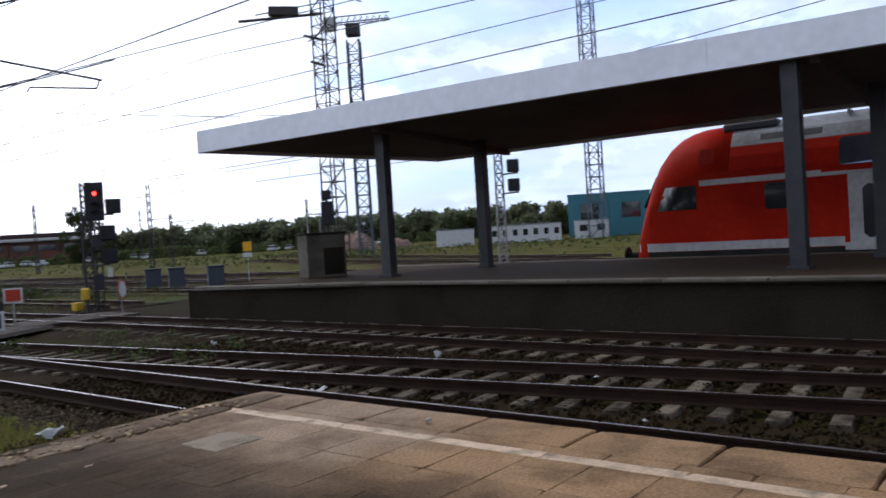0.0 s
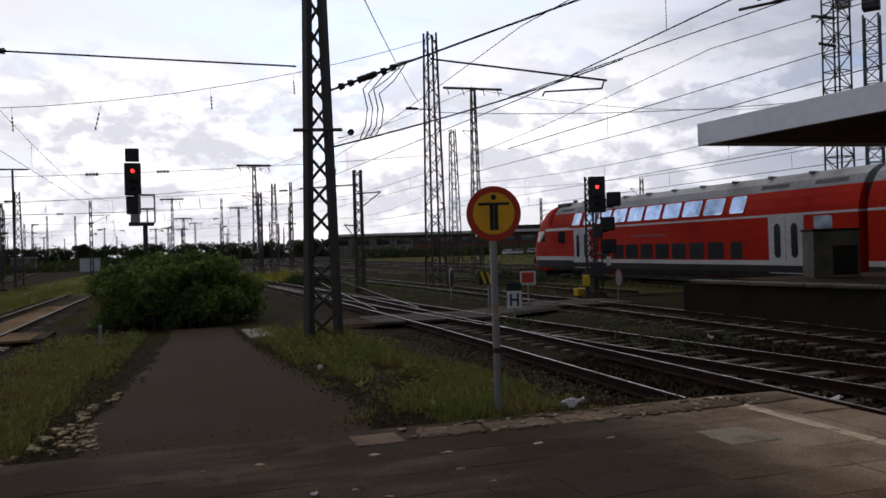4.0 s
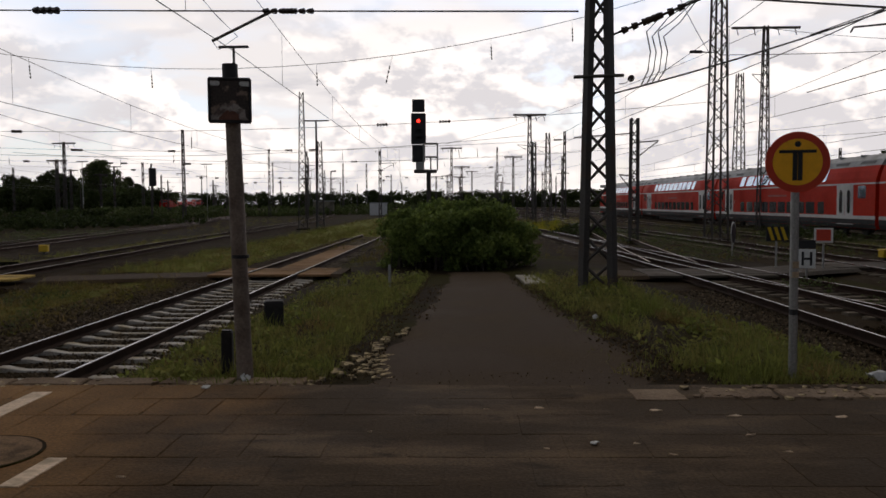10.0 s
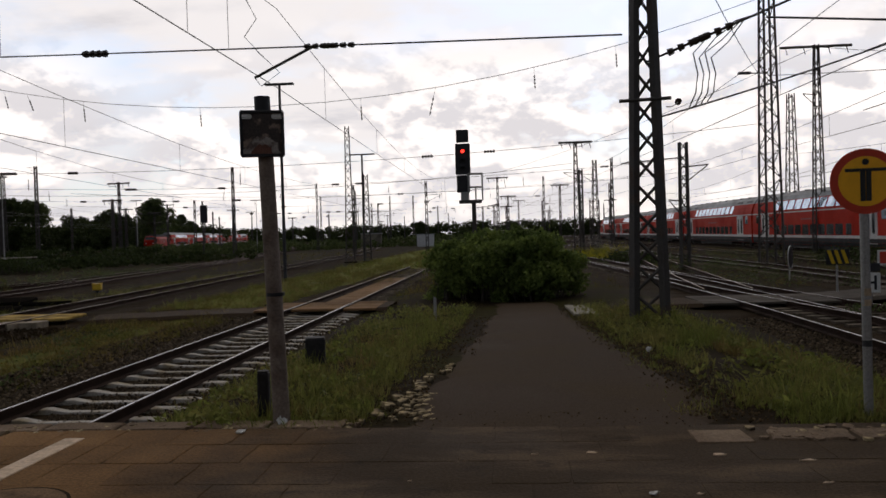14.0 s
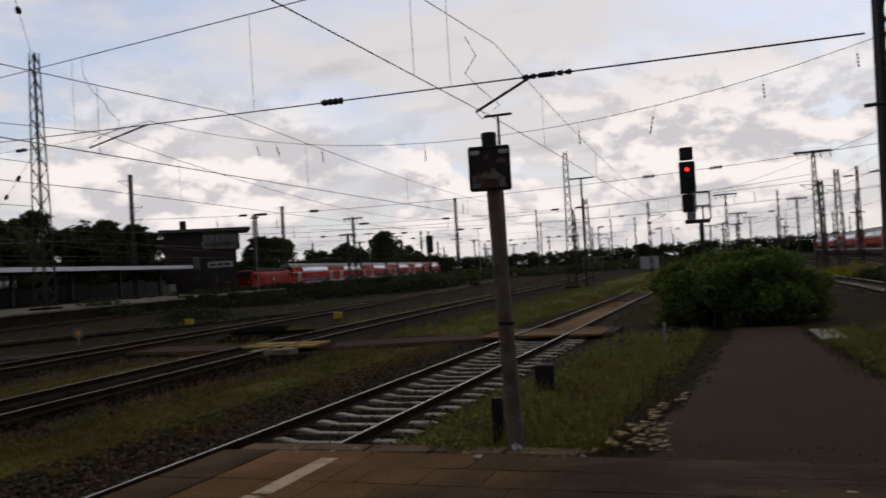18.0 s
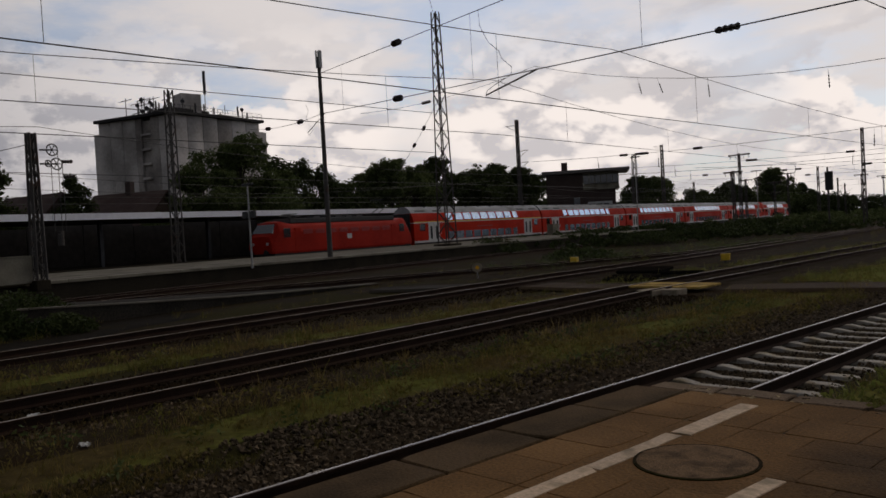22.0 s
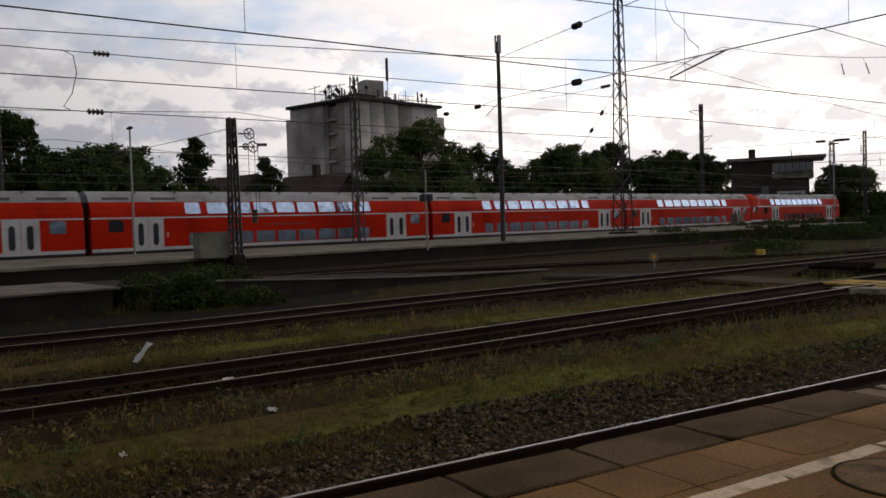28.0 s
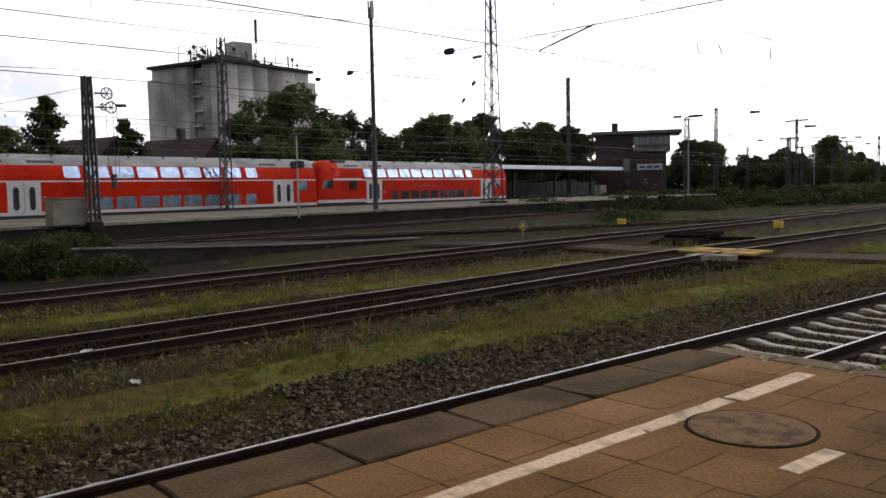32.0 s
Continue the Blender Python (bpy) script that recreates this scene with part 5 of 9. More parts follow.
# the two trains: the vehicle, and its middle's distance behind the train's front
TRAINS = {"right": [(cab_a, 13.9)], "left": [(loco_a, 9.45)]}
for i in range(5):
    TRAINS["right"].append((coach_a if i == 0 else copy_thing(coach_a, HOME), 27.5 + 13.4 + 26.8 * i))
TRAINS["right"].append((copy_thing(loco_a, HOME), 27.5 + 134.0 + 9.45))
for i in range(5):
    TRAINS["left"].append((coach_b if i == 0 else copy_thing(coach_b, HOME), 18.9 + 13.4 + 26.8 * i))
bm = bmesh.new()
for side in (-1, 1):
    wall_panel(bm, -13.1, 13.1, 2.985, 3.06, side, 0.014, 0.01)
part("class_stripe", bm, "yellow", coach_b, "thin yellow first-class stripe")
TRAINS["left"].append((copy_thing(cab_a, HOME), 18.9 + 134.0 + 13.6))
RIGHT_S = [(0, 10.35), (1, 19.3), (2, 28.35), (3, 38.8), (4, 49.8), (5, 61.0), (6, 72.8), (7.5, 91.6), (9, 111.5), (11, 139.4), (13, 168.3), (15, 198.8), (17, 229.8), (20, 278), (24, 344), (28, 412), (32, 480)]
LEFT_S = [(0, 570), (3, 490), (6, 411), (9, 332), (11, 284), (13, 236), (15, 184), (17, 138), (19, 101), (20.5, 72.2), (22, 45), (23, 27.3), (24, 8.8), (25, -8.4), (26.5, -32.3), (28, -55.8), (29, -69.6), (30, -84.0), (31, -96.6), (32, -107.7)]


def motions():
    for vehicle, back in TRAINS["right"]:
        rows = []
        for t, s in RIGHT_S:
            q = s - back
            k = math.tan(radians(0.8))
            rows.append((t, pose(24.58 - k * q, 0.21 + q, RAIL, 0, 0, 90.8)))
        walk(vehicle, rows)
    for vehicle, back in TRAINS["left"]:
        rows = []
        for t, s in LEFT_S:
            q = lp(s + back, 50.4)
            rows.append((t, pose(q.x, q.y, RAIL, 0, 0, 10.8 - 90)))
        walk(vehicle, rows)


# ---- an unseen canopy overhead, which shades the platform ----
def build_canopy_own():
    root = tagged(empty("platform_shelter"), "unseen flat platform roof with white fascia, shading the platform", "canopy")
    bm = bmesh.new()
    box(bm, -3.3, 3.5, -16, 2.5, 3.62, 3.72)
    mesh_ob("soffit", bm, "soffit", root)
    bm = bmesh.new()
    box(bm, -3.3, 3.5, -16, 2.5, 4.1, 4.2)
    mesh_ob("roof_deck", bm, "roofgrey", root)
    for x0, x1, y0, y1 in ((-3.42, -3.3, -16, 2.5), (3.5, 3.62, -16, 2.5), (-3.42, 3.62, 2.5, 2.62)):
        bm = bmesh.new()
        box(bm, x0, x1, y0, y1, 3.58, 4.22)
        mesh_ob("fascia_panel", bm, "white", root)
    for y in (-3.5, -9.5, -15):
        for x in (-1.6, 2.6):
            bm = bmesh.new()
            bevbox(bm, x - 0.13, x + 0.13, y - 0.13, y + 0.13, -0.02, 3.64, 0.01)
            mesh_ob("column", bm, "darkgrey", root)


build_canopy_own()


# ---- masts ----
def lattice(root, h, w0, w1, leg=0.07, pitch=0.8, m="steel", z0=0.0, zig=True, lace=0.035, split=False):
    """Four tapering legs, each a part, with diagonal lacing on all faces."""
    def corner(k, z):
        w = (w0 + (w1 - w0) * z / h) / 2
        return Vector(((-w, w, w, -w)[k], (-w, -w, w, w)[k], z0 + z))
    for k in range(4):
        bm = bmesh.new()
        bar(bm, corner(k, 0), corner(k, h), leg)
        part("leg", bm, m, root)
    bm = bmesh.new()
    n = max(3, round(h / pitch))
    for k in range(4):
        q = (k + 1) % 4
        for i in range(n):
            a, b = h * i / n, h * (i + 1) / n
            if split:
                bm2 = bmesh.new()
                bar(bm2, corner(k if (i + k) % 2 else q, a), corner(q if (i + k) % 2 else k, b), lace)
                part("lacing_bar", bm2, m, root)
            elif (i + k) % 2:
                bar(bm, corner(k, a), corner(q, b), lace)
            else:
                bar(bm, corner(q, a), corner(k, b), lace)
            if not zig:
                bar(bm, corner(k, a), corner(q, a), lace)
    if split:
        bm.free()
    else:
        tagged(part("lacing", bm, m, root), kind="stuff")


def crossarm(root, z, half, r=0.05, drop=0.0, m="steel", off=0.0):
    bm = bmesh.new()
    bar(bm, (off - half, 0, z), (off + half, 0, z + drop), r * 2)
    part("crossarm", bm, m, root)


def insulator(root, a, b, r=0.07, n=5, m="porcelain"):
    a, b = Vector(a), Vector(b)
    bm = bmesh.new()
    tube(bm, a, b, r * 0.35, n=6)
    for i in range(n):
        c = a.lerp(b, (i + 0.5) / n)
        d = (b - a) / n * 0.28
        tube(bm, c - d, c + d, r, r * 0.75, n=8)
    return part("insulator", bm, m, root)


def foot(root, w, h=0.35, z=0.0):
    bm = bmesh.new()
    bevbox(bm, -w / 2, w / 2, -w / 2, w / 2, z - 0.3, z + h, 0.03)
    part("footing", bm, "concrete_dk", root)


def lattice_mast(x, y, h, w0, w1, label, leg=0.08, pitch=0.8, rz=0.0, z=GROUND, lace=0.04, m="steel", arms=(), cat="mast", split=False, footing=True):
    root = empty("catenary_mast", pose(x, y, z, 0, 0, rz), label, cat, "catenary masts")
    lattice(root, h, w0, w1, leg, pitch, m, lace=lace, split=split)
    if footing:
        foot(root, w0 * 1.5, 0.15)
    for kind, za, half in arms:
        if kind == "T":
            crossarm(root, za, half, 0.07)
            for s in (-0.85, -0.35, 0.35, 0.85):
                insulator(root, (s * half, 0, za - 0.08), (s * half + 0.12, 0, za - 0.55), 0.05, 4)
        elif kind == "bar":
            bm = bmesh.new()
            bar(bm, (-half, -0.3, za), (half, -0.3, za), 0.05)
            part("crossarm", bm, m, root)
        elif kind == "arm":
            bm = bmesh.new()
            s = 1 if half > 0 else -1
            bar(bm, (0, 0, za), (half, 0, za + 0.1), 0.05)
            bar(bm, (0, 0, za - 0.9), (half * 0.95, 0, za + 0.05), 0.04)
            part("cantilever", bm, m, root)
            insulator(root, (half * 0.05, 0, za), (half * 0.25, 0, za + 0.03), 0.06, 4)
        elif kind == "lamp":
            bm = bmesh.new()
            bevbox(bm, half - 0.35, half + 0.35, -0.12, 0.12, za, za + 0.14, 0.03)
            bar(bm, (0, 0, za + 0.05), (half, 0, za + 0.07), 0.05)
            part("lamp_head", bm, "darkgrey", root)
    return root


lattice_mast(2.86, 16.8, 11.0, 0.60, 0.15, "heavy dark lattice mast beside the path", 0.145, 0.55, -9.8, -0.30, 0.045, arms=(("bar", 4.35, 0.5),), split=True, footing=False)
lattice_mast(14.35, 45.7, 15.0, 0.95, 0.55, "tall dark lattice mast with small lamp", 0.10, 0.8, 8, arms=(("lamp", 10.4, -1.3),), split=True)
lattice_mast(24.1, 70.9, 13.2, 0.95, 0.45, "tall lattice mast in the yard", 0.08, 0.9, 5)
lattice_mast(22.55, 60.9, 15.1, 0.75, 0.28, "tall lattice mast with wide crossarm", 0.08, 0.8, 0, arms=(("T", 14.95, 2.5), ("arm", 11.5, -1.0)))
lattice_mast(9.37, 43.9, 6.7, 0.42, 0.36, "short dark lattice mast with cantilever", 0.08, 0.5, 0, arms=(("arm", 5.4, 1.3), ("arm", 3.6, -0.8)))
lattice_mast(6.4, 74.7, 10.3, 0.55, 0.22, "slim lattice mast with wide crossarm", 0.07, 0.8, 0, arms=(("T", 10.2, 1.5),))
lattice_mast(-13.3, 68.6, 11.6, 0.75, 0.32, "slim lattice mast in the yard", 0.06, 0.7, 12)
lattice_mast(-11.85, 68.9, 7.5, 0.6, 0.3, "slim lattice mast in the yard", 0.06, 0.6, 12)
lattice_mast(9.65, 89.4, 9.8, 0.7, 0.35, "slim lattice mast in the yard", 0.07, 0.8, 12, arms=(("arm", 8.2, -1.6),))
lattice_mast(7.9, 86.5, 8.6, 0.35, 0.3, "slim mast with cantilever arm", 0.07, 0.8, 12, arms=(("arm", 8.2, -1.9),))
lattice_mast(-48.5, 46.8, 19.2, 1.10, 0.45, "tall tapering lattice mast on the far platform", 0.10, 0.95, 8, 0.30, 0.055, split=True)
lattice_mast(-54.5, 26.2, 13.2, 0.62, 0.4, "dark lattice mast behind the main line", 0.09, 0.7, 10)
lattice_mast(-37.7, 11.75, 6.5, 0.42, 0.26, "dark lattice mast with tensioning pulleys", 0.10, 0.5, 10, 0.25)
lattice_mast(-60.3, 3.35, 13.0, 0.55, 0.3, "dark lattice mast before the trees", 0.08, 0.8, 10)
lattice_mast(-73.5, 113.9, 12.9, 0.8, 0.5, "lattice mast by the signal box", 0.10, 0.9, 10)
lattice_mast(-87, 145, 17.0, 0.5, 0.4, "slim mast with bracket top", 0.12, 1.2, 10, arms=(("arm", 16.7, -1.6),))
lattice_mast(-74, 86, 17.0, 0.35, 0.3, "slim mast with stacked insulators", 0.12, 1.2, 10, arms=(("arm", 16.2, -1.8), ("arm", 12.6, 1.6), ("arm", 11.0, 1.6)))

lattice_mast(47.3, 76.5, 9.2, 0.4, 0.3, "distant mast with slanting cantilever", 0.09, 0.8, -35, arms=(("arm", 5.4, 2.4), ("arm", 8.0, -1.2)))
lattice_mast(52.0, 80.0, 6.2, 0.3, 0.25, "short distant mast with arm", 0.08, 0.8, -35, arms=(("arm", 5.2, 2.6),))

FARMAST = []
for k, (h, half, nm) in enumerate(((10.5, 1.6, "T"), (11.5, 0, ""), (9.2, 2.2, "arm"), (8.4, 1.3, "T"))):
    FARMAST.append(lattice_mast(6.3 + (k - 1) * 7.5, 121 + 16 * k, h, 0.36, 0.22, "distant lattice mast in the yard throat", 0.07, 1.1, 0, lace=0.045, arms=((nm, h - 0.2 if nm == "T" else h * 0.8, half),) if half else ()))
rng = random.Random(5)
for i in range(54):
    r = rng.uniform(105, 330)
    a = radians(rng.uniform(-9, 27))
    q = rng.choice(FARMAST)
    copy_thing(q, pose(-r * math.sin(a), r * math.cos(a), GROUND + rng.uniform(-0.3, 0.0), 0, 0, rng.uniform(-12, 12)))
for az2, r in ((-28, 130), (-31, 150), (-24.8, 120), (-42, 140), (33, 140), (38, 150), (29, 170), (41, 190)):
    copy_thing(FARMAST[2], pose(-r * math.sin(radians(az2)), r * math.cos(radians(az2)), GROUND, 0, 0, rng.uniform(-12, 12)))


def tube_pole(name, x, y, z, h, r0, r1, label, cat, m="steel"):
    root = empty(name, pose(x, y, z), label, cat)
    bm = bmesh.new()
    tube(bm, (0, 0, -0.2), (0, 0, h), r0, r1, n=12)
    part("shaft", bm, m, root)
    return root


q = tube_pole("radio_pole", -42.55, 30.6, 0.25, 12.7, 0.17, 0.11, "slim dark radio pole with antenna head", "radio pole")
bm = bmesh.new()
for a in range(3):
    m = Matrix.Rotation(a * 2.094, 4, "Z")
    bevbox(bm, 0.10, 0.20, -0.12, 0.12, 12.0, 13.1, 0.02, m)
part("antenna_head", bm, "galv", q)


def lamp_post(x, y, z, h, label, bar_half=0.6, m="galv", r=0.06):
    root = tube_pole("lamp_post", x, y, z, h, r, r * 0.7, label, "lamp post", m)
    bm = bmesh.new()
    bevbox(bm, -bar_half, bar_half, -0.11, 0.11, h - 0.04, h + 0.08, 0.03)
    part("lamp_head", bm, "darkgrey", root, "flat dark lamp head")
    return root


lamp_post(-12.05, 43.65, GROUND, 10.6, "tall thin lamp post with flat bar head", 0.8, "darkgrey", 0.10)
lamp_post(-13.0, 73.8, GROUND, 9.7, "tall lamp post with flat bar head", 1.2, "darkgrey", 0.12)
lamp_post(-43.65, 8.4, 0.28, 6.55, "grey platform lamp post", 0.3)
q = lamp_post(-40.05, 23.5, 0.28, 4.4, "grey platform lamp post with hanging signs", 0.5)
for s in (-1, 1):
    bm = bmesh.new()
    bevbox(bm, s * 0.38 - 0.22, s * 0.38 + 0.22, -0.1, 0.1, 2.55, 2.95, 0.02)
    part("sign_box", bm, "darkgrey", q, "small dark sign box")
lamp_post(-49, 76, GROUND, 9.0, "far platform lamp post", 0.6)
lamp_post(-50.5, 108, GROUND, 8.0, "far yard lamp post", 0.8)
lamp_post(-40, 128, GROUND, 8.5, "far yard lamp post", 0.9)
# tensioning gear on the platform mast
root = empty("tensioning_gear", pose(-37.35, 12.0, 0.25, 0, 0, 10), "dark pulley wheels and weights on a mast", "pulley")
for z, yy, r in ((5.75, 0.45, 0.25), (5.15, 0.62, 0.25), (5.15, 0.25, 0.14)):
    bm = bmesh.new()
    path_tube(bm, [(0.12, yy + r * math.cos(0.3927 * k), z + r * math.sin(0.3927 * k)) for k in range(17)], 0.03, 5)
    for k in range(3):
        a = 1.047 * k
        bar(bm, (0.12, yy - r * math.cos(a), z - r * math.sin(a)), (0.12, yy + r * math.cos(a), z + r * math.sin(a)), 0.03)
    part("pulley_wheel", bm, "black", root)
    bm = bmesh.new()
    bar(bm, (-0.1, 0.0, z), (0.12, yy, z), 0.05)
    part("bracket", bm, "black", root)
for z, yy in ((5.25, 1.1), (4.6, 1.15)):
    insulator(root, (0.12, yy - 0.25, z), (0.12, yy + 0.25, z + 0.03), 0.09, 4)
bm = bmesh.new()
box(bm, 0.11, 0.13, 0.86, 0.88, 2.2, 5.15)
box(bm, 0.11, 0.13, 0.68, 0.70, 2.2, 5.75)
box(bm, 0.11, 0.13, 0.36, 0.38, 2.2, 5.15)
part("cable", bm, "wire", root)
for i in range(4):
    bm = bmesh.new()
    tube(bm, (0.12, 0.6, 1.6 + 0.16 * i), (0.12, 0.6, 1.74 + 0.16 * i), 0.13, n=12)
    part("weight", bm, "steel", root)


# ---- signals, signs and small trackside things ----
def plate(bm, w, h, t, z, x=0.0, y=0.0, r=0.03):
    bevbox(bm, x - w / 2, x + w / 2, y - t / 2, y + t / 2, z - h / 2, z + h / 2, r)


def lamp_lens(root, x, y, z, m, r=0.09, name="lamp"):
    bm = bmesh.new()
    tube(bm, (x, y, z), (x, y - 0.03, z), r, n=14)
    part(name, bm, m, root, "glowing red signal lamp" if m == "redlamp" else "")


def hood(root, x, y, z, r=0.12):
    bm = bmesh.new()
    n = 10
    a = [(x + r * math.cos(math.pi * i / n), z + r * math.sin(math.pi * i / n)) for i in range(n + 1)]
    v0 = [bm.verts.new((px, y, pz)) for px, pz in a]
    v1 = [bm.verts.new((px, y - 0.2, pz - 0.02)) for px, pz in a]
    for i in range(n):
        bm.faces.new((v0[i], v0[i + 1], v1[i + 1], v1[i]))
    bmesh.ops.solidify(bm, geom=bm.faces[:], thickness=0.012)
    part("lamp_hood", bm, "black", root)


def build_signal_centre():
    root = empty("main_signal", pose(-1.7, 33.9, GROUND, 0, 0, 3), "black light signal showing red, with service cage", "railway signal", "signals")
    for z, w, h in ((6.27, 0.52, 0.52), (5.32, 0.62, 1.28), (4.30, 0.54, 0.72)):
        bm = bmesh.new()
        plate(bm, w, h, 0.16, z)
        part("signal_head", bm, "black", root)
    lamp_lens(root, 0.0, -0.09, 5.64, "redlamp", 0.07)
    for z in (5.64, 5.2, 4.9):
        hood(root, 0.0, -0.08, z, 0.12)
    bm = bmesh.new()
    bevbox(bm, -0.12, 0.18, -0.12, 0.12, 3.60, 3.95, 0.03)
    part("cable_box", bm, "galv", root)
    bm = bmesh.new()
    bevbox(bm, -0.2, 0.75, -0.25, 0.25, 3.48, 3.62, 0.02)
    part("service_step", bm, "steel", root)
    bm = bmesh.new()
    for a, b in (((0.2, 3.6), (0.2, 4.7)), ((0.78, 3.6), (0.78, 4.7)), ((0.2, 4.7), (0.78, 4.7)), ((0.2, 4.15), (0.78, 4.15)), ((0.5, 3.6), (0.5, 4.15))):
        for yy in (-0.2, 0.2):
            bm2 = bmesh.new()
            bar(bm2, (a[0], yy, a[1]), (b[0], yy, b[1]), 0.04)
            part("cage_bar", bm2, "galv", root)
    bm.free()
    bm = bmesh.new()
    bevbox(bm, 0.32, 0.50, -0.1, 0.1, -0.2, 3.5, 0.02)
    part("post", bm, "steel", root)


def build_signal_right():
    root = empty("main_signal", pose(15.95, 29.6, GROUND, 0, 0, -28), "black light signal group showing red on lattice post", "railway signal", "signals")
    lattice(root, 5.0, 0.34, 0.28, 0.06, 0.4, "darkgrey", lace=0.04)
    for x in (0.26, 0.46):
        bm = bmesh.new()
        bar(bm, (x, -0.05, -0.1), (x, -0.05, 3.6), 0.05)
        part("ladder_rail", bm, "darkgrey", root)
    for k in range(11):
        bm = bmesh.new()
        bar(bm, (0.26, -0.05, 0.3 + 0.3 * k), (0.46, -0.05, 0.3 + 0.3 * k), 0.03)
        part("rung", bm, "darkgrey", root)
    for z, h in ((2.5, 0.5), (0.9, 0.6)):
        bm = bmesh.new()
        bevbox(bm, 0.12, 0.50, -0.30, -0.08, z, z + h, 0.02)
        part("cable_box", bm, "darkgrey", root)
    bm = bmesh.new()
    plate(bm, 0.68, 1.45, 0.18, 4.25, 0.32, -0.28)
    part("signal_head", bm, "black", root)
    lamp_lens(root, 0.34, -0.38, 4.55, "redlamp", 0.07)
    for z in (4.55, 4.1, 3.8):
        hood(root, 0.34, -0.37, z, 0.13)
    for z, x in ((4.05, 0.98), (3.05, 0.72), (2.15, 0.76)):
        bm = bmesh.new()
        bevbox(bm, x - 0.28, x + 0.28, -0.42, -0.02, z - 0.28, z + 0.28, 0.04)
        b = part("lamp_box", bm, "black", root)
        bm = bmesh.new()
        bar(bm, (0.1, -0.12, z - 0.3), (x, -0.15, z - 0.3), 0.06)
        part("bracket", bm, "galv", root)
    bm = bmesh.new()
    plate(bm, 0.16, 0.36, 0.03, 1.55, 0.72, -0.3, 0.005)
    part("white_tag", bm, "signwhite", root, "small white tag plate")
    bm = bmesh.new()
    bevbox(bm, -0.35, -0.05, -0.45, -0.2, 0.55, 1.0, 0.04)
    part("telephone_box", bm, "yellow", root, "small yellow lineside box")


def build_signal_pair():
    root = empty("lattice_signal", pose(28.3, 19.0, GROUND, 0, 0, -55), "lattice post with two black signal lamps", "railway signal", "signals")
    lattice(root, 5.6, 0.36, 0.30, 0.05, 0.5, "galv", zig=False, lace=0.035)
    for z in (4.85, 4.05):
        bm = bmesh.new()
        bevbox(bm, 0.35, 0.85, -0.35, 0.05, z - 0.26, z + 0.26, 0.04)
        part("lamp_box", bm, "black", root)
        bm = bmesh.new()
        bar(bm, (0.1, -0.12, z - 0.34), (0.8, -0.15, z - 0.30), 0.05)
        part("bracket", bm, "galv", root)
    bm = bmesh.new()
    bevbox(bm, 0.3, 0.8, -0.2, 0.2, 0.5, 0.85, 0.04)
    part("lineside_box", bm, "yellow", root, "small yellow lineside box")


def build_signal_dark():
    root = empty("platform_signal", pose(31.8, 33.2, GROUND, 0, 0, -45), "dark unlit signal head with railing", "railway signal", "signals")
    bm = bmesh.new()
    plate(bm, 0.45, 0.45, 0.18, 4.1)
    part("signal_head", bm, "black", root)
    bm = bmesh.new()
    plate(bm, 0.52, 1.15, 0.18, 3.2)
    part("signal_head", bm, "black", root)
    bm = bmesh.new()
    tube(bm, (0, 0.1, -0.1), (0, 0.1, 3.9), 0.07, n=10)
    part("post", bm, "steel", root)
    bm = bmesh.new()
    for x in (-0.9, -0.35):
        bar(bm, (x, 0, 1.0), (x, 0, 3.2), 0.04)
    bar(bm, (-0.9, 0, 3.2), (0, 0, 3.2), 0.04)
    part("service_cage", bm, "galv", root)
    root.scale = (1.25, 1.25, 1.16)


def build_signal_far():
    root = empty("far_signal", pose(-39.3, 103, GROUND), "distant dark signal on a thin mast", "railway signal", "signals")
    bm = bmesh.new()
    tube(bm, (0, 0, -0.1), (0, 0, 7.4), 0.12, n=8)
    part("post", bm, "steel", root)
    bm = bmesh.new()
    plate(bm, 0.9, 2.3, 0.3, 5.7, 0.15)
    part("signal_head", bm, "black", root)


build_signal_centre(), build_signal_right(), build_signal_pair(), build_signal_dark(), build_signal_far()


def build_round_sign():
    """The round yellow crossing sign with its red rim: black bars for the figure."""
    root = empty("round_sign", pose(2.92, 7.05, -0.02, 0, 0, -13), "round yellow warning sign with red rim on grey post", "sign")
    bm = bmesh.new()
    tube(bm, (0, 0.03, -0.2), (-0.01, 0.03, 1.95), 0.036, n=12)
    part("post", bm, "galv", root)
    bm = bmesh.new()
    rings = tube(bm, (0, 0.0, 1.88), (0, -0.012, 1.88), 0.262, n=48)
    part("red_rim", bm, "signred", root, "dark red rim")
    bm = bmesh.new()
    tube(bm, (0, -0.012, 1.88), (0, -0.017, 1.88), 0.200, n=48)
    part("sign_face", bm, "signyellow", root, "amber yellow face")
    bm = bmesh.new()
    bevbox(bm, -0.150, 0.150, -0.022, -0.017, 1.958, 1.984, 0.002)
    part("pictogram_bar", bm, "black", root)
    for x in (-0.021, 0.021):
        bm = bmesh.new()
        bevbox(bm, x - 0.0195, x + 0.0195, -0.022, -0.017, 1.722, 1.960, 0.002)
        part("pictogram_bar", bm, "black", root)
    bm = bmesh.new()
    tube(bm, (0, -0.017, 2.035), (0, -0.022, 2.035), 0.026, n=16)
    part("pictogram_dot", bm, "black", root)
    for z, h in ((0.96, 0.06), (0.88, 0.05), (0.55, 0.05)):
        bm = bmesh.new()
        tube(bm, (-0.003, 0.03, z), (-0.003, 0.03, z + h), 0.0375, n=12)
        part("sticker", bm, "whiteline" if z > 0.6 else "darkgrey", root)


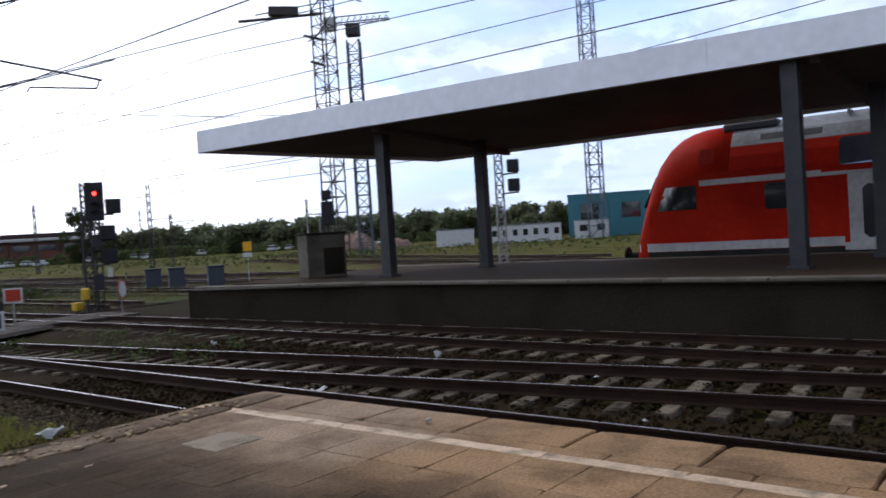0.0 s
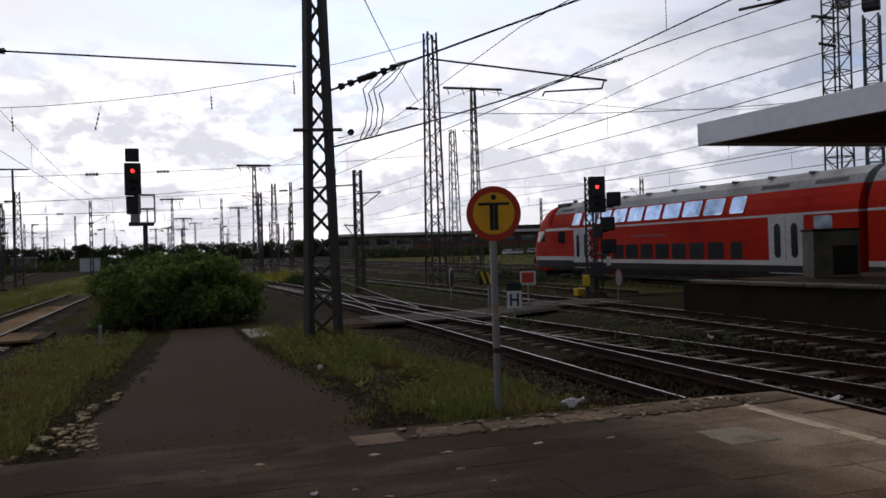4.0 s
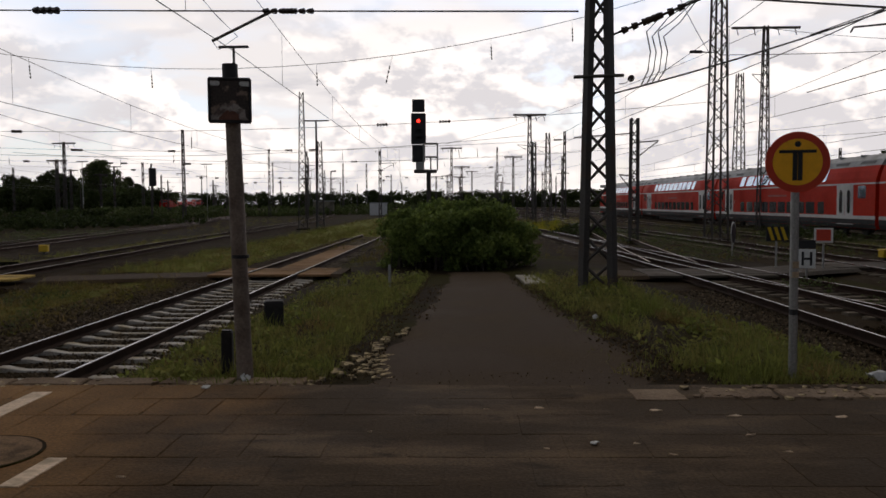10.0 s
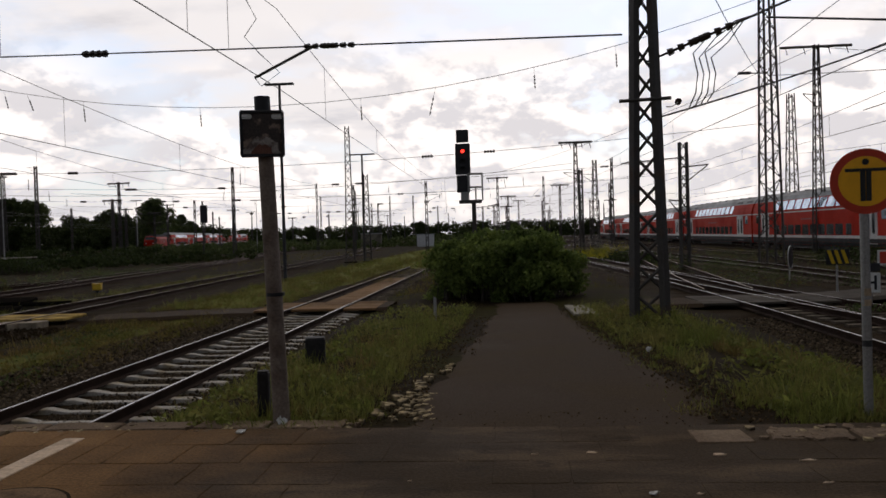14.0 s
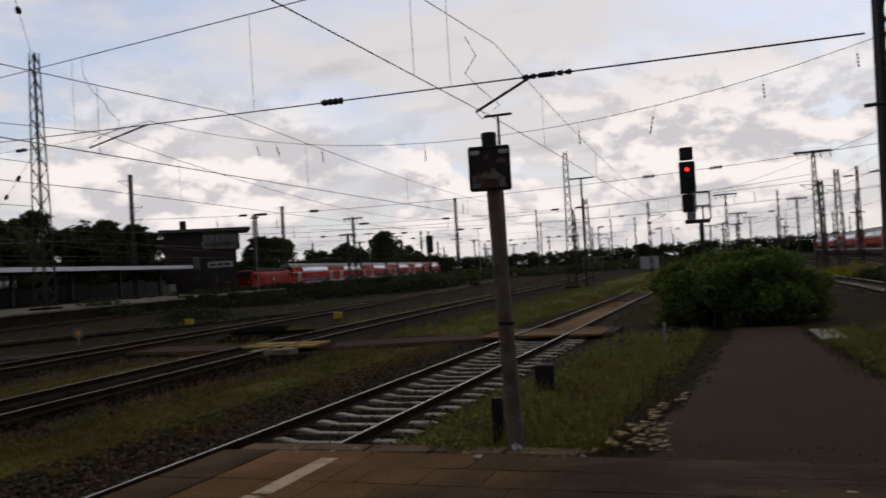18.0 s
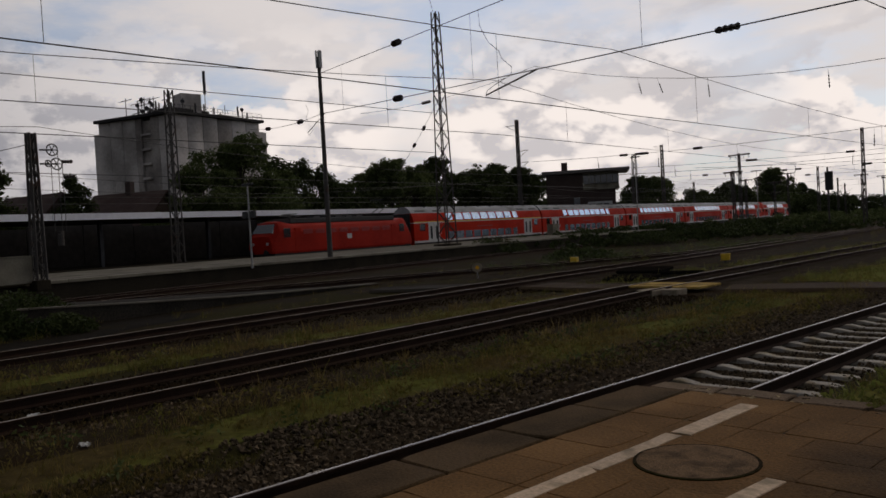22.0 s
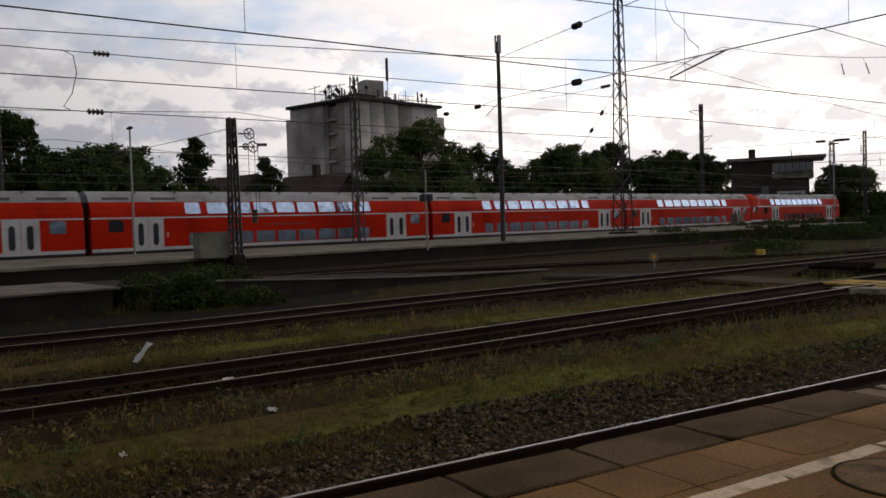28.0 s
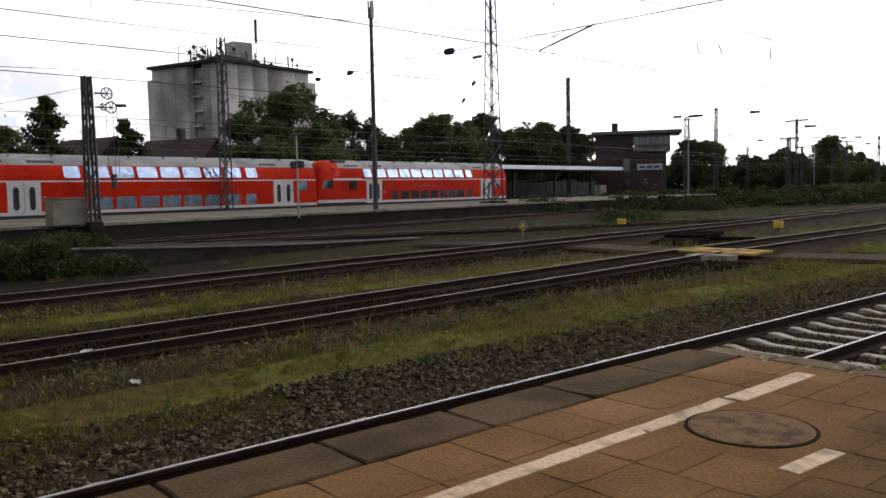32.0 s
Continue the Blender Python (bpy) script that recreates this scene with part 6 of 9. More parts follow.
def build_mirror():
    """A battered mirror frame seen from behind, on a thick brown-grey pole."""
    root = empty("mirror_post", pose(-1.91, 6.98, -0.075, 0, 0, 14), "battered dark mirror on a thick brown-grey post", "mirror")
    bm = bmesh.new()
    tube(bm, (0.03, 0, -0.3), (-0.055, 0, 2.80), 0.072, 0.062, n=16)
    part("post", bm, "mirpole", root)
    bm = bmesh.new()
    tube(bm, (-0.055, 0, 2.64), (-0.058, 0, 2.80), 0.066, n=16)
    part("post_cap", bm, "black", root)
    bm = bmesh.new()
    bevbox(bm, -0.225, 0.105, -0.115, -0.085, 2.30, 2.66, 0.015)
    part("mirror_back", bm, "mirback", root, "dented dark back plate with pale scuffs")
    # the worn pale bulge low on the plate, with a rusty heart
    for w, h, y, m, lab in ((0.150, 0.135, -0.118, "mirpale", "pale worn bulge"), (0.085, 0.075, -0.124, "mirrust", "rusty brown patch")):
        bm = bmesh.new()
        n = 14
        ring = [(-0.06 + w * math.cos(math.pi * k / n) * (1 + 0.12 * math.sin(5 * k)), 2.315 + h * math.sin(math.pi * k / n) * (1 + 0.12 * math.cos(4 * k))) for k in range(n + 1)]
        fr = [bm.verts.new((px, y, pz)) for px, pz in ring]
        bk = [bm.verts.new((px, -0.10, pz)) for px, pz in ring]
        bm.faces.new(fr)
        bm.faces.new(bk[::-1])
        for k in range(n + 1):
            bm.faces.new((fr[k], fr[(k + 1) % (n + 1)], bk[(k + 1) % (n + 1)], bk[k]))
        bmesh.ops.recalc_face_normals(bm, faces=bm.faces)
        part("worn_patch", bm, m, root, lab)
    for z in (2.30, 2.66):
        bm = bmesh.new()
        bevbox(bm, -0.232, 0.112, -0.125, -0.075, z - 0.012, z + 0.012, 0.004)
        part("frame_rail", bm, "black", root)
    for x in (-0.228, 0.108):
        bm = bmesh.new()
        bevbox(bm, x - 0.012, x + 0.012, -0.125, -0.075, 2.30, 2.66, 0.004)
        part("frame_rail", bm, "black", root)
    for x in (-0.185, 0.065):
        bm = bmesh.new()
        bevbox(bm, x - 0.045, x + 0.045, -0.126, -0.114, 2.600, 2.640, 0.012)
        part("slot", bm, "litter", root, "pale slotted bracket")
    for z in (2.4, 2.55):
        bm = bmesh.new()
        bevbox(bm, -0.14, 0.03, -0.09, 0.07, z - 0.02, z + 0.02, 0.006)
        part("clamp", bm, "black", root)
    bm = bmesh.new()
    tube(bm, (0.0, 0, 1.13), (0.0, 0, 1.16), 0.076, n=16)
    part("strap", bm, "black", root)


M["mirback"] = mat("scuffed_dark_metal", (0.045, 0.034, 0.028), 0.6, metal=0.3, vary=0.35, scale=9, fine=60, bump=0.4, second=(0.24, 0.17, 0.13), mix=(0.52, 0.60))
M["mirpale"] = mat("worn_pale_coating", (0.26, 0.23, 0.20), 0.6, vary=0.3, scale=14, fine=70, bump=0.3, second=(0.10, 0.07, 0.055), mix=(0.45, 0.6))
M["mirrust"] = mat("rust_brown_patch", (0.13, 0.055, 0.035), 0.8, vary=0.3, scale=14, fine=70, bump=0.3)
build_round_sign(), build_mirror()


def block_post(x, y, z, w, h, label, name="bollard", m="black", rz=0.0, cat="bollard"):
    root = empty(name, pose(x, y, z, 0, 0, rz), label, cat)
    bm = bmesh.new()
    bevbox(bm, -w / 2, w / 2, -w / 2, w / 2, -0.2, h, 0.012)
    part("stump", bm, m, root)
    bm = bmesh.new()
    bevbox(bm, -w * 0.47, w * 0.47, -w * 0.47, w * 0.47, h, h + 0.012, 0.005)
    part("cap", bm, m, root)
    return root


block_post(-2.44, 10.5, -0.35, 0.25, 0.60, "squat tarred timber stump in the grass", m="under", rz=12)
block_post(-2.12, 7.25, -0.25, 0.10, 0.62, "thin tarred stump beside the mirror post", m="under", rz=6)
block_post(-1.5, 17.2, -0.5, 0.06, 0.7, "thin grey marker post", "marker_post", "galv", cat="marker post")
for x, y in ((15.8, 30.4), (-27.4, 35.9), (-18.9, 36.4)):
    root = empty("lineside_box", pose(x, y, GROUND, 0, 0, 15), "small yellow lineside box", "lineside box", "yellow lineside boxes")
    bm = bmesh.new()
    bevbox(bm, -0.19, 0.19, -0.15, 0.15, 0.12, 0.40, 0.03)
    part("housing", bm, "yellow", root)
    bm = bmesh.new()
    box(bm, -0.05, 0.05, -0.05, 0.05, -0.1, 0.14)
    part("stem", bm, "darkgrey", root)
    bm = bmesh.new()
    bevbox(bm, -0.21, 0.21, -0.17, 0.17, 0.40, 0.43, 0.01)
    part("lid", bm, "yellow", root)
for x, y in ((25.2, 40.4), (25.75, 39.0), (26.8, 36.9)):
    root = empty("switch_cabinet", pose(x, y, GROUND, 0, 0, -30), "blue-grey lineside switch cabinet", "cabinet", "switch cabinets")
    bm = bmesh.new()
    bevbox(bm, -0.42, 0.42, -0.3, 0.3, 0.15, 1.15, 0.03)
    part("body", bm, "cabinetblue", root)
    bm = bmesh.new()
    bevbox(bm, -0.47, 0.47, -0.35, 0.35, 1.15, 1.25, 0.03)
    part("lid", bm, "cabinetlid", root)
    bm = bmesh.new()
    box(bm, -0.3, 0.3, -0.2, 0.2, -0.1, 0.15)
    part("plinth", bm, "concrete_dk", root)



def sign_on_post(name, x, y, rz, post_h, face, label, cat="sign", z=GROUND):
    root = empty(name, pose(x, y, z, 0, 0, rz), label, cat)
    bm = bmesh.new()
    tube(bm, (0, 0.03, -0.15), (0, 0.03, post_h), 0.03, n=10)
    part("post", bm, "galv", root)
    for w, h, zc, m, nm in face:
        bm = bmesh.new()
        plate(bm, w, h, 0.03, zc, 0, -0.01, 0.006)
        part(nm, bm, m, root)
    return root


q = sign_on_post("stop_board", 9.15, 21.5, -22, 1.15, ((0.42, 0.50, 0.72, "signwhite", "board"), (0.42, 0.22, 1.10, "black", "upper_board")), "small white board lettered H under a black one")
for x0, x1, z0, z1 in ((-0.13, -0.07, 0.54, 0.90), (0.07, 0.13, 0.54, 0.90), (-0.13, 0.13, 0.69, 0.75)):
    bm = bmesh.new()
    box(bm, x0, x1, -0.031, -0.026, z0, z1)
    part("letter_bar", bm, "black", q)
q = sign_on_post("shunting_plate", 10.95, 24.6, -24, 0.95, ((0.52, 0.44, 1.20, "signwhite", "frame"),), "small red plate in a pale frame")
bm = bmesh.new()
plate(bm, 0.40, 0.34, 0.02, 1.21, 0, -0.032, 0.004)
part("plate", bm, "signred", q)
q = sign_on_post("striped_board", 9.75, 25.1, 12, 1.1, ((0.74, 0.46, 1.24, "black", "board"),), "black board with yellow diagonal stripes")
for k in (-1, 0, 1):
    bm = bmesh.new()
    v = [bm.verts.new((0.22 * k + x, y, 1.24 + z)) for y in (-0.034, -0.027) for x, z in ((0.02, -0.2), (0.13, -0.2), (-0.02, 0.2), (-0.13, 0.2))]
    for f in ((0, 1, 2, 3), (7, 6, 5, 4), (0, 4, 5, 1), (1, 5, 6, 2), (2, 6, 7, 3), (3, 7, 4, 0)):
        bm.faces.new([v[i] for i in f])
    part("stripe", bm, "yellow", q)
q = sign_on_post("disc_sign", 16.8, 28.9, 38, 0.9, (), "small round white marker disc", z=GROUND)
bm = bmesh.new()
tube(bm, (0, 0.0, 0.85), (0, -0.02, 0.85), 0.36, n=24)
part("disc", bm, "signred", q, "dull red rim and back")
bm = bmesh.new()
tube(bm, (0, -0.02, 0.85), (0, -0.026, 0.85), 0.31, n=24)
part("disc_face", bm, "signwhite", q)
q = sign_on_post("disc_sign", 11.12, 33.2, 60, 1.0, (), "dark round marker disc with a pale rim", z=GROUND)
bm = bmesh.new()
tube(bm, (0, 0.0, 0.95), (0, -0.02, 0.95), 0.46, n=24)
part("disc", bm, "signwhite", q)
bm = bmesh.new()
tube(bm, (0, -0.02, 0.95), (0, -0.026, 0.95), 0.42, n=24)
part("disc_face", bm, "black", q)
q = sign_on_post("dwarf_marker", -26.4, 27.2, 40, 0.45, (), "small round red and white ground marker", z=GROUND)
bm = bmesh.new()
tube(bm, (0, 0.0, 0.48), (0, -0.02, 0.48), 0.22, n=24)
part("disc", bm, "paleslab", q)
bm = bmesh.new()
tube(bm, (0, -0.02, 0.48), (0, -0.026, 0.48), 0.09, n=20)
part("disc_centre", bm, "signyellow", q)
sign_on_post("orange_board", 30.0, 38.2, -36, 1.9, ((0.5, 0.55, 2.15, "signyellow", "board"), (0.55, 0.25, 1.65, "signwhite", "board")), "small orange board over a white plate")

# concrete cabinet on the opposite platform
root = empty("concrete_cabinet", pose(17.75, 18.6, 0.40, 0, 0, -25), "grey concrete cabinet on the opposite platform", "cabinet")
bm = bmesh.new()
bevbox(bm, -0.62, 0.62, -0.5, 0.5, 0.0, 1.32, 0.02)
part("body", bm, "edgegrey", root)
bm = bmesh.new()
bevbox(bm, -0.66, 0.66, -0.54, 0.54, 1.32, 1.38, 0.015)
part("lid", bm, "concrete_dk", root)
bm = bmesh.new()
bevbox(bm, -0.1, 0.55, -0.52, -0.49, 0.08, 0.9, 0.01)
part("door", bm, "concrete_dk", root)
root = empty("platform_box", pose(-37.95, 10.7, 0.28, 0, 0, 10), "pale grey box on the far platform", "cabinet")
bm = bmesh.new()
bevbox(bm, -0.35, 0.35, -0.75, 0.75, 0.0, 1.15, 0.02)
part("body", bm, "concrete", root)
bm = bmesh.new()
bevbox(bm, -0.38, 0.38, -0.78, 0.78, 1.15, 1.2, 0.01)
part("lid", bm, "concrete", root)


p = lp(87.8, 46.0, 0.30)
root = empty("platform_box", pose(p.x, p.y, p.z, 0, 0, 12), "pale grey box on the far platform", "cabinet")
bm = bmesh.new()
bevbox(bm, -0.4, 0.4, -0.8, 0.8, 0.0, 1.25, 0.02)
part("body", bm, "concrete", root)
bm = bmesh.new()
bevbox(bm, -0.44, 0.44, -0.84, 0.84, 1.25, 1.32, 0.01)
part("lid", bm, "concrete", root)


# ---- crossings ----
def boards(name, pieces, m, label):
    root = empty(name, label=label, kind="structure")
    for x0, x1, y0, y1, z, rz in pieces:
        bm = bmesh.new()
        bevbox(bm, x0, x1, y0, y1, z - 0.07, z, 0.012, Matrix.Translation(((x0 + x1) / 2, (y0 + y1) / 2, 0)) @ Matrix.Rotation(radians(rz), 4, "Z") @ Matrix.Translation((-(x0 + x1) / 2, -(y0 + y1) / 2, 0)))
        mesh_ob("plank", bm, m, root)


def planks(cx, y0, y1, n, az=0.0, sides=(-1, 1)):
    out = []
    k = math.tan(radians(az))
    for i in range(n):
        a, b = y0 + (y1 - y0) * i / n, y0 + (y1 - y0) * (i + 0.96) / n
        sh = -k * (a - y0)
        out.append((cx - 0.66 + sh, cx + 0.66 + sh, a, b, RAIL - 0.012 + random.uniform(-0.006, 0.006), random.uniform(-0.8, 0.8)))
        for s in sides:
            out.append((cx + s * 1.30 - 0.46 + sh, cx + s * 1.30 + 0.46 + sh, a, b, RAIL - 0.015 + random.uniform(-0.006, 0.006), random.uniform(-0.8, 0.8)))
    return out


boards("crossing_1", planks(-5.47, 22.9, 25.3, 5) + [(-5.98, -4.96, 25.4 + 1.2 * i, 26.52 + 1.2 * i, RAIL - 0.13, 0.4 * (i % 3 - 1)) for i in range(13)], "wood_b", "brown timber foot crossing over the track")
boards("crossing_2", planks(-14.02, 21.8, 23.2, 3, 3.5, (1,)), "wood_y", "yellowish timber foot crossing over the track")
boards("crossing_3", planks(6.95, 22.2, 24.6, 5) + planks(13.2, 24.6, 27.0, 5), "wood_g", "grey timber foot crossing over the tracks")


def strip_path(name, pts, w, z, m, label):
    bm = bmesh.new()
    rows = []
    for i, p in enumerate(pts):
        a, b = Vector(pts[max(i - 1, 0)]), Vector(pts[min(i + 1, len(pts) - 1)])
        d = (b - a).normalized()
        s = Vector((d.y, -d.x))
        rows.append([bm.verts.new((p[0] + s.x * w * k, p[1] + s.y * w * k, z - (0.09 if abs(k) == 0.5 else 0))) for k in (-0.5, -0.44, 0.44, 0.5)])
    for a, b in zip(rows, rows[1:]):
        for k in range(3):
            bm.faces.new((a[k], a[k + 1], b[k + 1], b[k]))
    bmesh.ops.recalc_face_normals(bm, faces=bm.faces)
    tagged(mesh_ob(name, bm, m), label, kind="structure")


strip_path("cross_path_west", [(-3.4, 24.1), (-4.2, 24.1)], 2.2, RAIL - 0.02, "asphalt", "asphalt cross path between the tracks")
strip_path("cross_path_mid", [(-7.3, 24.1), (-9.5, 23.6), (-11.9, 22.8)], 2.0, RAIL - 0.10, "asphalt", "asphalt cross path between the tracks")
strip_path("cross_path_far", [(-15.3, 22.6), (-17.2, 22.6), (-19.2, 22.9)], 1.9, RAIL - 0.10, "asphalt", "asphalt cross path between the tracks")
strip_path("cross_path_ramp", [(-21.7, 22.6), (-23.4, 21.6), (-25.4, 20.4)], 1.9, RAIL - 0.11, "ramp_top", "cinder path from the track to the ramp")
strip_path("cross_path_east", [(2.2, 22.9), (3.8, 23.1), (5.2, 23.3)], 2.2, RAIL - 0.03, "asphalt", "asphalt cross path between the tracks")
strip_path("cross_path_yard", [(8.7, 23.7), (10.2, 24.6), (11.5, 25.3)], 2.2, RAIL - 0.03, "wood_g", "grey cross path between the tracks")
root = empty("crossing_step", label="pale concrete slabs beside the yellow crossing", kind="structure")
for x, y, w, d in ((-13.35, 20.95, 0.55, 0.8), (-12.75, 21.2, 0.5, 0.6)):
    bm = bmesh.new()
    bevbox(bm, x - w / 2, x + w / 2, y - d / 2, y + d / 2, GROUND, RAIL - 0.03, 0.015)
    mesh_ob("step_slab", bm, "paleslab", root)
# black rubber crossing mats lifted and left between the tracks
for x, y, w, d, z, rx, rz in ((-17.6, 26.4, 1.9, 1.2, 0.10, 4, 12), (-16.7, 28.3, 1.7, 1.3, 0.16, -3, 20), (-18.4, 28.6, 2.0, 1.1, 0.24, 5, 8)):
    root = empty("crossing_mat", pose(x, y, GROUND + z, rx, 0, rz), "black rubber crossing mat lying on the ballast", "crossing mat", "loose crossing mats")
    bm = bmesh.new()
    bevbox(bm, -w / 2, w / 2, -d / 2, d / 2, -0.06, 0.06, 0.02)
    part("mat", bm, "oldrubber", root)
    for k in (-0.35, 0.35):
        bm = bmesh.new()
        bevbox(bm, -w / 2, w / 2, k * d - 0.07, k * d + 0.07, -0.32, -0.06, 0.01)
        part("bearer", bm, "wood_g", root)
root = empty("trough_cover", label="pale concrete trough covers beside the path", kind="structure")
for i in range(5):
    bm = bmesh.new()
    bevbox(bm, 1.45, 1.98, 18.0 + 0.62 * i, 18.6 + 0.62 * i, path_z(19) - 0.05, path_z(18 + 0.62 * i) + 0.035, 0.012)
    mesh_ob("cover_slab", bm, "concrete", root)
root = empty("manhole", pose(-2.98, 4.80, 0.002, 0, 0, 20), "round manhole cover in the paving", "manhole cover")
bm = bmesh.new()
tube(bm, (0, 0, -0.05), (0, 0, 0.002), 0.395, n=40)
part("frame_ring", bm, "earth", root)
bm = bmesh.new()
tube(bm, (0, 0, -0.03), (0, 0, 0.004), 0.372, n=40)
part("lid", bm, "lidstone", root)


# ---- overhead wires ----
def wire(pts, r, label="dark overhead wire", name="overhead_wire"):
    bm = bmesh.new()
    path_tube(bm, pts, r, 4)
    return tagged(mesh_ob(name, bm, "wire"), label, "overhead wire", "overhead wires")


def sag(a, b, drop, n=10):
    a, b = Vector(a), Vector(b)
    return [a.lerp(b, i / n) - Vector((0, 0, drop * 4 * (i / n) * (1 - i / n))) for i in range(n + 1)]


def catenary(name, pts, z_contact, z_mess, z_sup, spans, r=0.012):
    """A contact wire over a track with its messenger wire and droppers."""
    root = empty("catenary", label="contact wire with messenger and droppers above a track", category="overhead wire", group="overhead wires")

    def at(y):
        for (x0, y0), (x1, y1) in zip(pts, pts[1:]):
            if y0 <= y <= y1:
                return x0 + (x1 - x0) * (y - y0) / (y1 - y0)
        return pts[0][0] if y < pts[0][1] else pts[-1][0]

    zz = 1
    for y0, y1 in zip(spans, spans[1:]):
        zz = -zz
        x0, x1 = at(y0) + 0.2 * zz, at(y1) - 0.2 * zz
        bm = bmesh.new()
        path_tube(bm, [(x0, y0, z_contact), (x1, y1, z_contact)], r, 4)
        part("contact_wire", bm, "wire", root)
        bm = bmesh.new()
        mess = sag((x0, y0, z_sup), (x1, y1, z_sup), z_sup - z_mess, 12)
        path_tube(bm, mess, r * 0.9, 4)
        part("messenger_wire", bm, "wire", root)
        for i in range(1, 12, 2):
            bm = bmesh.new()
            p = mess[i]
            path_tube(bm, [p, (p.x, p.y, z_contact)], r * 0.55, 3)
            part("dropper", bm, "wire", root)
    return root


catenary("c1", [(-5.47, -20), (-5.47, 60), (-6.2, 90), (-20, 260)], 5.10, 5.9, 7.0, (-46, 19.3, 84, 148, 210))
catenary("c2", [(-10.9, -20), (-14.2, 20), (-16.3, 90), (-40, 260)], 4.72, 5.7, 6.6, (-44, 20.6, 82, 146, 208))
catenary("c3", [(-18.4, -20), (-20.9, 25), (-26.5, 75), (-58, 240)], 5.0, 5.8, 7.0, (-42, 22.6, 84, 146, 208))
catenary("c4", [tuple(lp(-60, 34.4)[:2]), tuple(lp(250, 34.4)[:2])], 5.0, 5.8, 7.0, (-56, 12, 72, 134, 200), 0.014)
catenary("c5", [tuple(lp(-60, 49)[:2]), tuple(lp(300, 49)[:2])], 5.0, 5.8, 7.0, (-60, 6, 70, 134, 210), 0.016)
catenary("c6", [tuple(lp(-60, 56)[:2]), tuple(lp(300, 56)[:2])], 5.0, 5.8, 7.0, (-60, 0, 66, 134, 210), 0.016)
catenary("c7", [(7.0, -20), (7.0, 20), (5.6, 55), (0, 140), (-12, 280)], 4.75, 5.3, 6.3, (-50, 16.0, 78, 140, 210))
catenary("c8", [(13.3, -20), (13.3, 22), (11, 80), (-6, 280)], 4.95, 5.5, 6.6, (-50, 18, 80, 142, 210))
catenary("c9", [(23.2, -60), (22.0, 90), (16, 500)], 5.0, 5.8, 7.0, (-60, 3, 66, 128, 200, 270), 0.015)
catenary("c10", [(29.5, -60), (29.5, 60), (16, 300)], 5.0, 5.8, 7.0, (-58, 7, 70, 132, 200), 0.016)


def span_wire(a, b, drop, ins, r=0.018, hang=(), lab="cross-span wire with insulators", size=0.16):
    """A wire across the tracks with insulators at fractions of its length, and hanging drop insulators."""
    root = empty("cross_span", label=lab, category="overhead wire", group="overhead wires")
    a, b = Vector(a), Vector(b)
    f = lambda k: a.lerp(b, k) - Vector((0, 0, drop * 4 * k * (1 - k)))
    bm = bmesh.new()
    path_tube(bm, [f(i / 16) for i in range(17)], r, 5)
    part("wire", bm, "wire", root)
    L = (b - a).length
    for k in ins:
        k, sz = k if isinstance(k, tuple) else (k, size)
        e = 0.42 / L
        insulator(root, f(k - e), f(k + e), sz, 4)
    for k, dx, dz in hang:
        p = f(k)
        bm = bmesh.new()
        path_tube(bm, [p, p + Vector((dx * 0.4, 0, -dz * 0.35))], 0.01, 3)
        part("hanger", bm, "wire", root)
        insulator(root, p + Vector((dx * 0.4, 0, -dz * 0.35)), p + Vector((dx, 0, -dz)), 0.05, 4)
    return f


A = span_wire((2.45, 16.85, 5.42), (-42.6, 30.6, 9.38), 0.08, ((0.136, 0.07), (0.147, 0.07), (0.289, 0.10), (0.748, 0.17)), 0.02)
B = span_wire((2.45, 16.85, 8.7), (-42.6, 30.6, 11.92), 0.05, ((0.744, 0.17),), 0.018)
# thin hangers tying the two span wires together
root = empty("span_hanger", label="thin hanger wires between two span wires", category="overhead fitting", group="overhead fittings")
for k in (0.2, 0.36, 0.582, 0.914):
    bm = bmesh.new()
    path_tube(bm, [B(k), A(k)], 0.008, 3)
    part("hanger", bm, "wire", root)
# the tensioned pair beside the second lattice mast, with section insulators and jumper
for a, b, k in (((-44.81, -22.53, 8.01), (-48.92, 46.51, 8.01), 0.432), ((-46.30, -22.53, 11.27), (-48.92, 46.51, 11.27), 0.44)):
    span_wire(a, b, 0.0, (k,), 0.026, size=0.177)
root = empty("jumper_cable", label="curved jumper cable between two wires", category="overhead fitting", group="overhead fittings")
bm = bmesh.new()
path_tube(bm, [(-47.14, 5.83, 11.27), (-47.09, 6.39, 10.99), (-46.86, 6.49, 10.06), (-46.68, 6.21, 8.94), (-46.49, 5.74, 8.19), (-46.21, 6.02, 8.01)], 0.026, 4)
part("cable", bm, "wire", root)
span_wire((-42.6, 30.6, 9.38), (-60.3, 36.0, 10.9), 0.3, (0.25, 0.7), 0.016)
span_wire((-48.5, 46.8, 18.8), (-5.0, 2.0, 13.0), 0.3, (0.3,), 0.016)
span_wire((-42.6, 52, 14.5), (14.35, 45.7, 13.9), 4.6, (), 0.018, ((0.18, 0.3, 1.2), (0.21, 0.4, 1.1), (0.28, 0.1, 1.3), (0.42, 0.05, 1.2), (0.60, 0.05, 1.3), (0.68, -0.4, 1.6), (0.78, 0.05, 1.2), (0.86, 0.05, 1.2)))
span_wire((-58, 46, 12.5), (-42.6, 52, 14.5), 0.6, (0.4,), 0.018)
span_wire((2.9, 16.76, 4.83), (22.0, 9.5, 11.35), 0.0, ((0.038, 0.08), (0.062, 0.08)), 0.024, lab="heavy cross-span wire with long insulator")
span_wire((14.35, 45.7, 12.75), (21.8, 38.2, 10.2), 0.0, (), 0.06, lab="thick bracket tube on a tall mast")
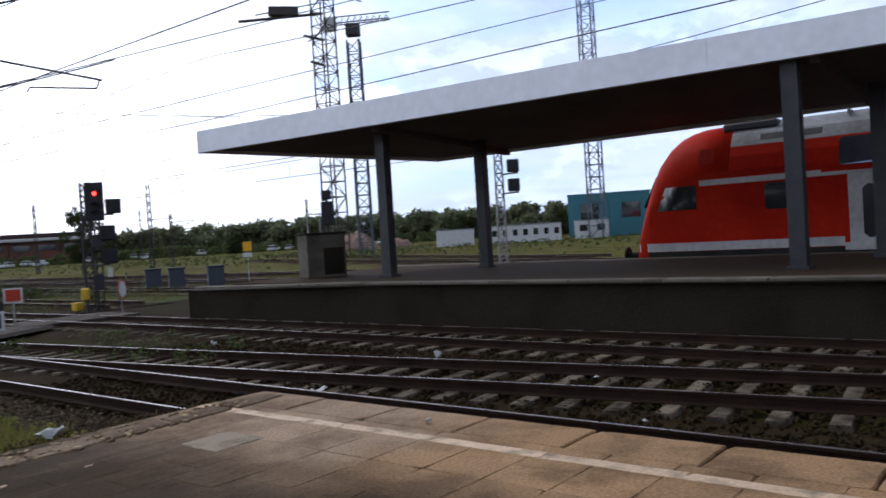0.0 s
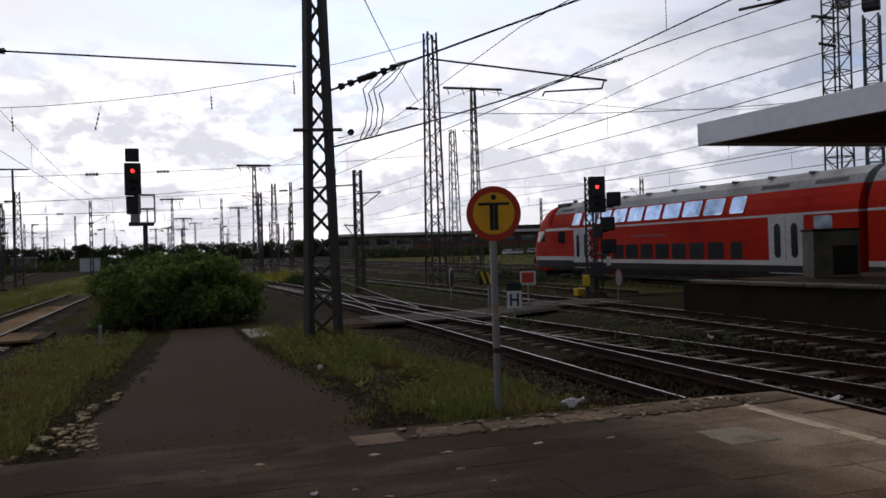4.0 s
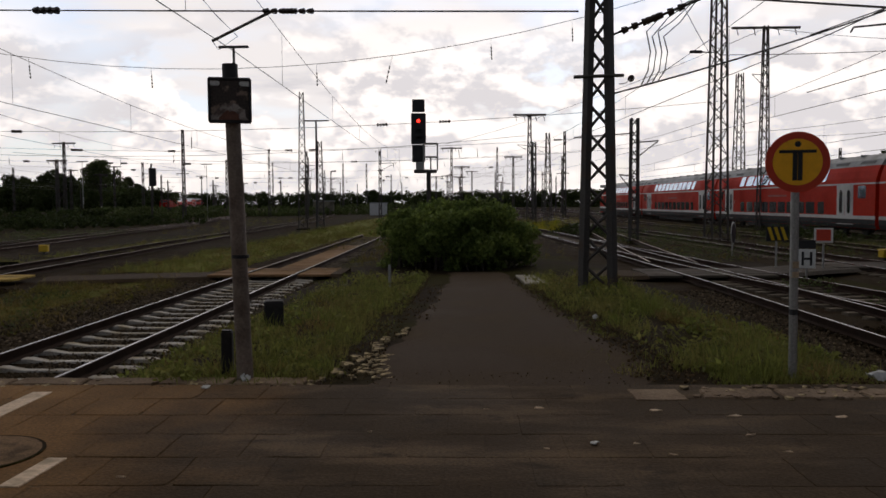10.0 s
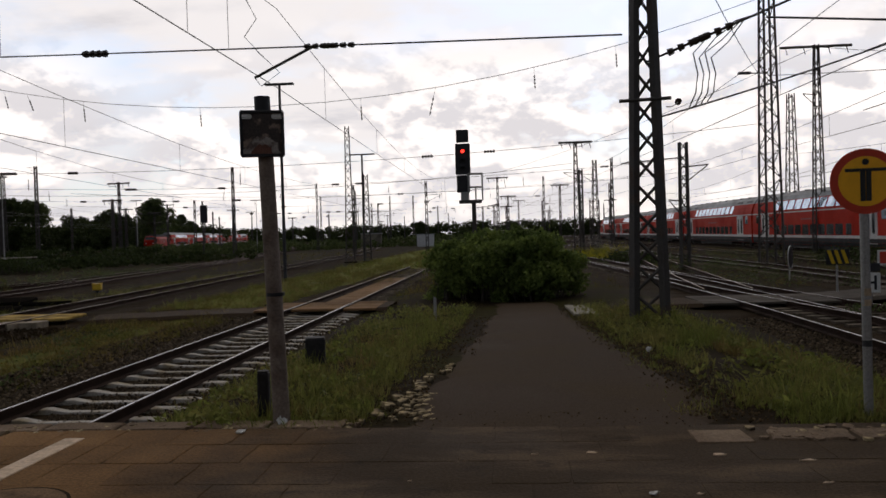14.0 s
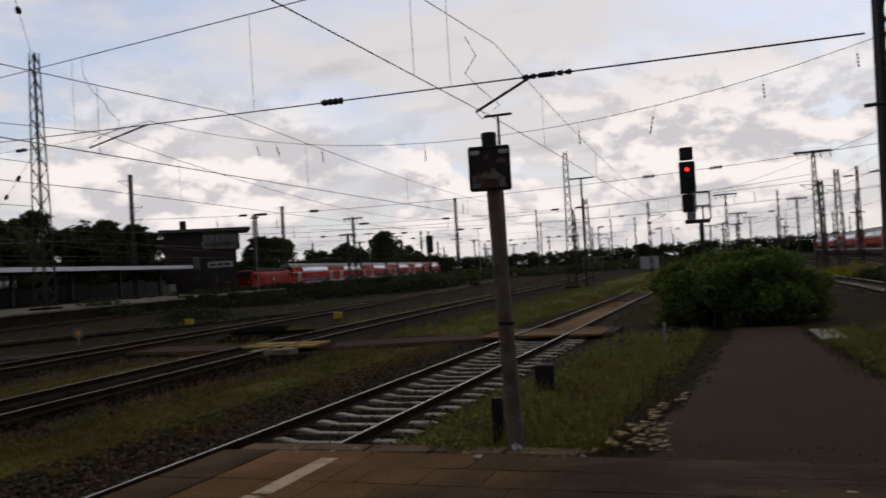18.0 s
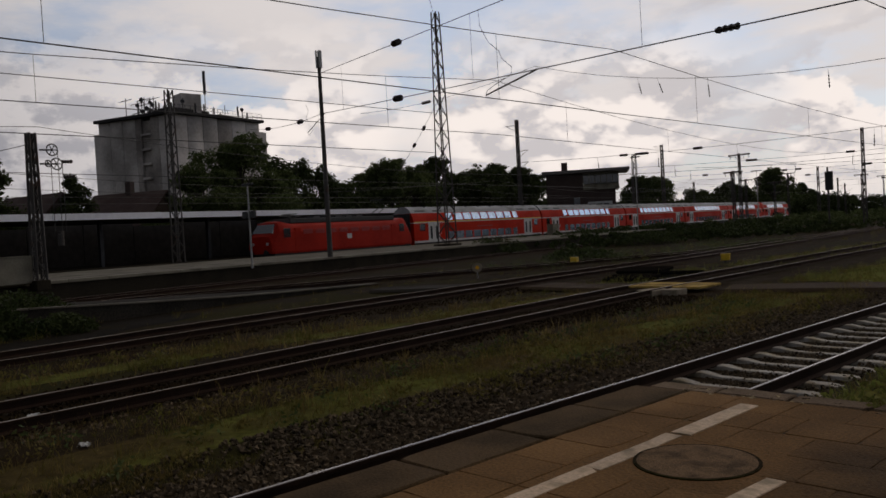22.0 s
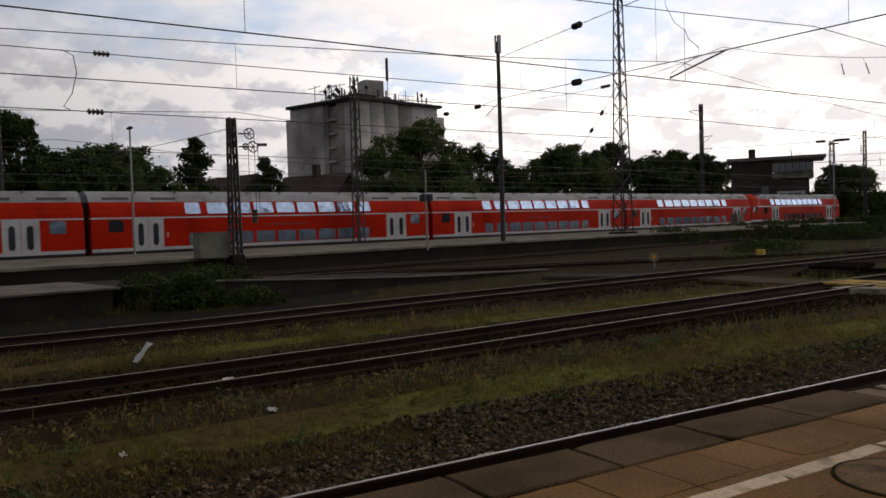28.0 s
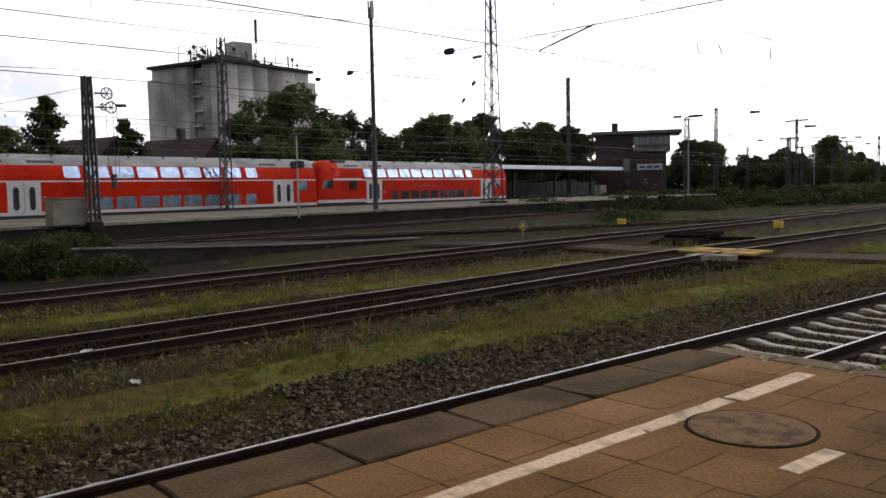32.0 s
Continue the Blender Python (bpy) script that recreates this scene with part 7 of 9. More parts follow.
span_wire((3.15, 16.95, 3.75), (12.35, 20.56, 6.86), 0.12, (), 0.02)
span_wire((3.3, 16.9, 3.95), (5.32, 25.39, 5.34), 0.05, ((0.96, 0.10),), 0.012)
span_wire((11.63, 27.62, 5.14), (40.0, 6.5, 13.2), 0.0, (), 0.016)
span_wire((11.69, 27.59, 7.03), (38.0, 11.6, 15.4), 0.0, (), 0.02)
root = empty("hook_arm", label="hooked registration arm below a bracket tube", category="overhead fitting", group="overhead fittings")
bm = bmesh.new()
for a, b in (((21.7, 38.3, 10.22), (21.7, 38.6, 9.85)), ((21.7, 38.6, 9.85), (19.1, 40.2, 9.9)), ((19.1, 40.2, 9.9), (19.0, 40.3, 9.65))):
    bar(bm, a, b, 0.07)
part("arm", bm, "steel", root)
span_wire((14.35, 45.7, 9.0), (2.7, 16.8, 9.6), 0.5, (), 0.016)
span_wire((22.55, 60.9, 14.2), (62, 65, 15), 1.2, (), 0.02)
span_wire((22.55, 60.9, 14.2), (-2, 118, 10), 0.8, (), 0.02)
span_wire((14.35, 45.7, 9.6), (48, 30, 10.5), 1.0, (), 0.02)
span_wire((-60, 6, 6.3), (-37.7, 11.8, 6.3), 0.2, (0.5,), 0.016)
span_wire((-70, 60, 8.0), (-48.5, 46.9, 12.7), 0.3, (0.5, 0.7), 0.022)
span_wire((-80, 95, 9.0), (8, 98, 9.5), 2.0, (), 0.025, ((0.3, 0, 1.2), (0.45, 0, 1.2), (0.6, 0, 1.2), (0.75, 0, 1.2)))
span_wire((-72, 130, 10.0), (30, 135, 10.5), 2.0, (), 0.03, ((0.3, 0, 1.2), (0.45, 0, 1.2), (0.6, 0, 1.2)))


fr = random.Random(31)
for i in range(7):
    y = 62 + 26 * i
    a, b = (-30 - y * 0.35, y, 8.2 + fr.uniform(-0.4, 0.8)), (18, y + fr.uniform(-6, 6), 8.4 + fr.uniform(-0.4, 0.8))
    span_wire(a, b, 1.2, tuple((fr.uniform(0.06, 0.94), 0.13 + 0.02 * i) for k in range(6)), 0.018, tuple((fr.uniform(0.1, 0.9), fr.uniform(-0.2, 0.2), 1.3) for k in range(5)))


def steady_arm(p, q, loop=True):
    root = empty("steady_arm", label="registration arm with looping jumper cable", category="overhead fitting", group="overhead fittings")
    bm = bmesh.new()
    bar(bm, p, q, 0.05)
    part("arm", bm, "steel", root)
    if loop:
        p, q = Vector(p), Vector(q)
        bm = bmesh.new()
        t = q + Vector((-0.2, 0.1, 1.9))
        pts = [t, t + Vector((0.25, 0, -0.5)), t + Vector((-0.05, 0, -0.9)), q + Vector((0.1, 0, 0.6)), q + Vector((0.6, 0, 0.1)), q + Vector((0.15, 0, -0.2)), q]
        path_tube(bm, pts, 0.012, 4)
        part("jumper_cable", bm, "wire", root)


steady_arm(A(0.150), (-5.75, 19.0, 5.32))
steady_arm(A(0.481), (-22.82, 24.56, 6.95), False)
steady_arm(A(0.985), (-45.5, 31.5, 8.6))
root = empty("jumper_cable", label="long looping jumper cable below a span wire", category="overhead fitting", group="overhead fittings")
bm = bmesh.new()
path_tube(bm, [B(0.567), (-23.0, 24.6, 9.8), (-22.4, 24.4, 9.0), (-21.7, 24.2, 8.5), (-21.5, 24.15, 8.15), (-20.9, 24.0, 7.7), (-20.95, 24.0, 7.4), (-22.0, 24.3, 7.25), (-22.7, 24.5, 7.1), (-22.82, 24.56, 6.95)], 0.014, 4)
part("cable", bm, "wire", root)
steady_arm((9.4, 44, 5.2), (6.2, 44.2, 5.0), False)
# hanging loops of cable by the path's mast
root = empty("slack_cable", label="slack cable loops hanging from a span wire", category="overhead fitting")
for k in range(4):
    x = 4.62 + 0.14 * k
    bm = bmesh.new()
    path_tube(bm, [(4.9, 16.0, 5.50), (4.75 + 0.05 * k, 17.1, 5.65), (x, 18.8, 5.75 - 0.05 * k), (x, 20.3, 5.70 - 0.12 * (k % 2)), (x + 0.10, 20.3, 5.2), (x + 0.04, 20.3, 4.75), (x - 0.12, 20.3, 4.40 + 0.04 * k)], 0.016, 4)
    part("loop", bm, "wire", root)


# ---- plants ----
def leaf_soup(centres, normals_rng, size, rs):
    """Small folded leaves at the given centres: two triangles each, turned at random."""
    n = len(centres)
    c = np.asarray(centres)
    a = rs.normal(size=(n, 3))
    a /= np.linalg.norm(a, axis=1, keepdims=True)
    b = rs.normal(size=(n, 3))
    b -= (a * b).sum(1, keepdims=True) * a
    b /= np.linalg.norm(b, axis=1, keepdims=True)
    s = size * rs.uniform(0.6, 1.3, (n, 1))
    v = np.stack([c - a * s, c + b * s * 0.45, c + a * s, c - b * s * 0.45], 1).reshape(-1, 3)
    i = np.arange(n)[:, None] * 4
    return v.tolist(), (i + [0, 1, 2, 3]).tolist()


def crown_points(rs, blobs, n, hollow=0.55):
    """Points scattered through many overlapping clumps, thinning out past their rims."""
    bl = np.asarray(blobs)
    p = bl[:, 3] ** 2
    k = rs.choice(len(blobs), n, p=p / p.sum())
    d = rs.normal(size=(n, 3))
    d /= np.linalg.norm(d, axis=1, keepdims=True)
    r = (hollow + (1 - hollow) * rs.random((n, 1))) ** 0.8 * (1 + 0.16 * rs.normal(size=(n, 1)))
    return bl[k, :3] + d * r * bl[k, 3:4] * [1, 1, 0.8]


def build_tree(name, h, spread, seed, material, leaf=0.17, n=15000, trunk=0.28, label="broad dark green leafy tree", thin=1.0, low=0.25):
    """Trunk, limbs out to every bough, and a crown of boughs that carry smaller sprays."""
    rs = np.random.default_rng(seed)
    root = tagged(empty(name), label, "tree", "trees")
    bm = bmesh.new()
    tube(bm, (0, 0, -0.4), (0.1, 0, h * 0.45), trunk, trunk * 0.55, n=9)
    tube(bm, (0.1, 0, h * 0.45), (0.0, 0.1, h * 0.8), trunk * 0.55, trunk * 0.15, n=7)
    part("trunk", bm, "bark", root)
    blobs = []
    bm = bmesh.new()
    for i in range(int(30 * thin)):
        f = rs.uniform(low, 1.0)
        ang = rs.uniform(0, 2 * math.pi)
        prof = math.sin(math.pi * min(max((f - low) / (1.06 - low), 0.04), 1) ** 0.75)
        rad = spread * prof * rs.uniform(0.35, 0.95)
        p = Vector((math.cos(ang) * rad, math.sin(ang) * rad, h * f * 0.92))
        size = rs.uniform(0.45, 0.95) * spread * 0.34
        blobs.append((*p, size))
        for k in range(5):
            q = rs.normal(size=3)
            q /= np.linalg.norm(q)
            blobs.append((p.x + q[0] * size, p.y + q[1] * size, p.z + abs(q[2]) * size * 0.8, size * rs.uniform(0.25, 0.5)))
        tube(bm, (0.05, 0, max(h * 0.22, p.z * 0.62)), p, trunk * 0.25, 0.02, n=5, caps=False)
    tagged(part("limb", bm, "bark", root), kind="stuff")
    v, f = leaf_soup(crown_points(rs, blobs, n, 0.35), None, leaf, rs)
    soup("crown", v, f, material, root)
    return root


def build_conifer(h, spread, seed):
    rs = np.random.default_rng(seed)
    root = tagged(empty("conifer"), "pointed dark green conifer tree", "tree", "trees")
    bm = bmesh.new()
    tube(bm, (0, 0, -0.4), (0, 0, h * 0.95), 0.2, 0.03, n=8)
    part("trunk", bm, "bark", root)
    pts = []
    for k in range(60):
        # drooping boughs, shorter towards the leaning tip
        f = 0.06 + 0.94 * (k / 60) ** 0.85
        a = rs.uniform(0, 6.283)
        reach = spread * (1 - f) ** 0.7 * rs.uniform(0.45, 1.1) + 0.25
        for _ in range(150):
            q = rs.random() ** 0.7
            w = 0.16 * reach * (1 - 0.5 * q) + 0.12
            pts.append((math.cos(a) * reach * q + rs.normal() * w + 0.12 * h * 0.3 * f * f, math.sin(a) * reach * q + rs.normal() * w, 0.6 + f * h * 0.97 + reach * (0.10 - 0.25 * q) + rs.normal() * w * 0.7))
    v, f = leaf_soup(pts, None, 0.20, rs)
    soup("crown", v, f, "leaf", root)
    return root


TREES = [
    build_tree("broadleaf_tree", 10.0, 4.2, 11, "leaf", 0.17, 16000),
    build_tree("broadleaf_tree", 8.4, 4.6, 12, "leaf2", 0.17, 16000, label="round mid-green leafy tree"),
    build_tree("broadleaf_tree", 12.5, 5.2, 13, "leaf", 0.19, 19000, trunk=0.36),
    build_tree("broadleaf_tree", 11.0, 3.6, 14, "leaf", 0.18, 5200, label="sparse tree with sky showing through", thin=0.8),
    build_tree("broadleaf_tree", 6.0, 4.0, 15, "leaf", 0.16, 14000, low=0.08, label="low dark shrubby green tree"),
    build_tree("willow_tree", 11.5, 6.0, 17, "leaf2", 0.17, 26000, trunk=0.4, low=0.12, label="wide soft-crowned green willow tree"),
]
CONIFER = build_conifer(10.5, 4.6, 16)
FIRST = set()


def plant(kind, x, y, z=GROUND, s=1.0, rz=0.0):
    ob = CONIFER if kind == "c" else TREES[kind]
    m = pose(x, y, z, 0, 0, rz)
    if kind not in FIRST:
        FIRST.add(kind)
        ob.matrix_basis = m
        ob.scale = (s, s, s)
        return ob
    keep = tuple(ob.scale)
    ob.scale = (s, s, s)
    c = copy_thing(ob, m)
    ob.scale = keep
    return c


tr = random.Random(9)
# behind the far platform, by (distance ahead, across, kind, size)
for s, d, k, z in ((-30, 76, 0, 1.1), (-20, 78, 2, 0.9), (-10, 76, 0, 1.1), (11.4, 78, 0, 1.11), (14.4, 76, 0, 1.18), (16.4, 76, 0, 1.09), (20.2, 76, 0, 1.27), (23.6, 75, 4, 1.62), (27.2, 76, 1, 1.18), (30.5, 77, 1, 1.18),
                   (32.5, 78, 4, 1.44), (37.3, 78, "c", 1.09), (47.1, 80, "c", 0.94), (57.9, 73, 5, 0.99), (64.0, 74, 5, 1.3), (72.4, 76, 3, 1.34), (73.4, 76, 4, 1.56), (77.5, 77, 3, 1.28),
                   (83.0, 78, 4, 1.81), (92.4, 80, 4, 1.54), (99.6, 80, 1, 1.57), (100.4, 84, 1, 1.47), (107.8, 82, 1, 1.5), (114.6, 82, 0, 1.48), (126.6, 84, 4, 2.2), (134.6, 84, 3, 1.5), (139.8, 86, 0, 1.49), (150.9, 86, 0, 1.46),
                   (139.7, 90, 2, 1.22), (149.1, 90, 3, 1.6), (146, 94, 0, 1.4), (157, 92, 0, 1.4), (168.6, 94, 2, 1.25),
                   (190, 100, 2, 1.2), (218, 88, 0, 1.4), (232, 92, 2, 1.3), (245, 94, 3, 1.6), (258, 96, 1, 1.8), (280, 92, 4, 2.0), (300, 95, 4, 2.0), (330, 96, 4, 2.2), (360, 96, 4, 2.2), (395, 96, 1, 1.7), (419, 96, 2, 1.5), (445, 98, 4, 2.6), (473, 96, 0, 1.7), (500, 98, 4, 2.4)):
    p = lp(s, d)
    plant(k, p.x, p.y, GROUND, z, tr.uniform(0, 360))


def woods(name, pts, h, depth, n, leaf, seed, material, label, wave=1.0, layers=3):
    """A far belt of trees as one mass of clumped foliage along pts."""
    rs = np.random.default_rng(seed)
    P = [Vector(p) for p in pts]
    seg = [(b - a).length for a, b in zip(P, P[1:])]
    total = sum(seg)
    blobs = []
    u = 0.0
    while u < total:
        k, left = 0, u
        while k < len(seg) - 1 and left > seg[k]:
            left -= seg[k]
            k += 1
        q = P[k].lerp(P[k + 1], left / seg[k])
        top = h * (0.72 + wave * 0.35 * noise.noise(Vector((u * 0.045, seed, 0))) + wave * 0.22 * noise.noise(Vector((u * 0.2, seed, 4))))
        for j in range(layers):
            f = (j + 0.7) / layers
            r = h * rs.uniform(0.14, 0.24)
            blobs.append((q.x + rs.normal() * depth * 0.3, q.y + rs.normal() * depth * 0.3, GROUND + max(top * f - r * 0.6, 0.3), r))
        u += h * 0.16
    v, f = leaf_soup(crown_points(rs, blobs, n, 0.35), None, leaf, rs)
    soup(name, v, f, material, label=label, category="woods", kind="stuff")


def arc(a0, a1, r0, r1, n=12):
    return [(-(r0 + (r1 - r0) * i / n) * math.sin(radians(a0 + (a1 - a0) * i / n)), (r0 + (r1 - r0) * i / n) * math.cos(radians(a0 + (a1 - a0) * i / n)), 0) for i in range(n + 1)]


woods("woods_behind_station", [lp(s, d) for s, d in ((-120, 86), (-20, 82), (62, 86))], 10.5, 5, 52000, 0.34, 61, "leaf", "dark tree belt behind the station", 0.6)
woods("station_hedge", [lp(s, d) for s, d in ((22, 79), (40, 80), (49, 81))], 8.8, 3, 16000, 0.2, 73, "leaf", "dark overgrown hedge behind the station", 0.35, 4)
woods("woods_by_line", [lp(s, d) for s, d in ((60, 80), (110, 92), (170, 100), (260, 100), (420, 104), (560, 104))], 11.0, 6, 70000, 0.40, 66, "leaf", "dark tree belt along the line")
woods("woods_west", arc(19.5, 46, 330, 170), 11.5, 9, 32000, 0.55, 62, "leaf", "dark far tree belt beyond the yard")
woods("woods_beyond_line", [lp(s, d) for s, d in ((335, 78), (430, 80), (540, 82))], 13.0, 8, 8000, 0.8, 69, "leaf", "dark trees beyond the curve of the line")
woods("woods_ahead", arc(-30, 22, 330, 430), 11.0, 14, 80000, 0.62, 63, "leaf", "low dark woods on the horizon", 0.35, 7)
woods("yard_bushes", arc(2, 25, 175, 125), 2.7, 10, 24000, 0.22, 71, "leaf2", "low green bushes across the yard throat", 0.9, 4)
# this belt's leaves are paled to stand for haze
woods("woods_east", arc(-24, -110, 250, 190), 11.8, 12, 170000, 0.72, 64, "hazeleaf", "green tree belt on the eastern horizon, paled for haze", 0.45, 6)
woods("woods_behind", arc(120, 240, 150, 150, 20), 13.0, 12, 9000, 1.1, 65, "leaf", "dark tree belt behind the station")
woods("western_scrub", arc(24, 44, 112, 96, 8), 2.4, 8, 14000, 0.2, 68, "leaf", "low dark scrub before the far trees")
woods("track_scrub", arc(19, 37, 94, 74, 8), 1.5, 8, 16000, 0.15, 70, "leaf", "low dark bushes between the yard tracks")
woods("waste_weeds", arc(-26, -66, 140, 92, 16), 0.7, 60, 15000, 0.13, 72, "leaf2", "patches of tall weeds on the waste ground", 1.2, 2)
woods("yard_scrub", arc(-12, -60, 222, 200, 16), 3.6, 7, 24000, 0.36, 67, "leaf2", "low green scrub across the waste ground")
# the horizon ahead and to the east
for i in range(34):
    a = radians(-92 + 120 * i / 33 + tr.uniform(-0.8, 0.8))
    az2 = math.degrees(a)
    if -24 < az2 < 4 and i % 2:
        continue
    r = tr.uniform(250, 330) if az2 < -20 else tr.uniform(300, 420)
    s = tr.uniform(0.6, 0.85) if az2 < -28 else tr.uniform(0.6, 0.85)
    plant(tr.choice((0, 1, 2, 4, 1)), -r * math.sin(a), r * math.cos(a), GROUND - 1, s, tr.uniform(0, 360))
for az2, r, k, s in ((-27.5, 95, 3, 0.74), (-46, 170, 4, 0.9), (-53, 170, 4, 0.95), (-60, 170, 4, 0.9), (-37, 200, 4, 0.8), (24.0, 262, 1, 1.75), (26.5, 232, 4, 1.9)):
    plant(k, -r * math.sin(radians(az2)), r * math.cos(radians(az2)), GROUND, s, tr.uniform(0, 360))


def build_bush(name, x0, x1, y0, y1, top, n, seed, material, label, leaf=0.11, base=GROUND, square=2):
    """A mound of arching shoots, rounded off towards its rim."""
    rs = np.random.default_rng(seed)
    root = tagged(empty(name), label, "bush")
    blobs = []
    bm = bmesh.new()
    cx, cy, rx, ry = (x0 + x1) / 2, (y0 + y1) / 2, (x1 - x0) / 2, (y1 - y0) / 2
    for i in range(170):
        a, q = rs.uniform(0, 2 * math.pi), math.sqrt(rs.random())
        x, y = cx + math.cos(a) * q * rx, cy + math.sin(a) * q * ry
        e = math.sqrt(max(1 - (0.55 if square > 4 else 0.96) * q ** square, 0.03)) * (1 + 0.28 * noise.noise(Vector((x * 0.75, y * 0.6, seed))) + 0.12 * noise.noise(Vector((x * 2.2, y * 2.0, seed + 3))))
        z = base + (top - base) * e * rs.uniform(0.05, 1.0) ** 0.6
        r = rs.uniform(0.22, 0.55) * min(1, rx / 1.5)
        z = min(z, base + (top - base) * e - r * 0.7)
        blobs.append((x, y, z, r))
        tube(bm, (x + rs.normal() * 0.15, y + rs.normal() * 0.15, base - 0.05), (x, y, z), 0.022, 0.008, n=4, caps=False)
    tagged(part("stem", bm, "bark", root), kind="stuff")
    v, f = leaf_soup(crown_points(rs, blobs, n, 0.45), None, leaf, rs)
    soup("foliage", v, f, material, root)
    return root


build_bush("bush", -2.2, 2.25, 23.6, 28.2, 1.36, 70000, 21, "bushleaf", "dense dark green bush at the path's end", leaf=0.075, square=8)
for x0, x1, y0, y1, top, n, sd in ((-25.5, -23.9, 5.4, 7.2, 0.28, 7000, 22), (-24.9, -23.5, 7.0, 8.9, -0.12, 5000, 32), (-26.6, -25.0, 4.4, 6.0, 0.42, 3500, 33), (-29.6, -26.0, 6.0, 9.6, 0.45, 9000, 23), (-49, -44, 48, 53, 0.9, 1800, 24), (-56, -50, 70, 76, 1.0, 1800, 25), (-42, -37, 60, 66, 0.6, 1500, 26), (-62, -55, 92, 100, 1.2, 1800, 27), (-48, -40, 84, 92, 0.8, 1800, 28), (-34, -29, 40, 44, 0.2, 1500, 29), (6, 10, 52, 57, 0.2, 1200, 30), (17, 22, 44, 49, 0.2, 1200, 31)):
    build_bush("shrub", x0, x1, y0, y1, top, n, sd, "leaf", "low wild shrub between the tracks", 0.07 if sd < 24 or sd > 31 else 0.12)


def grass(name, regions, material, seed, label):
    """Blades of grass, each a bent strip of three corners and a tip: regions of (x0, x1, y0, y1, count, low, high, surface)."""
    rs = np.random.default_rng(seed)
    V, F, off = [], [], 0
    for x0, x1, y0, y1, n, h0, h1, surf in regions:
        n = int(n * 1.3)
        m = max(n // 16, 1)
        mid_c = np.stack([rs.uniform(x0, x1, m), rs.uniform(y0, y1, m)], 1)
        k = rs.integers(0, m, n)
        away = rs.normal(0, 1, (n, 2)) * (0.03 + 0.22 * h1 * rs.random((n, 1)))
        cx = mid_c[k] + away
        keep = np.array([noise.noise(Vector((p[0] * 0.9, p[1] * 0.5, seed))) + 0.6 * noise.noise(Vector((p[0] * 2.6, p[1] * 2.0, seed + 7))) + rs.uniform(-0.25, 0.25) > 0.0 for p in cx])
        keep &= (cx[:, 0] > x0) & (cx[:, 0] < x1) & (cx[:, 1] > y0) & (cx[:, 1] < y1)
        cx, away, k = cx[keep], away[keep], k[keep]
        n = len(cx)
        if not n:
            continue
        z = np.array([surf(*p) for p in cx]) if callable(surf) else np.full(n, surf)
        size = 0.45 + 0.9 * rs.random(m) ** 1.5
        h = 0.85 * rs.uniform(h0, h1, n) * (0.55 + 0.75 * rs.random(n) ** 2) * size[k]
        a = rs.uniform(0, 2 * np.pi, n)
        w = 0.002 + 0.004 * rs.random(n) + 0.006 * h
        lean = rs.normal(0, 0.3, (n, 2)) * h[:, None] + away * 0.9
        side = np.stack([np.cos(a), np.sin(a)], 1) * w[:, None]
        p0, p1 = cx - side, cx + side
        mid = cx + lean * 0.35
        v = np.zeros((n, 5, 3))
        v[:, 0, :2], v[:, 1, :2], v[:, 2, :2], v[:, 3, :2], v[:, 4, :2] = p0, p1, mid + side * 0.8, mid - side * 0.8, cx + lean
        v[:, 0, 2] = v[:, 1, 2] = z - 0.02
        v[:, 2, 2] = v[:, 3, 2] = z + h * 0.55
        v[:, 4, 2] = z + h
        V.append(v.reshape(-1, 3))
        i = np.arange(n)[:, None] * 5 + off
        F += (i + [0, 1, 2, 3]).tolist() + (i + [3, 2, 4]).tolist()
        off += 5 * n
    soup(name, np.concatenate(V).tolist(), F, material, label=label, category="grass", kind="stuff")


def bank_z(x, y):
    edge = min(max((x + 4.1) / 1.6, 0), 1) if x < 0 else min(max((5.1 - x) / 2.2, 0), 1)
    return GROUND + 0.02 + (path_z(y) - 0.03 - GROUND - 0.02) * edge ** 0.7


grass("bank_grass", [(-3.5, -1.15, 6.9, 12, 14000, 0.05, 0.24, bank_z), (-3.2, -0.85, 12, 22, 12000, 0.06, 0.28, bank_z), (2.0, 4.4, 6.95, 12, 16000, 0.06, 0.26, bank_z), (1.6, 4.0, 12, 22, 12000, 0.06, 0.28, bank_z),
                     (2.2, 3.4, 12, 17, 3500, 0.15, 0.38, bank_z), (-4.3, -1.2, 6.72, 7.2, 2600, 0.03, 0.14, bank_z), (2.2, 5.2, 6.78, 7.2, 2200, 0.03, 0.15, bank_z), (-1.6, -0.85, 7, 20, 4200, 0.02, 0.12, bank_z), (1.35, 2.3, 7, 20, 4200, 0.02, 0.12, bank_z)], "freshgrass", 41, "rank green grass on the bank")
grass("meadow_grass", [(-12.0, -7.4, 26, 45, 22000, 0.10, 0.32, GROUND), (-12.0, -7.4, 45, 72, 12000, 0.15, 0.45, GROUND), (-18.0, -15.2, 24, 60, 9000, 0.1, 0.35, GROUND), (-8.6, -3.6, 53, 80, 6000, 0.2, 0.45, GROUND)], "freshgrass", 46, "bright green grass between the far tracks")
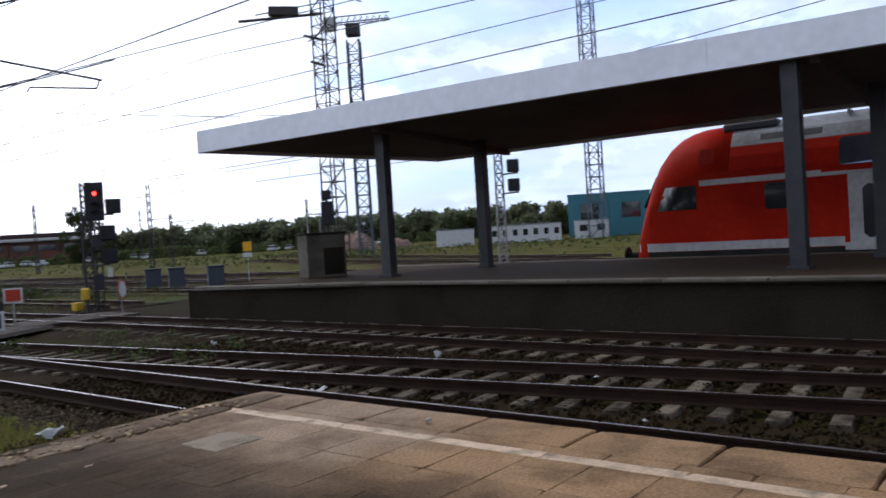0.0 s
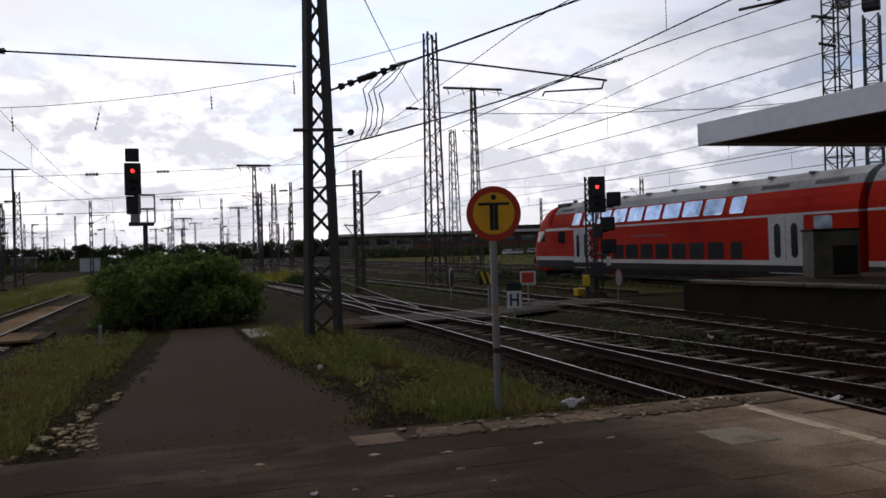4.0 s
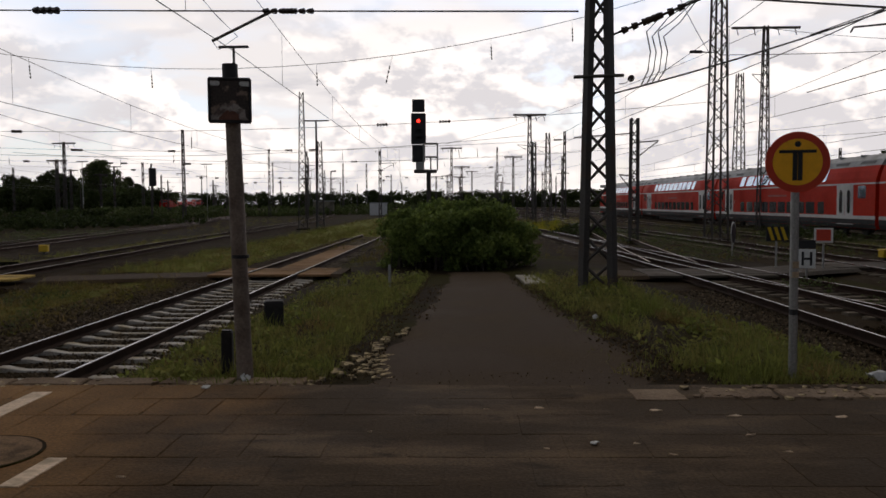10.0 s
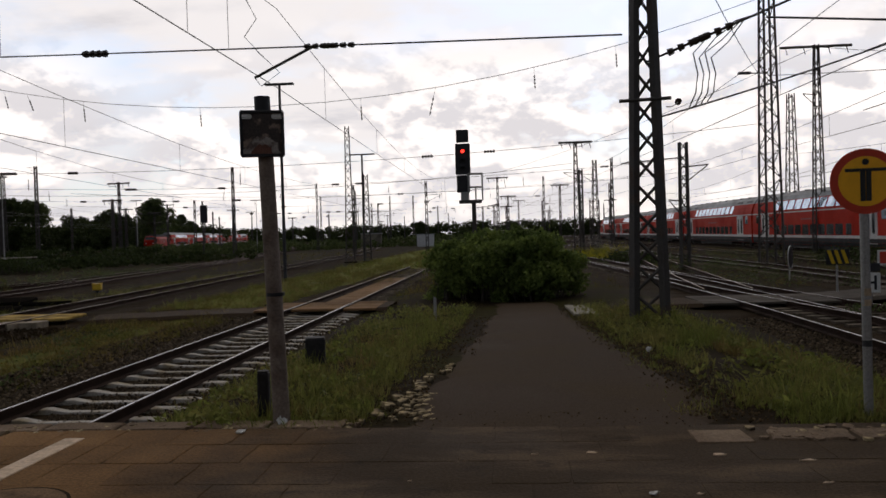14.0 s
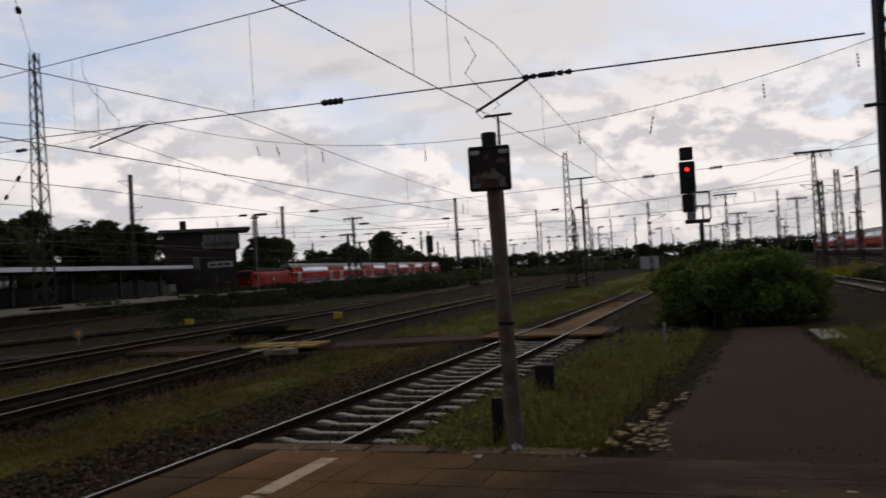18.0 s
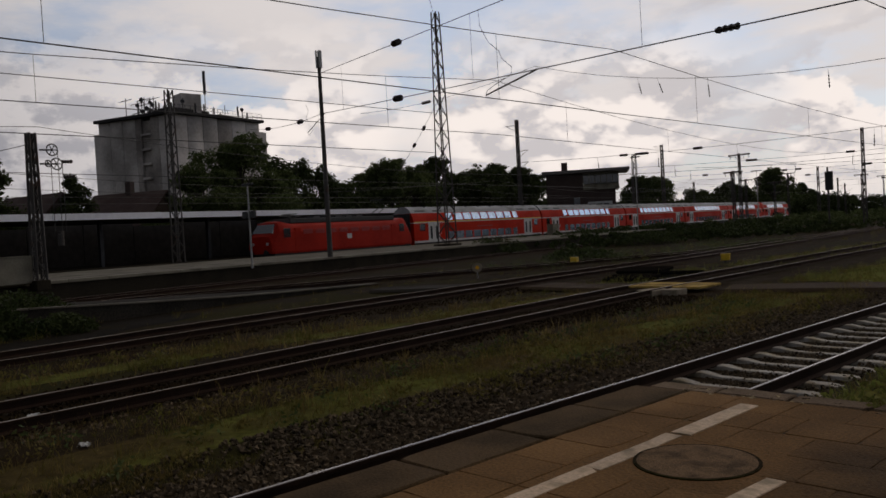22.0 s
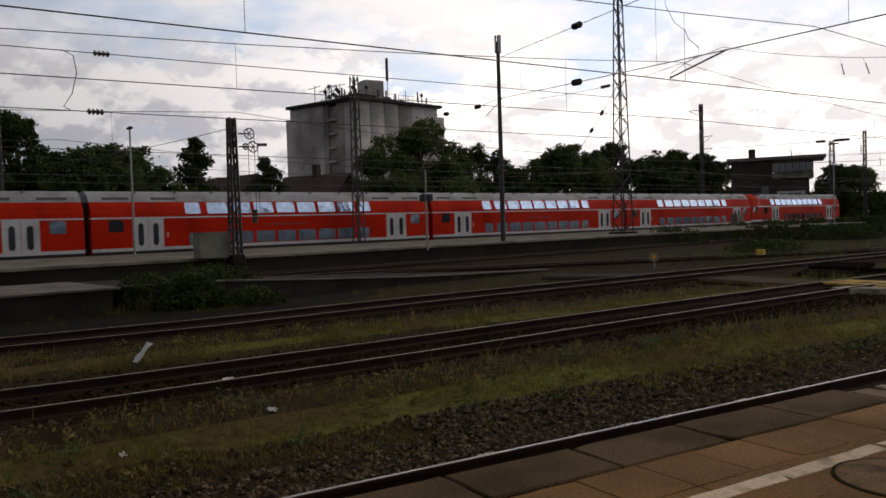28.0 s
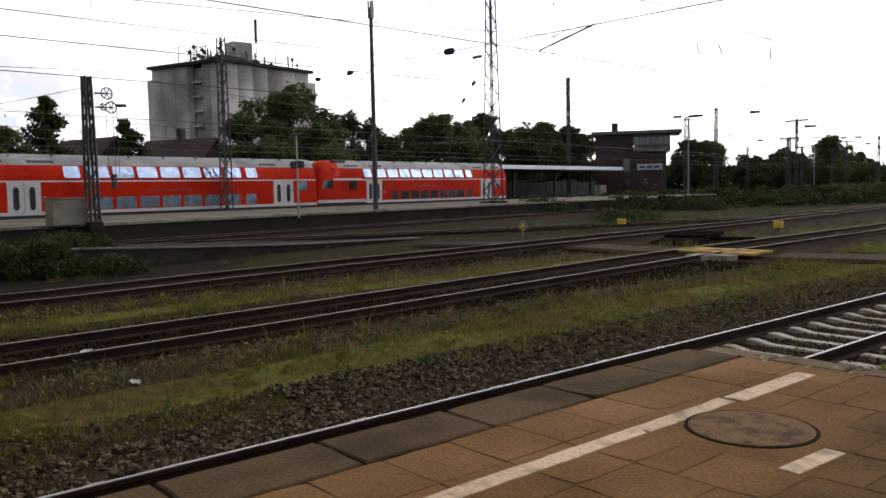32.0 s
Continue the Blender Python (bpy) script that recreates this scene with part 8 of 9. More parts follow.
grass("verge_grass", [(-9.0, -7.4, -6, 6, 9000, 0.02, 0.10, GROUND + 0.01), (-11.2, -8.4, -6, 8, 16000, 0.04, 0.20, GROUND), (-11.2, -7.5, 8, 22.5, 24000, 0.04, 0.20, GROUND), (-11.6, -7.6, 20, 60, 20000, 0.08, 0.32, GROUND), (-12.5, -7.5, 60, 110, 7000, 0.2, 0.5, GROUND), (-17.2, -14.6, -6, 20, 14000, 0.06, 0.30, GROUND), (-18.5, -15.8, 20, 60, 6000, 0.1, 0.35, GROUND),
                      (-4.0, -2.4, 24, 50, 6000, 0.1, 0.4, GROUND), (-4.2, 4.5, 27, 60, 7000, 0.15, 0.5, GROUND), (-8.6, -3.6, 36.8, 62, 14000, 0.12, 0.4, GROUND), (-8.6, -3.6, 62, 100, 7000, 0.2, 0.5, GROUND)], "grass", 42, "patchy grass strip between the tracks")
grass("dry_grass", [(-8.8, -7.2, -6, 5.5, 9000, 0.02, 0.09, GROUND + 0.01), (-10.4, -8.0, -6, 8, 8000, 0.04, 0.18, GROUND), (-10.4, -7.4, 8, 22, 12000, 0.04, 0.20, GROUND), (-11.4, -9, -6, 18, 9000, 0.08, 0.32, GROUND), (-17.2, -14.8, -6, 22, 9000, 0.08, 0.34, GROUND), (2.8, 4.6, 7, 13, 5000, 0.05, 0.22, bank_z), (-3.6, -1.5, 7, 14, 3500, 0.05, 0.22, bank_z), (-11.6, -8, 20, 50, 7000, 0.1, 0.32, GROUND)], "drygrass", 43, "dry yellowish grass between the tracks")
grass("yard_grass", [(15, 40, 32, 42, 16000, 0.12, 0.4, GROUND), (24.5, 28.2, -10, 32, 3000, 0.1, 0.4, GROUND), (31.0, 34.5, -10, 60, 5000, 0.1, 0.4, GROUND), (38, 75, 0, 75, 12000, 0.25, 0.6, GROUND), (8.5, 12, 30, 60, 3500, 0.1, 0.35, GROUND), (15.5, 21, 42, 90, 5000, 0.15, 0.5, GROUND), (25, 50, 60, 120, 6000, 0.3, 0.7, GROUND),
                     (-34, -23, 28, 60, 3500, 0.1, 0.4, GROUND), (-31, -22.5, 0, 28, 1800, 0.1, 0.35, GROUND), (-30, -18, 60, 120, 5000, 0.2, 0.6, GROUND)], "grass", 44, "weeds and grass across the yard")
grass("flowering_weeds", [(2.8, 9.0, 62, 70, 3600, 0.5, 1.0, GROUND), (4.0, 12.0, 76, 84, 2200, 0.5, 1.1, GROUND)], "rape", 45, "yellow flowering weeds beside the tracks")


grass("tall_weeds", [(-27.5, -23.0, 3.8, 8.6, 700, 0.15, 0.4, GROUND), (-25.6, -24.6, 4.4, 5.2, 60, 0.5, 0.9, GROUND), (-12.0, -9.0, -3, 9, 260, 0.25, 0.5, GROUND)], "grass", 47, "tall weeds standing among the tracks")


def weeds(name, regions, material, seed, label):
    """Broad leaves in low clumps: regions of (x0, x1, y0, y1, clumps, spread, height, surface)."""
    rs = np.random.default_rng(seed)
    pts = []
    for x0, x1, y0, y1, n, spread, high, surf in regions:
        for _ in range(n):
            x, y, r = rs.uniform(x0, x1), rs.uniform(y0, y1), spread * rs.uniform(0.4, 1.2)
            for _ in range(34):
                px, py = x + rs.normal() * r * 0.5, y + rs.normal() * r * 0.5
                pts.append((px, py, (surf(px, py) if callable(surf) else surf) + high * rs.random() ** 1.3))
    v, f = leaf_soup(pts, None, 0.04, rs)
    soup(name, v, f, material, label=label, category="weeds", kind="stuff")


weeds("bank_weeds", [(-3.4, -1.3, 6.85, 13, 60, 0.20, 0.16, bank_z), (2.0, 4.6, 6.95, 13, 60, 0.20, 0.18, bank_z), (1.7, 3.6, 13, 20, 40, 0.28, 0.3, bank_z), (-3.0, -0.9, 13, 21, 30, 0.25, 0.25, bank_z)], "freshgrass", 81, "broad-leaved green weeds on the bank")
weeds("verge_weeds", [(-11.0, -7.8, -5, 22, 150, 0.25, 0.16, GROUND), (-17.0, -15.0, -4, 20, 60, 0.3, 0.25, GROUND)], "grass", 82, "broad-leaved olive weeds between the tracks")
weeds("yard_weeds", [(8.4, 12.4, 28, 62, 170, 0.5, 0.35, GROUND + 0.1), (14.6, 25.0, 31, 66, 330, 0.6, 0.4, GROUND + 0.05), (8.2, 11.8, 13, 21, 40, 0.3, 0.18, GROUND + 0.12), (-32.0, -23.5, 30, 60, 220, 0.6, 0.4, GROUND + 0.05)], "leaf2", 84, "rank green weeds between the yard tracks")
weeds("dark_weeds", [(-11.0, -7.8, -5, 20, 50, 0.3, 0.22, GROUND)], "leaf2", 83, "dark green weeds in the grass")


def meadow(name, x0, x1, y0, y1, label, z=GROUND + 0.006, material="meadow"):
    bm = bmesh.new()
    nx, ny = max(2, int((x1 - x0) / 1.2)), max(2, int((y1 - y0) / 2.5))
    rows = []
    for j in range(ny + 1):
        y = y0 + (y1 - y0) * j / ny
        rows.append([bm.verts.new((x0 + (x1 - x0) * i / nx + 0.35 * noise.noise(Vector((i * 0.7, y * 0.3, x0))), y, z + (0.03 * noise.noise(Vector((i * 1.1, y * 0.6, 3))) + 0.02 if 0 < i < nx else -0.03))) for i in range(nx + 1)])
    for a, b in zip(rows, rows[1:]):
        for i in range(nx):
            bm.faces.new((a[i], a[i + 1], b[i + 1], b[i]))
    tagged(mesh_ob(name, bm, material, smooth=True), label, kind="structure")


meadow("verge_6", -8.9, -3.4, 36.8, 140, "grass grown over the end of a track", material="farmeadow")
meadow("verge_7", -12.0, -7.6, 26.5, 70, "bright weedy verge beside the track", material="farmeadow")
meadow("verge_1", -11.0, -7.9, -12, 70, "weedy verge between the tracks")
meadow("verge_2", -17.2, -14.9, -12, 22, "weedy verge between the tracks")
meadow("verge_3", 15.5, 42, 31, 44, "weedy verge beyond the crossing", material="greenmeadow")
meadow("verge_4", -13.0, -7.8, 70, 140, "weedy verge in the yard throat", material="farmeadow")
meadow("verge_5", 39, 190, -10, 215, "weedy waste ground beyond the tracks")


def stones(name, regions, seed, label, material="stone"):
    rs = np.random.default_rng(seed)
    base = np.array([(1, 0, 0), (-1, 0, 0), (0, 1, 0), (0, -1, 0), (0, 0, 1), (0, 0, -1)], float)
    tri = [(0, 2, 4), (2, 1, 4), (1, 3, 4), (3, 0, 4), (2, 0, 5), (1, 2, 5), (3, 1, 5), (0, 3, 5)]
    V, F, off = [], [], 0
    for x0, x1, y0, y1, n, r0, r1, z in regions:
        xs_, ys_ = rs.uniform(x0, x1, n), rs.uniform(y0, y1, n)
        c = np.stack([xs_, ys_, (np.array([z(*q) for q in np.stack([xs_, ys_], 1)]) if callable(z) else np.full(n, z)) + rs.uniform(-0.01, 0.02, n)], 1)
        s = rs.uniform(r0, r1, (n, 1, 1)) * rs.uniform(0.6, 1.25, (n, 6, 1))
        a = rs.normal(size=(n, 3, 3))
        rot, _ = np.linalg.qr(a)
        v = np.einsum("ij,njk->nik", base, rot) * s + c[:, None]
        V.append(v.reshape(-1, 3))
        for i in range(n):
            F += [tuple(q + off + 6 * i for q in t) for t in tri]
        off += 6 * n
    soup(name, np.concatenate(V).tolist(), F, material, label=label, category="ballast", kind="stuff")


stones("ballast_stones", [(-7.6, -6.6, -6, 4.5, 3200, 0.018, 0.045, GROUND + 0.035), (-8.7, -6.6, 4.5, 8, 2200, 0.018, 0.045, GROUND + 0.03), (-8.7, -7.6, -6, 4.5, 700, 0.015, 0.035, GROUND + 0.025), (-8.7, -6.6, 8, 24, 4500, 0.02, 0.05, GROUND + 0.03), (-6.0, -4.9, 5.5, 22, 5200, 0.014, 0.03, RAIL - 0.212), (-4.6, -3.2, 6.8, 22, 3000, 0.018, 0.04, GROUND + 0.06),
                          (-11.6, -10.6, -6, 12, 1800, 0.02, 0.05, GROUND + 0.02), (4.4, 6.4, 7, 20, 3500, 0.02, 0.045, GROUND + 0.035)], 51, "loose dark ballast stones")

stones("sooty_ballast", [(12.4, 15, -4, 20, 3000, 0.02, 0.05, RAIL - 0.175), (8.6, 12.4, -4, 16, 6000, 0.02, 0.055, RAIL - 0.19), (6.0, 8.6, -4, 14, 3800, 0.02, 0.05, RAIL - 0.17), (-13.6, -11.4, -6, 21, 5200, 0.02, 0.045, RAIL - 0.195), (-21.0, -18.0, -4, 24, 3500, 0.02, 0.045, RAIL - 0.195), (-14.6, -13.3, -6, 21, 1600, 0.02, 0.045, GROUND + 0.01)], 53, "sooty brown ballast between the rails", "ballast")
stones("path_rubble", [(-1.35, -0.75, 7.0, 21, 1300, 0.005, 0.018, lambda x, y: path_z(y)), (1.35, 2.1, 7.0, 21, 1500, 0.005, 0.020, lambda x, y: path_z(y) - 0.01), (-1.2, 2.4, 6.72, 7.25, 260, 0.004, 0.012, lambda x, y: path_z(y)), (2.2, 5.2, 6.85, 7.2, 500, 0.006, 0.02, lambda x, y: -0.06)], 52, "loose gravel and crumbs along the path", "rubble")
stones("path_grit", [(-1.0, -0.35, 11, 18, 260, 0.006, 0.02, lambda x, y: path_z(y) + 0.004), (1.6, 2.3, 6.8, 12, 420, 0.006, 0.022, lambda x, y: path_z(y) + 0.004), (1.2, 1.8, 12, 20, 260, 0.008, 0.02, lambda x, y: path_z(y) + 0.004)], 64, "brown grit along the crumbling edges of the path", "rubble")
# broken kerb pieces and litter
kr = random.Random(4)
root = empty("broken_kerb", label="broken pale kerb stones along the path's edge", kind="structure")
M["kerbstone"] = mat("pale_broken_kerbstone", (0.34, 0.265, 0.15), 0.9, vary=0.3, scale=6, fine=50, bump=0.5, second=(0.085, 0.068, 0.048), mix=(0.42, 0.60), rand=0.25, spec=0.05)


def chip(x, y, z, r, name="kerb_piece", m="kerbstone", parent=None, tall=0.010):
    """An uneven flat chip of broken stone."""
    bm = bmesh.new()
    n = kr.randint(5, 7)
    a = kr.uniform(0, 6)
    ring = [(math.cos(a + 6.283 * k / n) * r * kr.uniform(0.6, 1.15), math.sin(a + 6.283 * k / n) * r * kr.uniform(0.5, 0.95)) for k in range(n)]
    lo = [bm.verts.new((px, py, -0.07)) for px, py in ring]
    hi = [bm.verts.new((px * 0.93, py * 0.93, tall + kr.uniform(-0.006, 0.006))) for px, py in ring]
    top = bm.verts.new((0, 0, tall + 0.003))
    for k in range(n):
        bm.faces.new((lo[k], lo[(k + 1) % n], hi[(k + 1) % n], hi[k]))
        bm.faces.new((hi[k], hi[(k + 1) % n], top))
    ob = mesh_ob(name, bm, m, parent)
    ob.location = (x, y, z)
    ob.rotation_euler = (kr.uniform(-0.06, 0.06), kr.uniform(-0.06, 0.06), kr.uniform(0, 3))
    return ob


for i in range(30):
    y = 7.02 + 0.105 * i + kr.uniform(-0.05, 0.05)
    chip(-1.14 + 0.028 * i * 0.6 + kr.uniform(-0.09, 0.07), y, path_z(y), kr.uniform(0.03, 0.08), parent=root)
for i in range(110):
    f = kr.random()
    y = 7.05 + 1.15 * f
    chip(-1.0 + (0.72 - 0.5 * abs(f - 0.35)) * kr.random(), y, path_z(y) - 0.012, kr.uniform(0.02, 0.065), parent=root, tall=0.006)
for i in range(22):
    x = -4.4 + 0.14 * i + kr.uniform(-0.06, 0.06)
    if x < -2.4 or i % 3 == 0:
        chip(x, 6.93 + kr.uniform(-0.05, 0.05), -0.06, kr.uniform(0.05, 0.11), parent=root)


for i in range(150):
    x = 1.75 + 3.6 * kr.random()
    chip(x, 6.36 + kr.uniform(-0.2, 0.24), 0.004, kr.uniform(0.015, 0.06), parent=root, m="slab_dusty" if i % 3 else "kerbstone", tall=0.012)
for i in range(70):
    chip(kr.uniform(-4.2, -1.2), 6.78 + kr.uniform(-0.14, 0.12), -0.012, kr.uniform(0.015, 0.055), parent=root, m="slab_dusty" if i % 3 else "kerbstone", tall=0.012)


SCRAPS = ((4.05, 7.6, 0.12), (4.15, 7.9, 0.10), (4.3, 8.1, 0.08), (5.4, 4.05, 0.05), (5.85, 3.2, 0.05), (5.8, 2.7, 0.06), (9.6, 7.2, 0.07), (8.5, 3.6, 0.06), (10.6, 5.3, 0.07))


root = empty("paint_traces", label="faint pale paint traces on the paving", kind="structure")
for x, y, r in ((0.59, 5.92, 0.06), (1.43, 5.84, 0.09), (1.96, 5.70, 0.12), (0.19, 5.88, 0.05), (1.12, 5.02, 0.05), (1.29, 4.80, 0.05), (0.54, 4.92, 0.04), (2.0, 4.86, 0.05), (1.9, 5.22, 0.06), (-1.9, 4.39, 0.06), (-0.6, 5.29, 0.03), (3.3, 5.6, 0.08), (2.7, 5.66, 0.10)):
    ob = chip(x, y, 0.003, r * 0.65, "trace", "whiteline", root, 0.001)
    ob.scale = (1.0, 0.35, 1.0)
    ob.rotation_euler = (0, 0, kr.uniform(-0.25, 0.25))


def scrap(name, x, y, z, sx, sy, sz, rz, label, m="litter"):
    bm = bmesh.new()
    bmesh.ops.create_grid(bm, x_segments=5, y_segments=4, size=0.5)
    for v in bm.verts:
        v.co = Vector((v.co.x * sx, v.co.y * sy, sz * (0.5 + noise.noise(Vector((v.co.x * 3 + x, v.co.y * 3 + y, 1))))))
    bmesh.ops.solidify(bm, geom=bm.faces[:], thickness=0.006)
    ob = mesh_ob(name, bm, m)
    ob.matrix_world = pose(x, y, z, kr.uniform(-8, 8), kr.uniform(-8, 8), rz)
    tagged(ob, label, "litter", "litter")


scrap("plastic_sheet", -15.0, 2.75, GROUND + 0.26, 0.24, 0.40, 0.05, 35, "crumpled white plastic strip in the grass")
bpy.data.objects["plastic_sheet"].matrix_world = pose(-14.85, 2.98, GROUND + 0.22, 50, 0, 10)
scrap("paper_scrap", -10.0, 3.5, GROUND + 0.03, 0.12, 0.09, 0.05, 20, "scrap of white paper in the grass")
scrap("paper_scrap", -11.9, 3.55, RAIL - 0.12, 0.15, 0.10, 0.05, 60, "scrap of white paper on the ballast")
scrap("paper_scrap", -9.0, 1.6, GROUND + 0.03, 0.08, 0.06, 0.04, 10, "scrap of white paper in the grass")
scrap("paper_scrap", -8.2, 0.2, GROUND + 0.04, 0.14, 0.10, 0.04, 80, "scrap of white paper in the grass")
scrap("crushed_carton", 3.72, 7.1, -0.04, 0.26, 0.11, 0.08, 8, "crushed pale carton at the platform's end")
scrap("paper_scrap", 8.1, 8.4, RAIL - 0.13, 0.3, 0.2, 0.1, 30, "crumpled scrap between the rails")
scrap("paper_scrap", 10.9, 14.8, RAIL - 0.12, 0.12, 0.12, 0.1, 50, "crumpled scrap between the rails")
scrap("paper_scrap", 11.2, 8.7, RAIL - 0.12, 0.14, 0.12, 0.14, 50, "crumpled scrap between the rails")
scrap("paper_scrap", -2.1, 6.55, 0.012, 0.07, 0.05, 0.02, 0, "small scrap on the paving")
scrap("paper_scrap", -1.86, 6.86, 0.0, 0.08, 0.06, 0.06, 30, "small white scrap at the post's foot")
scrap("paper_scrap", 0.85, 5.0, 0.012, 0.05, 0.035, 0.012, 30, "small scrap on the paving")
scrap("paper_scrap", 1.85, 11.0, path_z(11) + 0.02, 0.06, 0.06, 0.06, 30, "small white scrap at the path's edge")


for x, y, w in SCRAPS:
    z = 0.012 if y < 5 and x < 5.75 else bank_z(x, y) + 0.03 if x < 5 else RAIL - 0.15
    scrap("paper_scrap", x, y, z, w, w * 0.7, 0.04, 40 * w * 100, "small white scrap of litter")


# ---- buildings and the far distance ----
def prism(bm, pts, z0, z1):
    lo, hi = [bm.verts.new((x, y, z0)) for x, y in pts], [bm.verts.new((x, y, z1)) for x, y in pts]
    n = len(pts)
    for i in range(n):
        bm.faces.new((lo[i], lo[(i + 1) % n], hi[(i + 1) % n], hi[i]))
    bm.faces.new(hi)
    bm.faces.new(lo[::-1])
    bmesh.ops.recalc_face_normals(bm, faces=bm.faces)


def build_silo():
    """The pale windowless tower block: fluted walls, a dark stair slot, an overhanging roof with antennas."""
    root = tagged(empty("tower_block", pose(-125.0, 60.2, GROUND, 0, 0, 0)), "pale grey windowless concrete tower with fluted walls and roof antennas", "building")
    a, b, c = Vector((-15.2, -5.6)), Vector((0, 0)), Vector((-4.6, 19.0))
    d = a + (c - b)
    H = 23.6
    u, w = (b - a).normalized(), (c - b).normalized()
    nu, nw = Vector((u.y, -u.x)), Vector((w.y, -w.x))

    def bay(p, q, n, bulge, m="silo", z0=0.0, z1=H, back=0.5):
        """One rounded flute of the wall between p and q."""
        bm = bmesh.new()
        arc2 = [p.lerp(q, k / 8) + n * (bulge * math.sin(math.pi * k / 8) + 0.1) for k in range(9)]
        prism(bm, [tuple(v) for v in arc2] + [tuple(q - n * back), tuple(p - n * back)], z0, z1)
        mesh_ob("wall_bay", bm, m, root)

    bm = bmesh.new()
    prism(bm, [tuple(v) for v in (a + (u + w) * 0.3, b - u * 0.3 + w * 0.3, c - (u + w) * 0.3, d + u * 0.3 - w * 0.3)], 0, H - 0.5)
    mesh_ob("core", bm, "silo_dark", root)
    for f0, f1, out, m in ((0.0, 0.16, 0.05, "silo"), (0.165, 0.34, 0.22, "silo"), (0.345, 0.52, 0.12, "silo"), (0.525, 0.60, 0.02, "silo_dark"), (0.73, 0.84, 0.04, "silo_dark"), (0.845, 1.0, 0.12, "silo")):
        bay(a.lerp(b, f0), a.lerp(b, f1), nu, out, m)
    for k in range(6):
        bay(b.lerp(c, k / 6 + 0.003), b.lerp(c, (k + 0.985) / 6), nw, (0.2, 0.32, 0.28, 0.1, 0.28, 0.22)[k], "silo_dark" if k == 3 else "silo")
    p, q = a.lerp(b, 0.605), a.lerp(b, 0.725)
    for i in range(9):
        for name, z0, z1, out, m in (("stair_landing", 1.4 + 2.4 * i, 1.75 + 2.4 * i, 0.35, "silo"), ("stair_window", 2.0 + 2.4 * i, 3.4 + 2.4 * i, -0.3, "pane")):
            bm = bmesh.new()
            prism(bm, [tuple(p + nu * out), tuple(q + nu * out), tuple(q - nu * 0.45), tuple(p - nu * 0.45)], z0, z1)
            mesh_ob(name, bm, m, root)
    bm = bmesh.new()
    prism(bm, [tuple(v) for v in (a - u * 0.2 + nu * 1.0, b + u * 1.0 + nu * 1.0, c + nw * 1.0 + w * 0.4, d - u * 0.6 + w * 0.4)], H, H + 0.5)
    mesh_ob("roof_edge", bm, "under", root)
    mid = (a + b + c + d) / 4
    bm = bmesh.new()
    box(bm, mid.x + 3.6, mid.x + 6.6, mid.y - 3.0, mid.y + 0.6, H + 0.5, H + 4.2)
    mesh_ob("lift_house", bm, "silo", root)
    bm = bmesh.new()
    prism(bm, [tuple(b.lerp(a, 0.35) + w * 2), tuple(b.lerp(a, 0.1) + w * 1.5), tuple(b.lerp(c, 0.52) - u * 2.0), tuple(b.lerp(c, 0.5) - u * 6.0)], H + 0.5, H + 1.5)
    mesh_ob("plant_room", bm, "under", root)
    # a scaffold of aerials over the stair end, single rods elsewhere
    ar = random.Random(3)
    for k in range(46):
        p = a + u * ar.uniform(3.5, 11.0) + w * ar.uniform(0.5, 6.0) if k < 24 else b.lerp(c, ar.random()) - u * ar.uniform(0.4, 6.0)
        h = ar.uniform(1.4, 3.6) if k < 24 else ar.uniform(0.8, 2.8)
        if not k:
            p, h = mid + Vector((5.0, 2.2)), 6.6
        bm = bmesh.new()
        tube(bm, (p.x, p.y, H + 0.4), (p.x, p.y, H + 0.5 + h), 0.07, n=6)
        if k == 0:
            tube(bm, (p.x, p.y, H + 4.6), (p.x, p.y, H + 8.6), 0.26, n=8)
        elif k % 3 == 0:
            tube(bm, (p.x, p.y, H + h), (p.x + 0.2, p.y - 0.15, H + h), 0.34, n=12)
        elif k % 3 == 1:
            box(bm, p.x - 0.14, p.x + 0.14, p.y - 0.10, p.y + 0.10, H + h - 1.2, H + h + 0.3)
        elif k < 24:
            bar(bm, (p.x - u.x * 1.6, p.y - u.y * 1.6, H + h), (p.x + u.x * 1.4, p.y + u.y * 1.4, H + h + 0.2), 0.09)
        mesh_ob("antenna", bm, "darkgrey", root)
    for f in range(18):
        p = b.lerp(c, f / 17) + nw * 0.9
        bm = bmesh.new()
        tube(bm, (p.x, p.y, H + 0.45), (p.x, p.y, H + 1.55), 0.04, n=4)
        mesh_ob("railing_post", bm, "darkgrey", root)
    for z in (1.0, 1.5):
        bm = bmesh.new()
        bar(bm, (*(b + nw * 0.9), H + z), (*(c + nw * 0.9), H + z), 0.05)
        mesh_ob("railing_bar", bm, "darkgrey", root)
    for p, q, n2, top in ((c, c + w * 1.8, -u, H - 1.5), (a, a - u * 1.3, w, H - 1.7)):
        bm = bmesh.new()
        prism(bm, [tuple(p), tuple(q), tuple(q + n2 * 8), tuple(p + n2 * 8)], 0, top)
        mesh_ob("side_annex", bm, "silo", root)


build_silo()


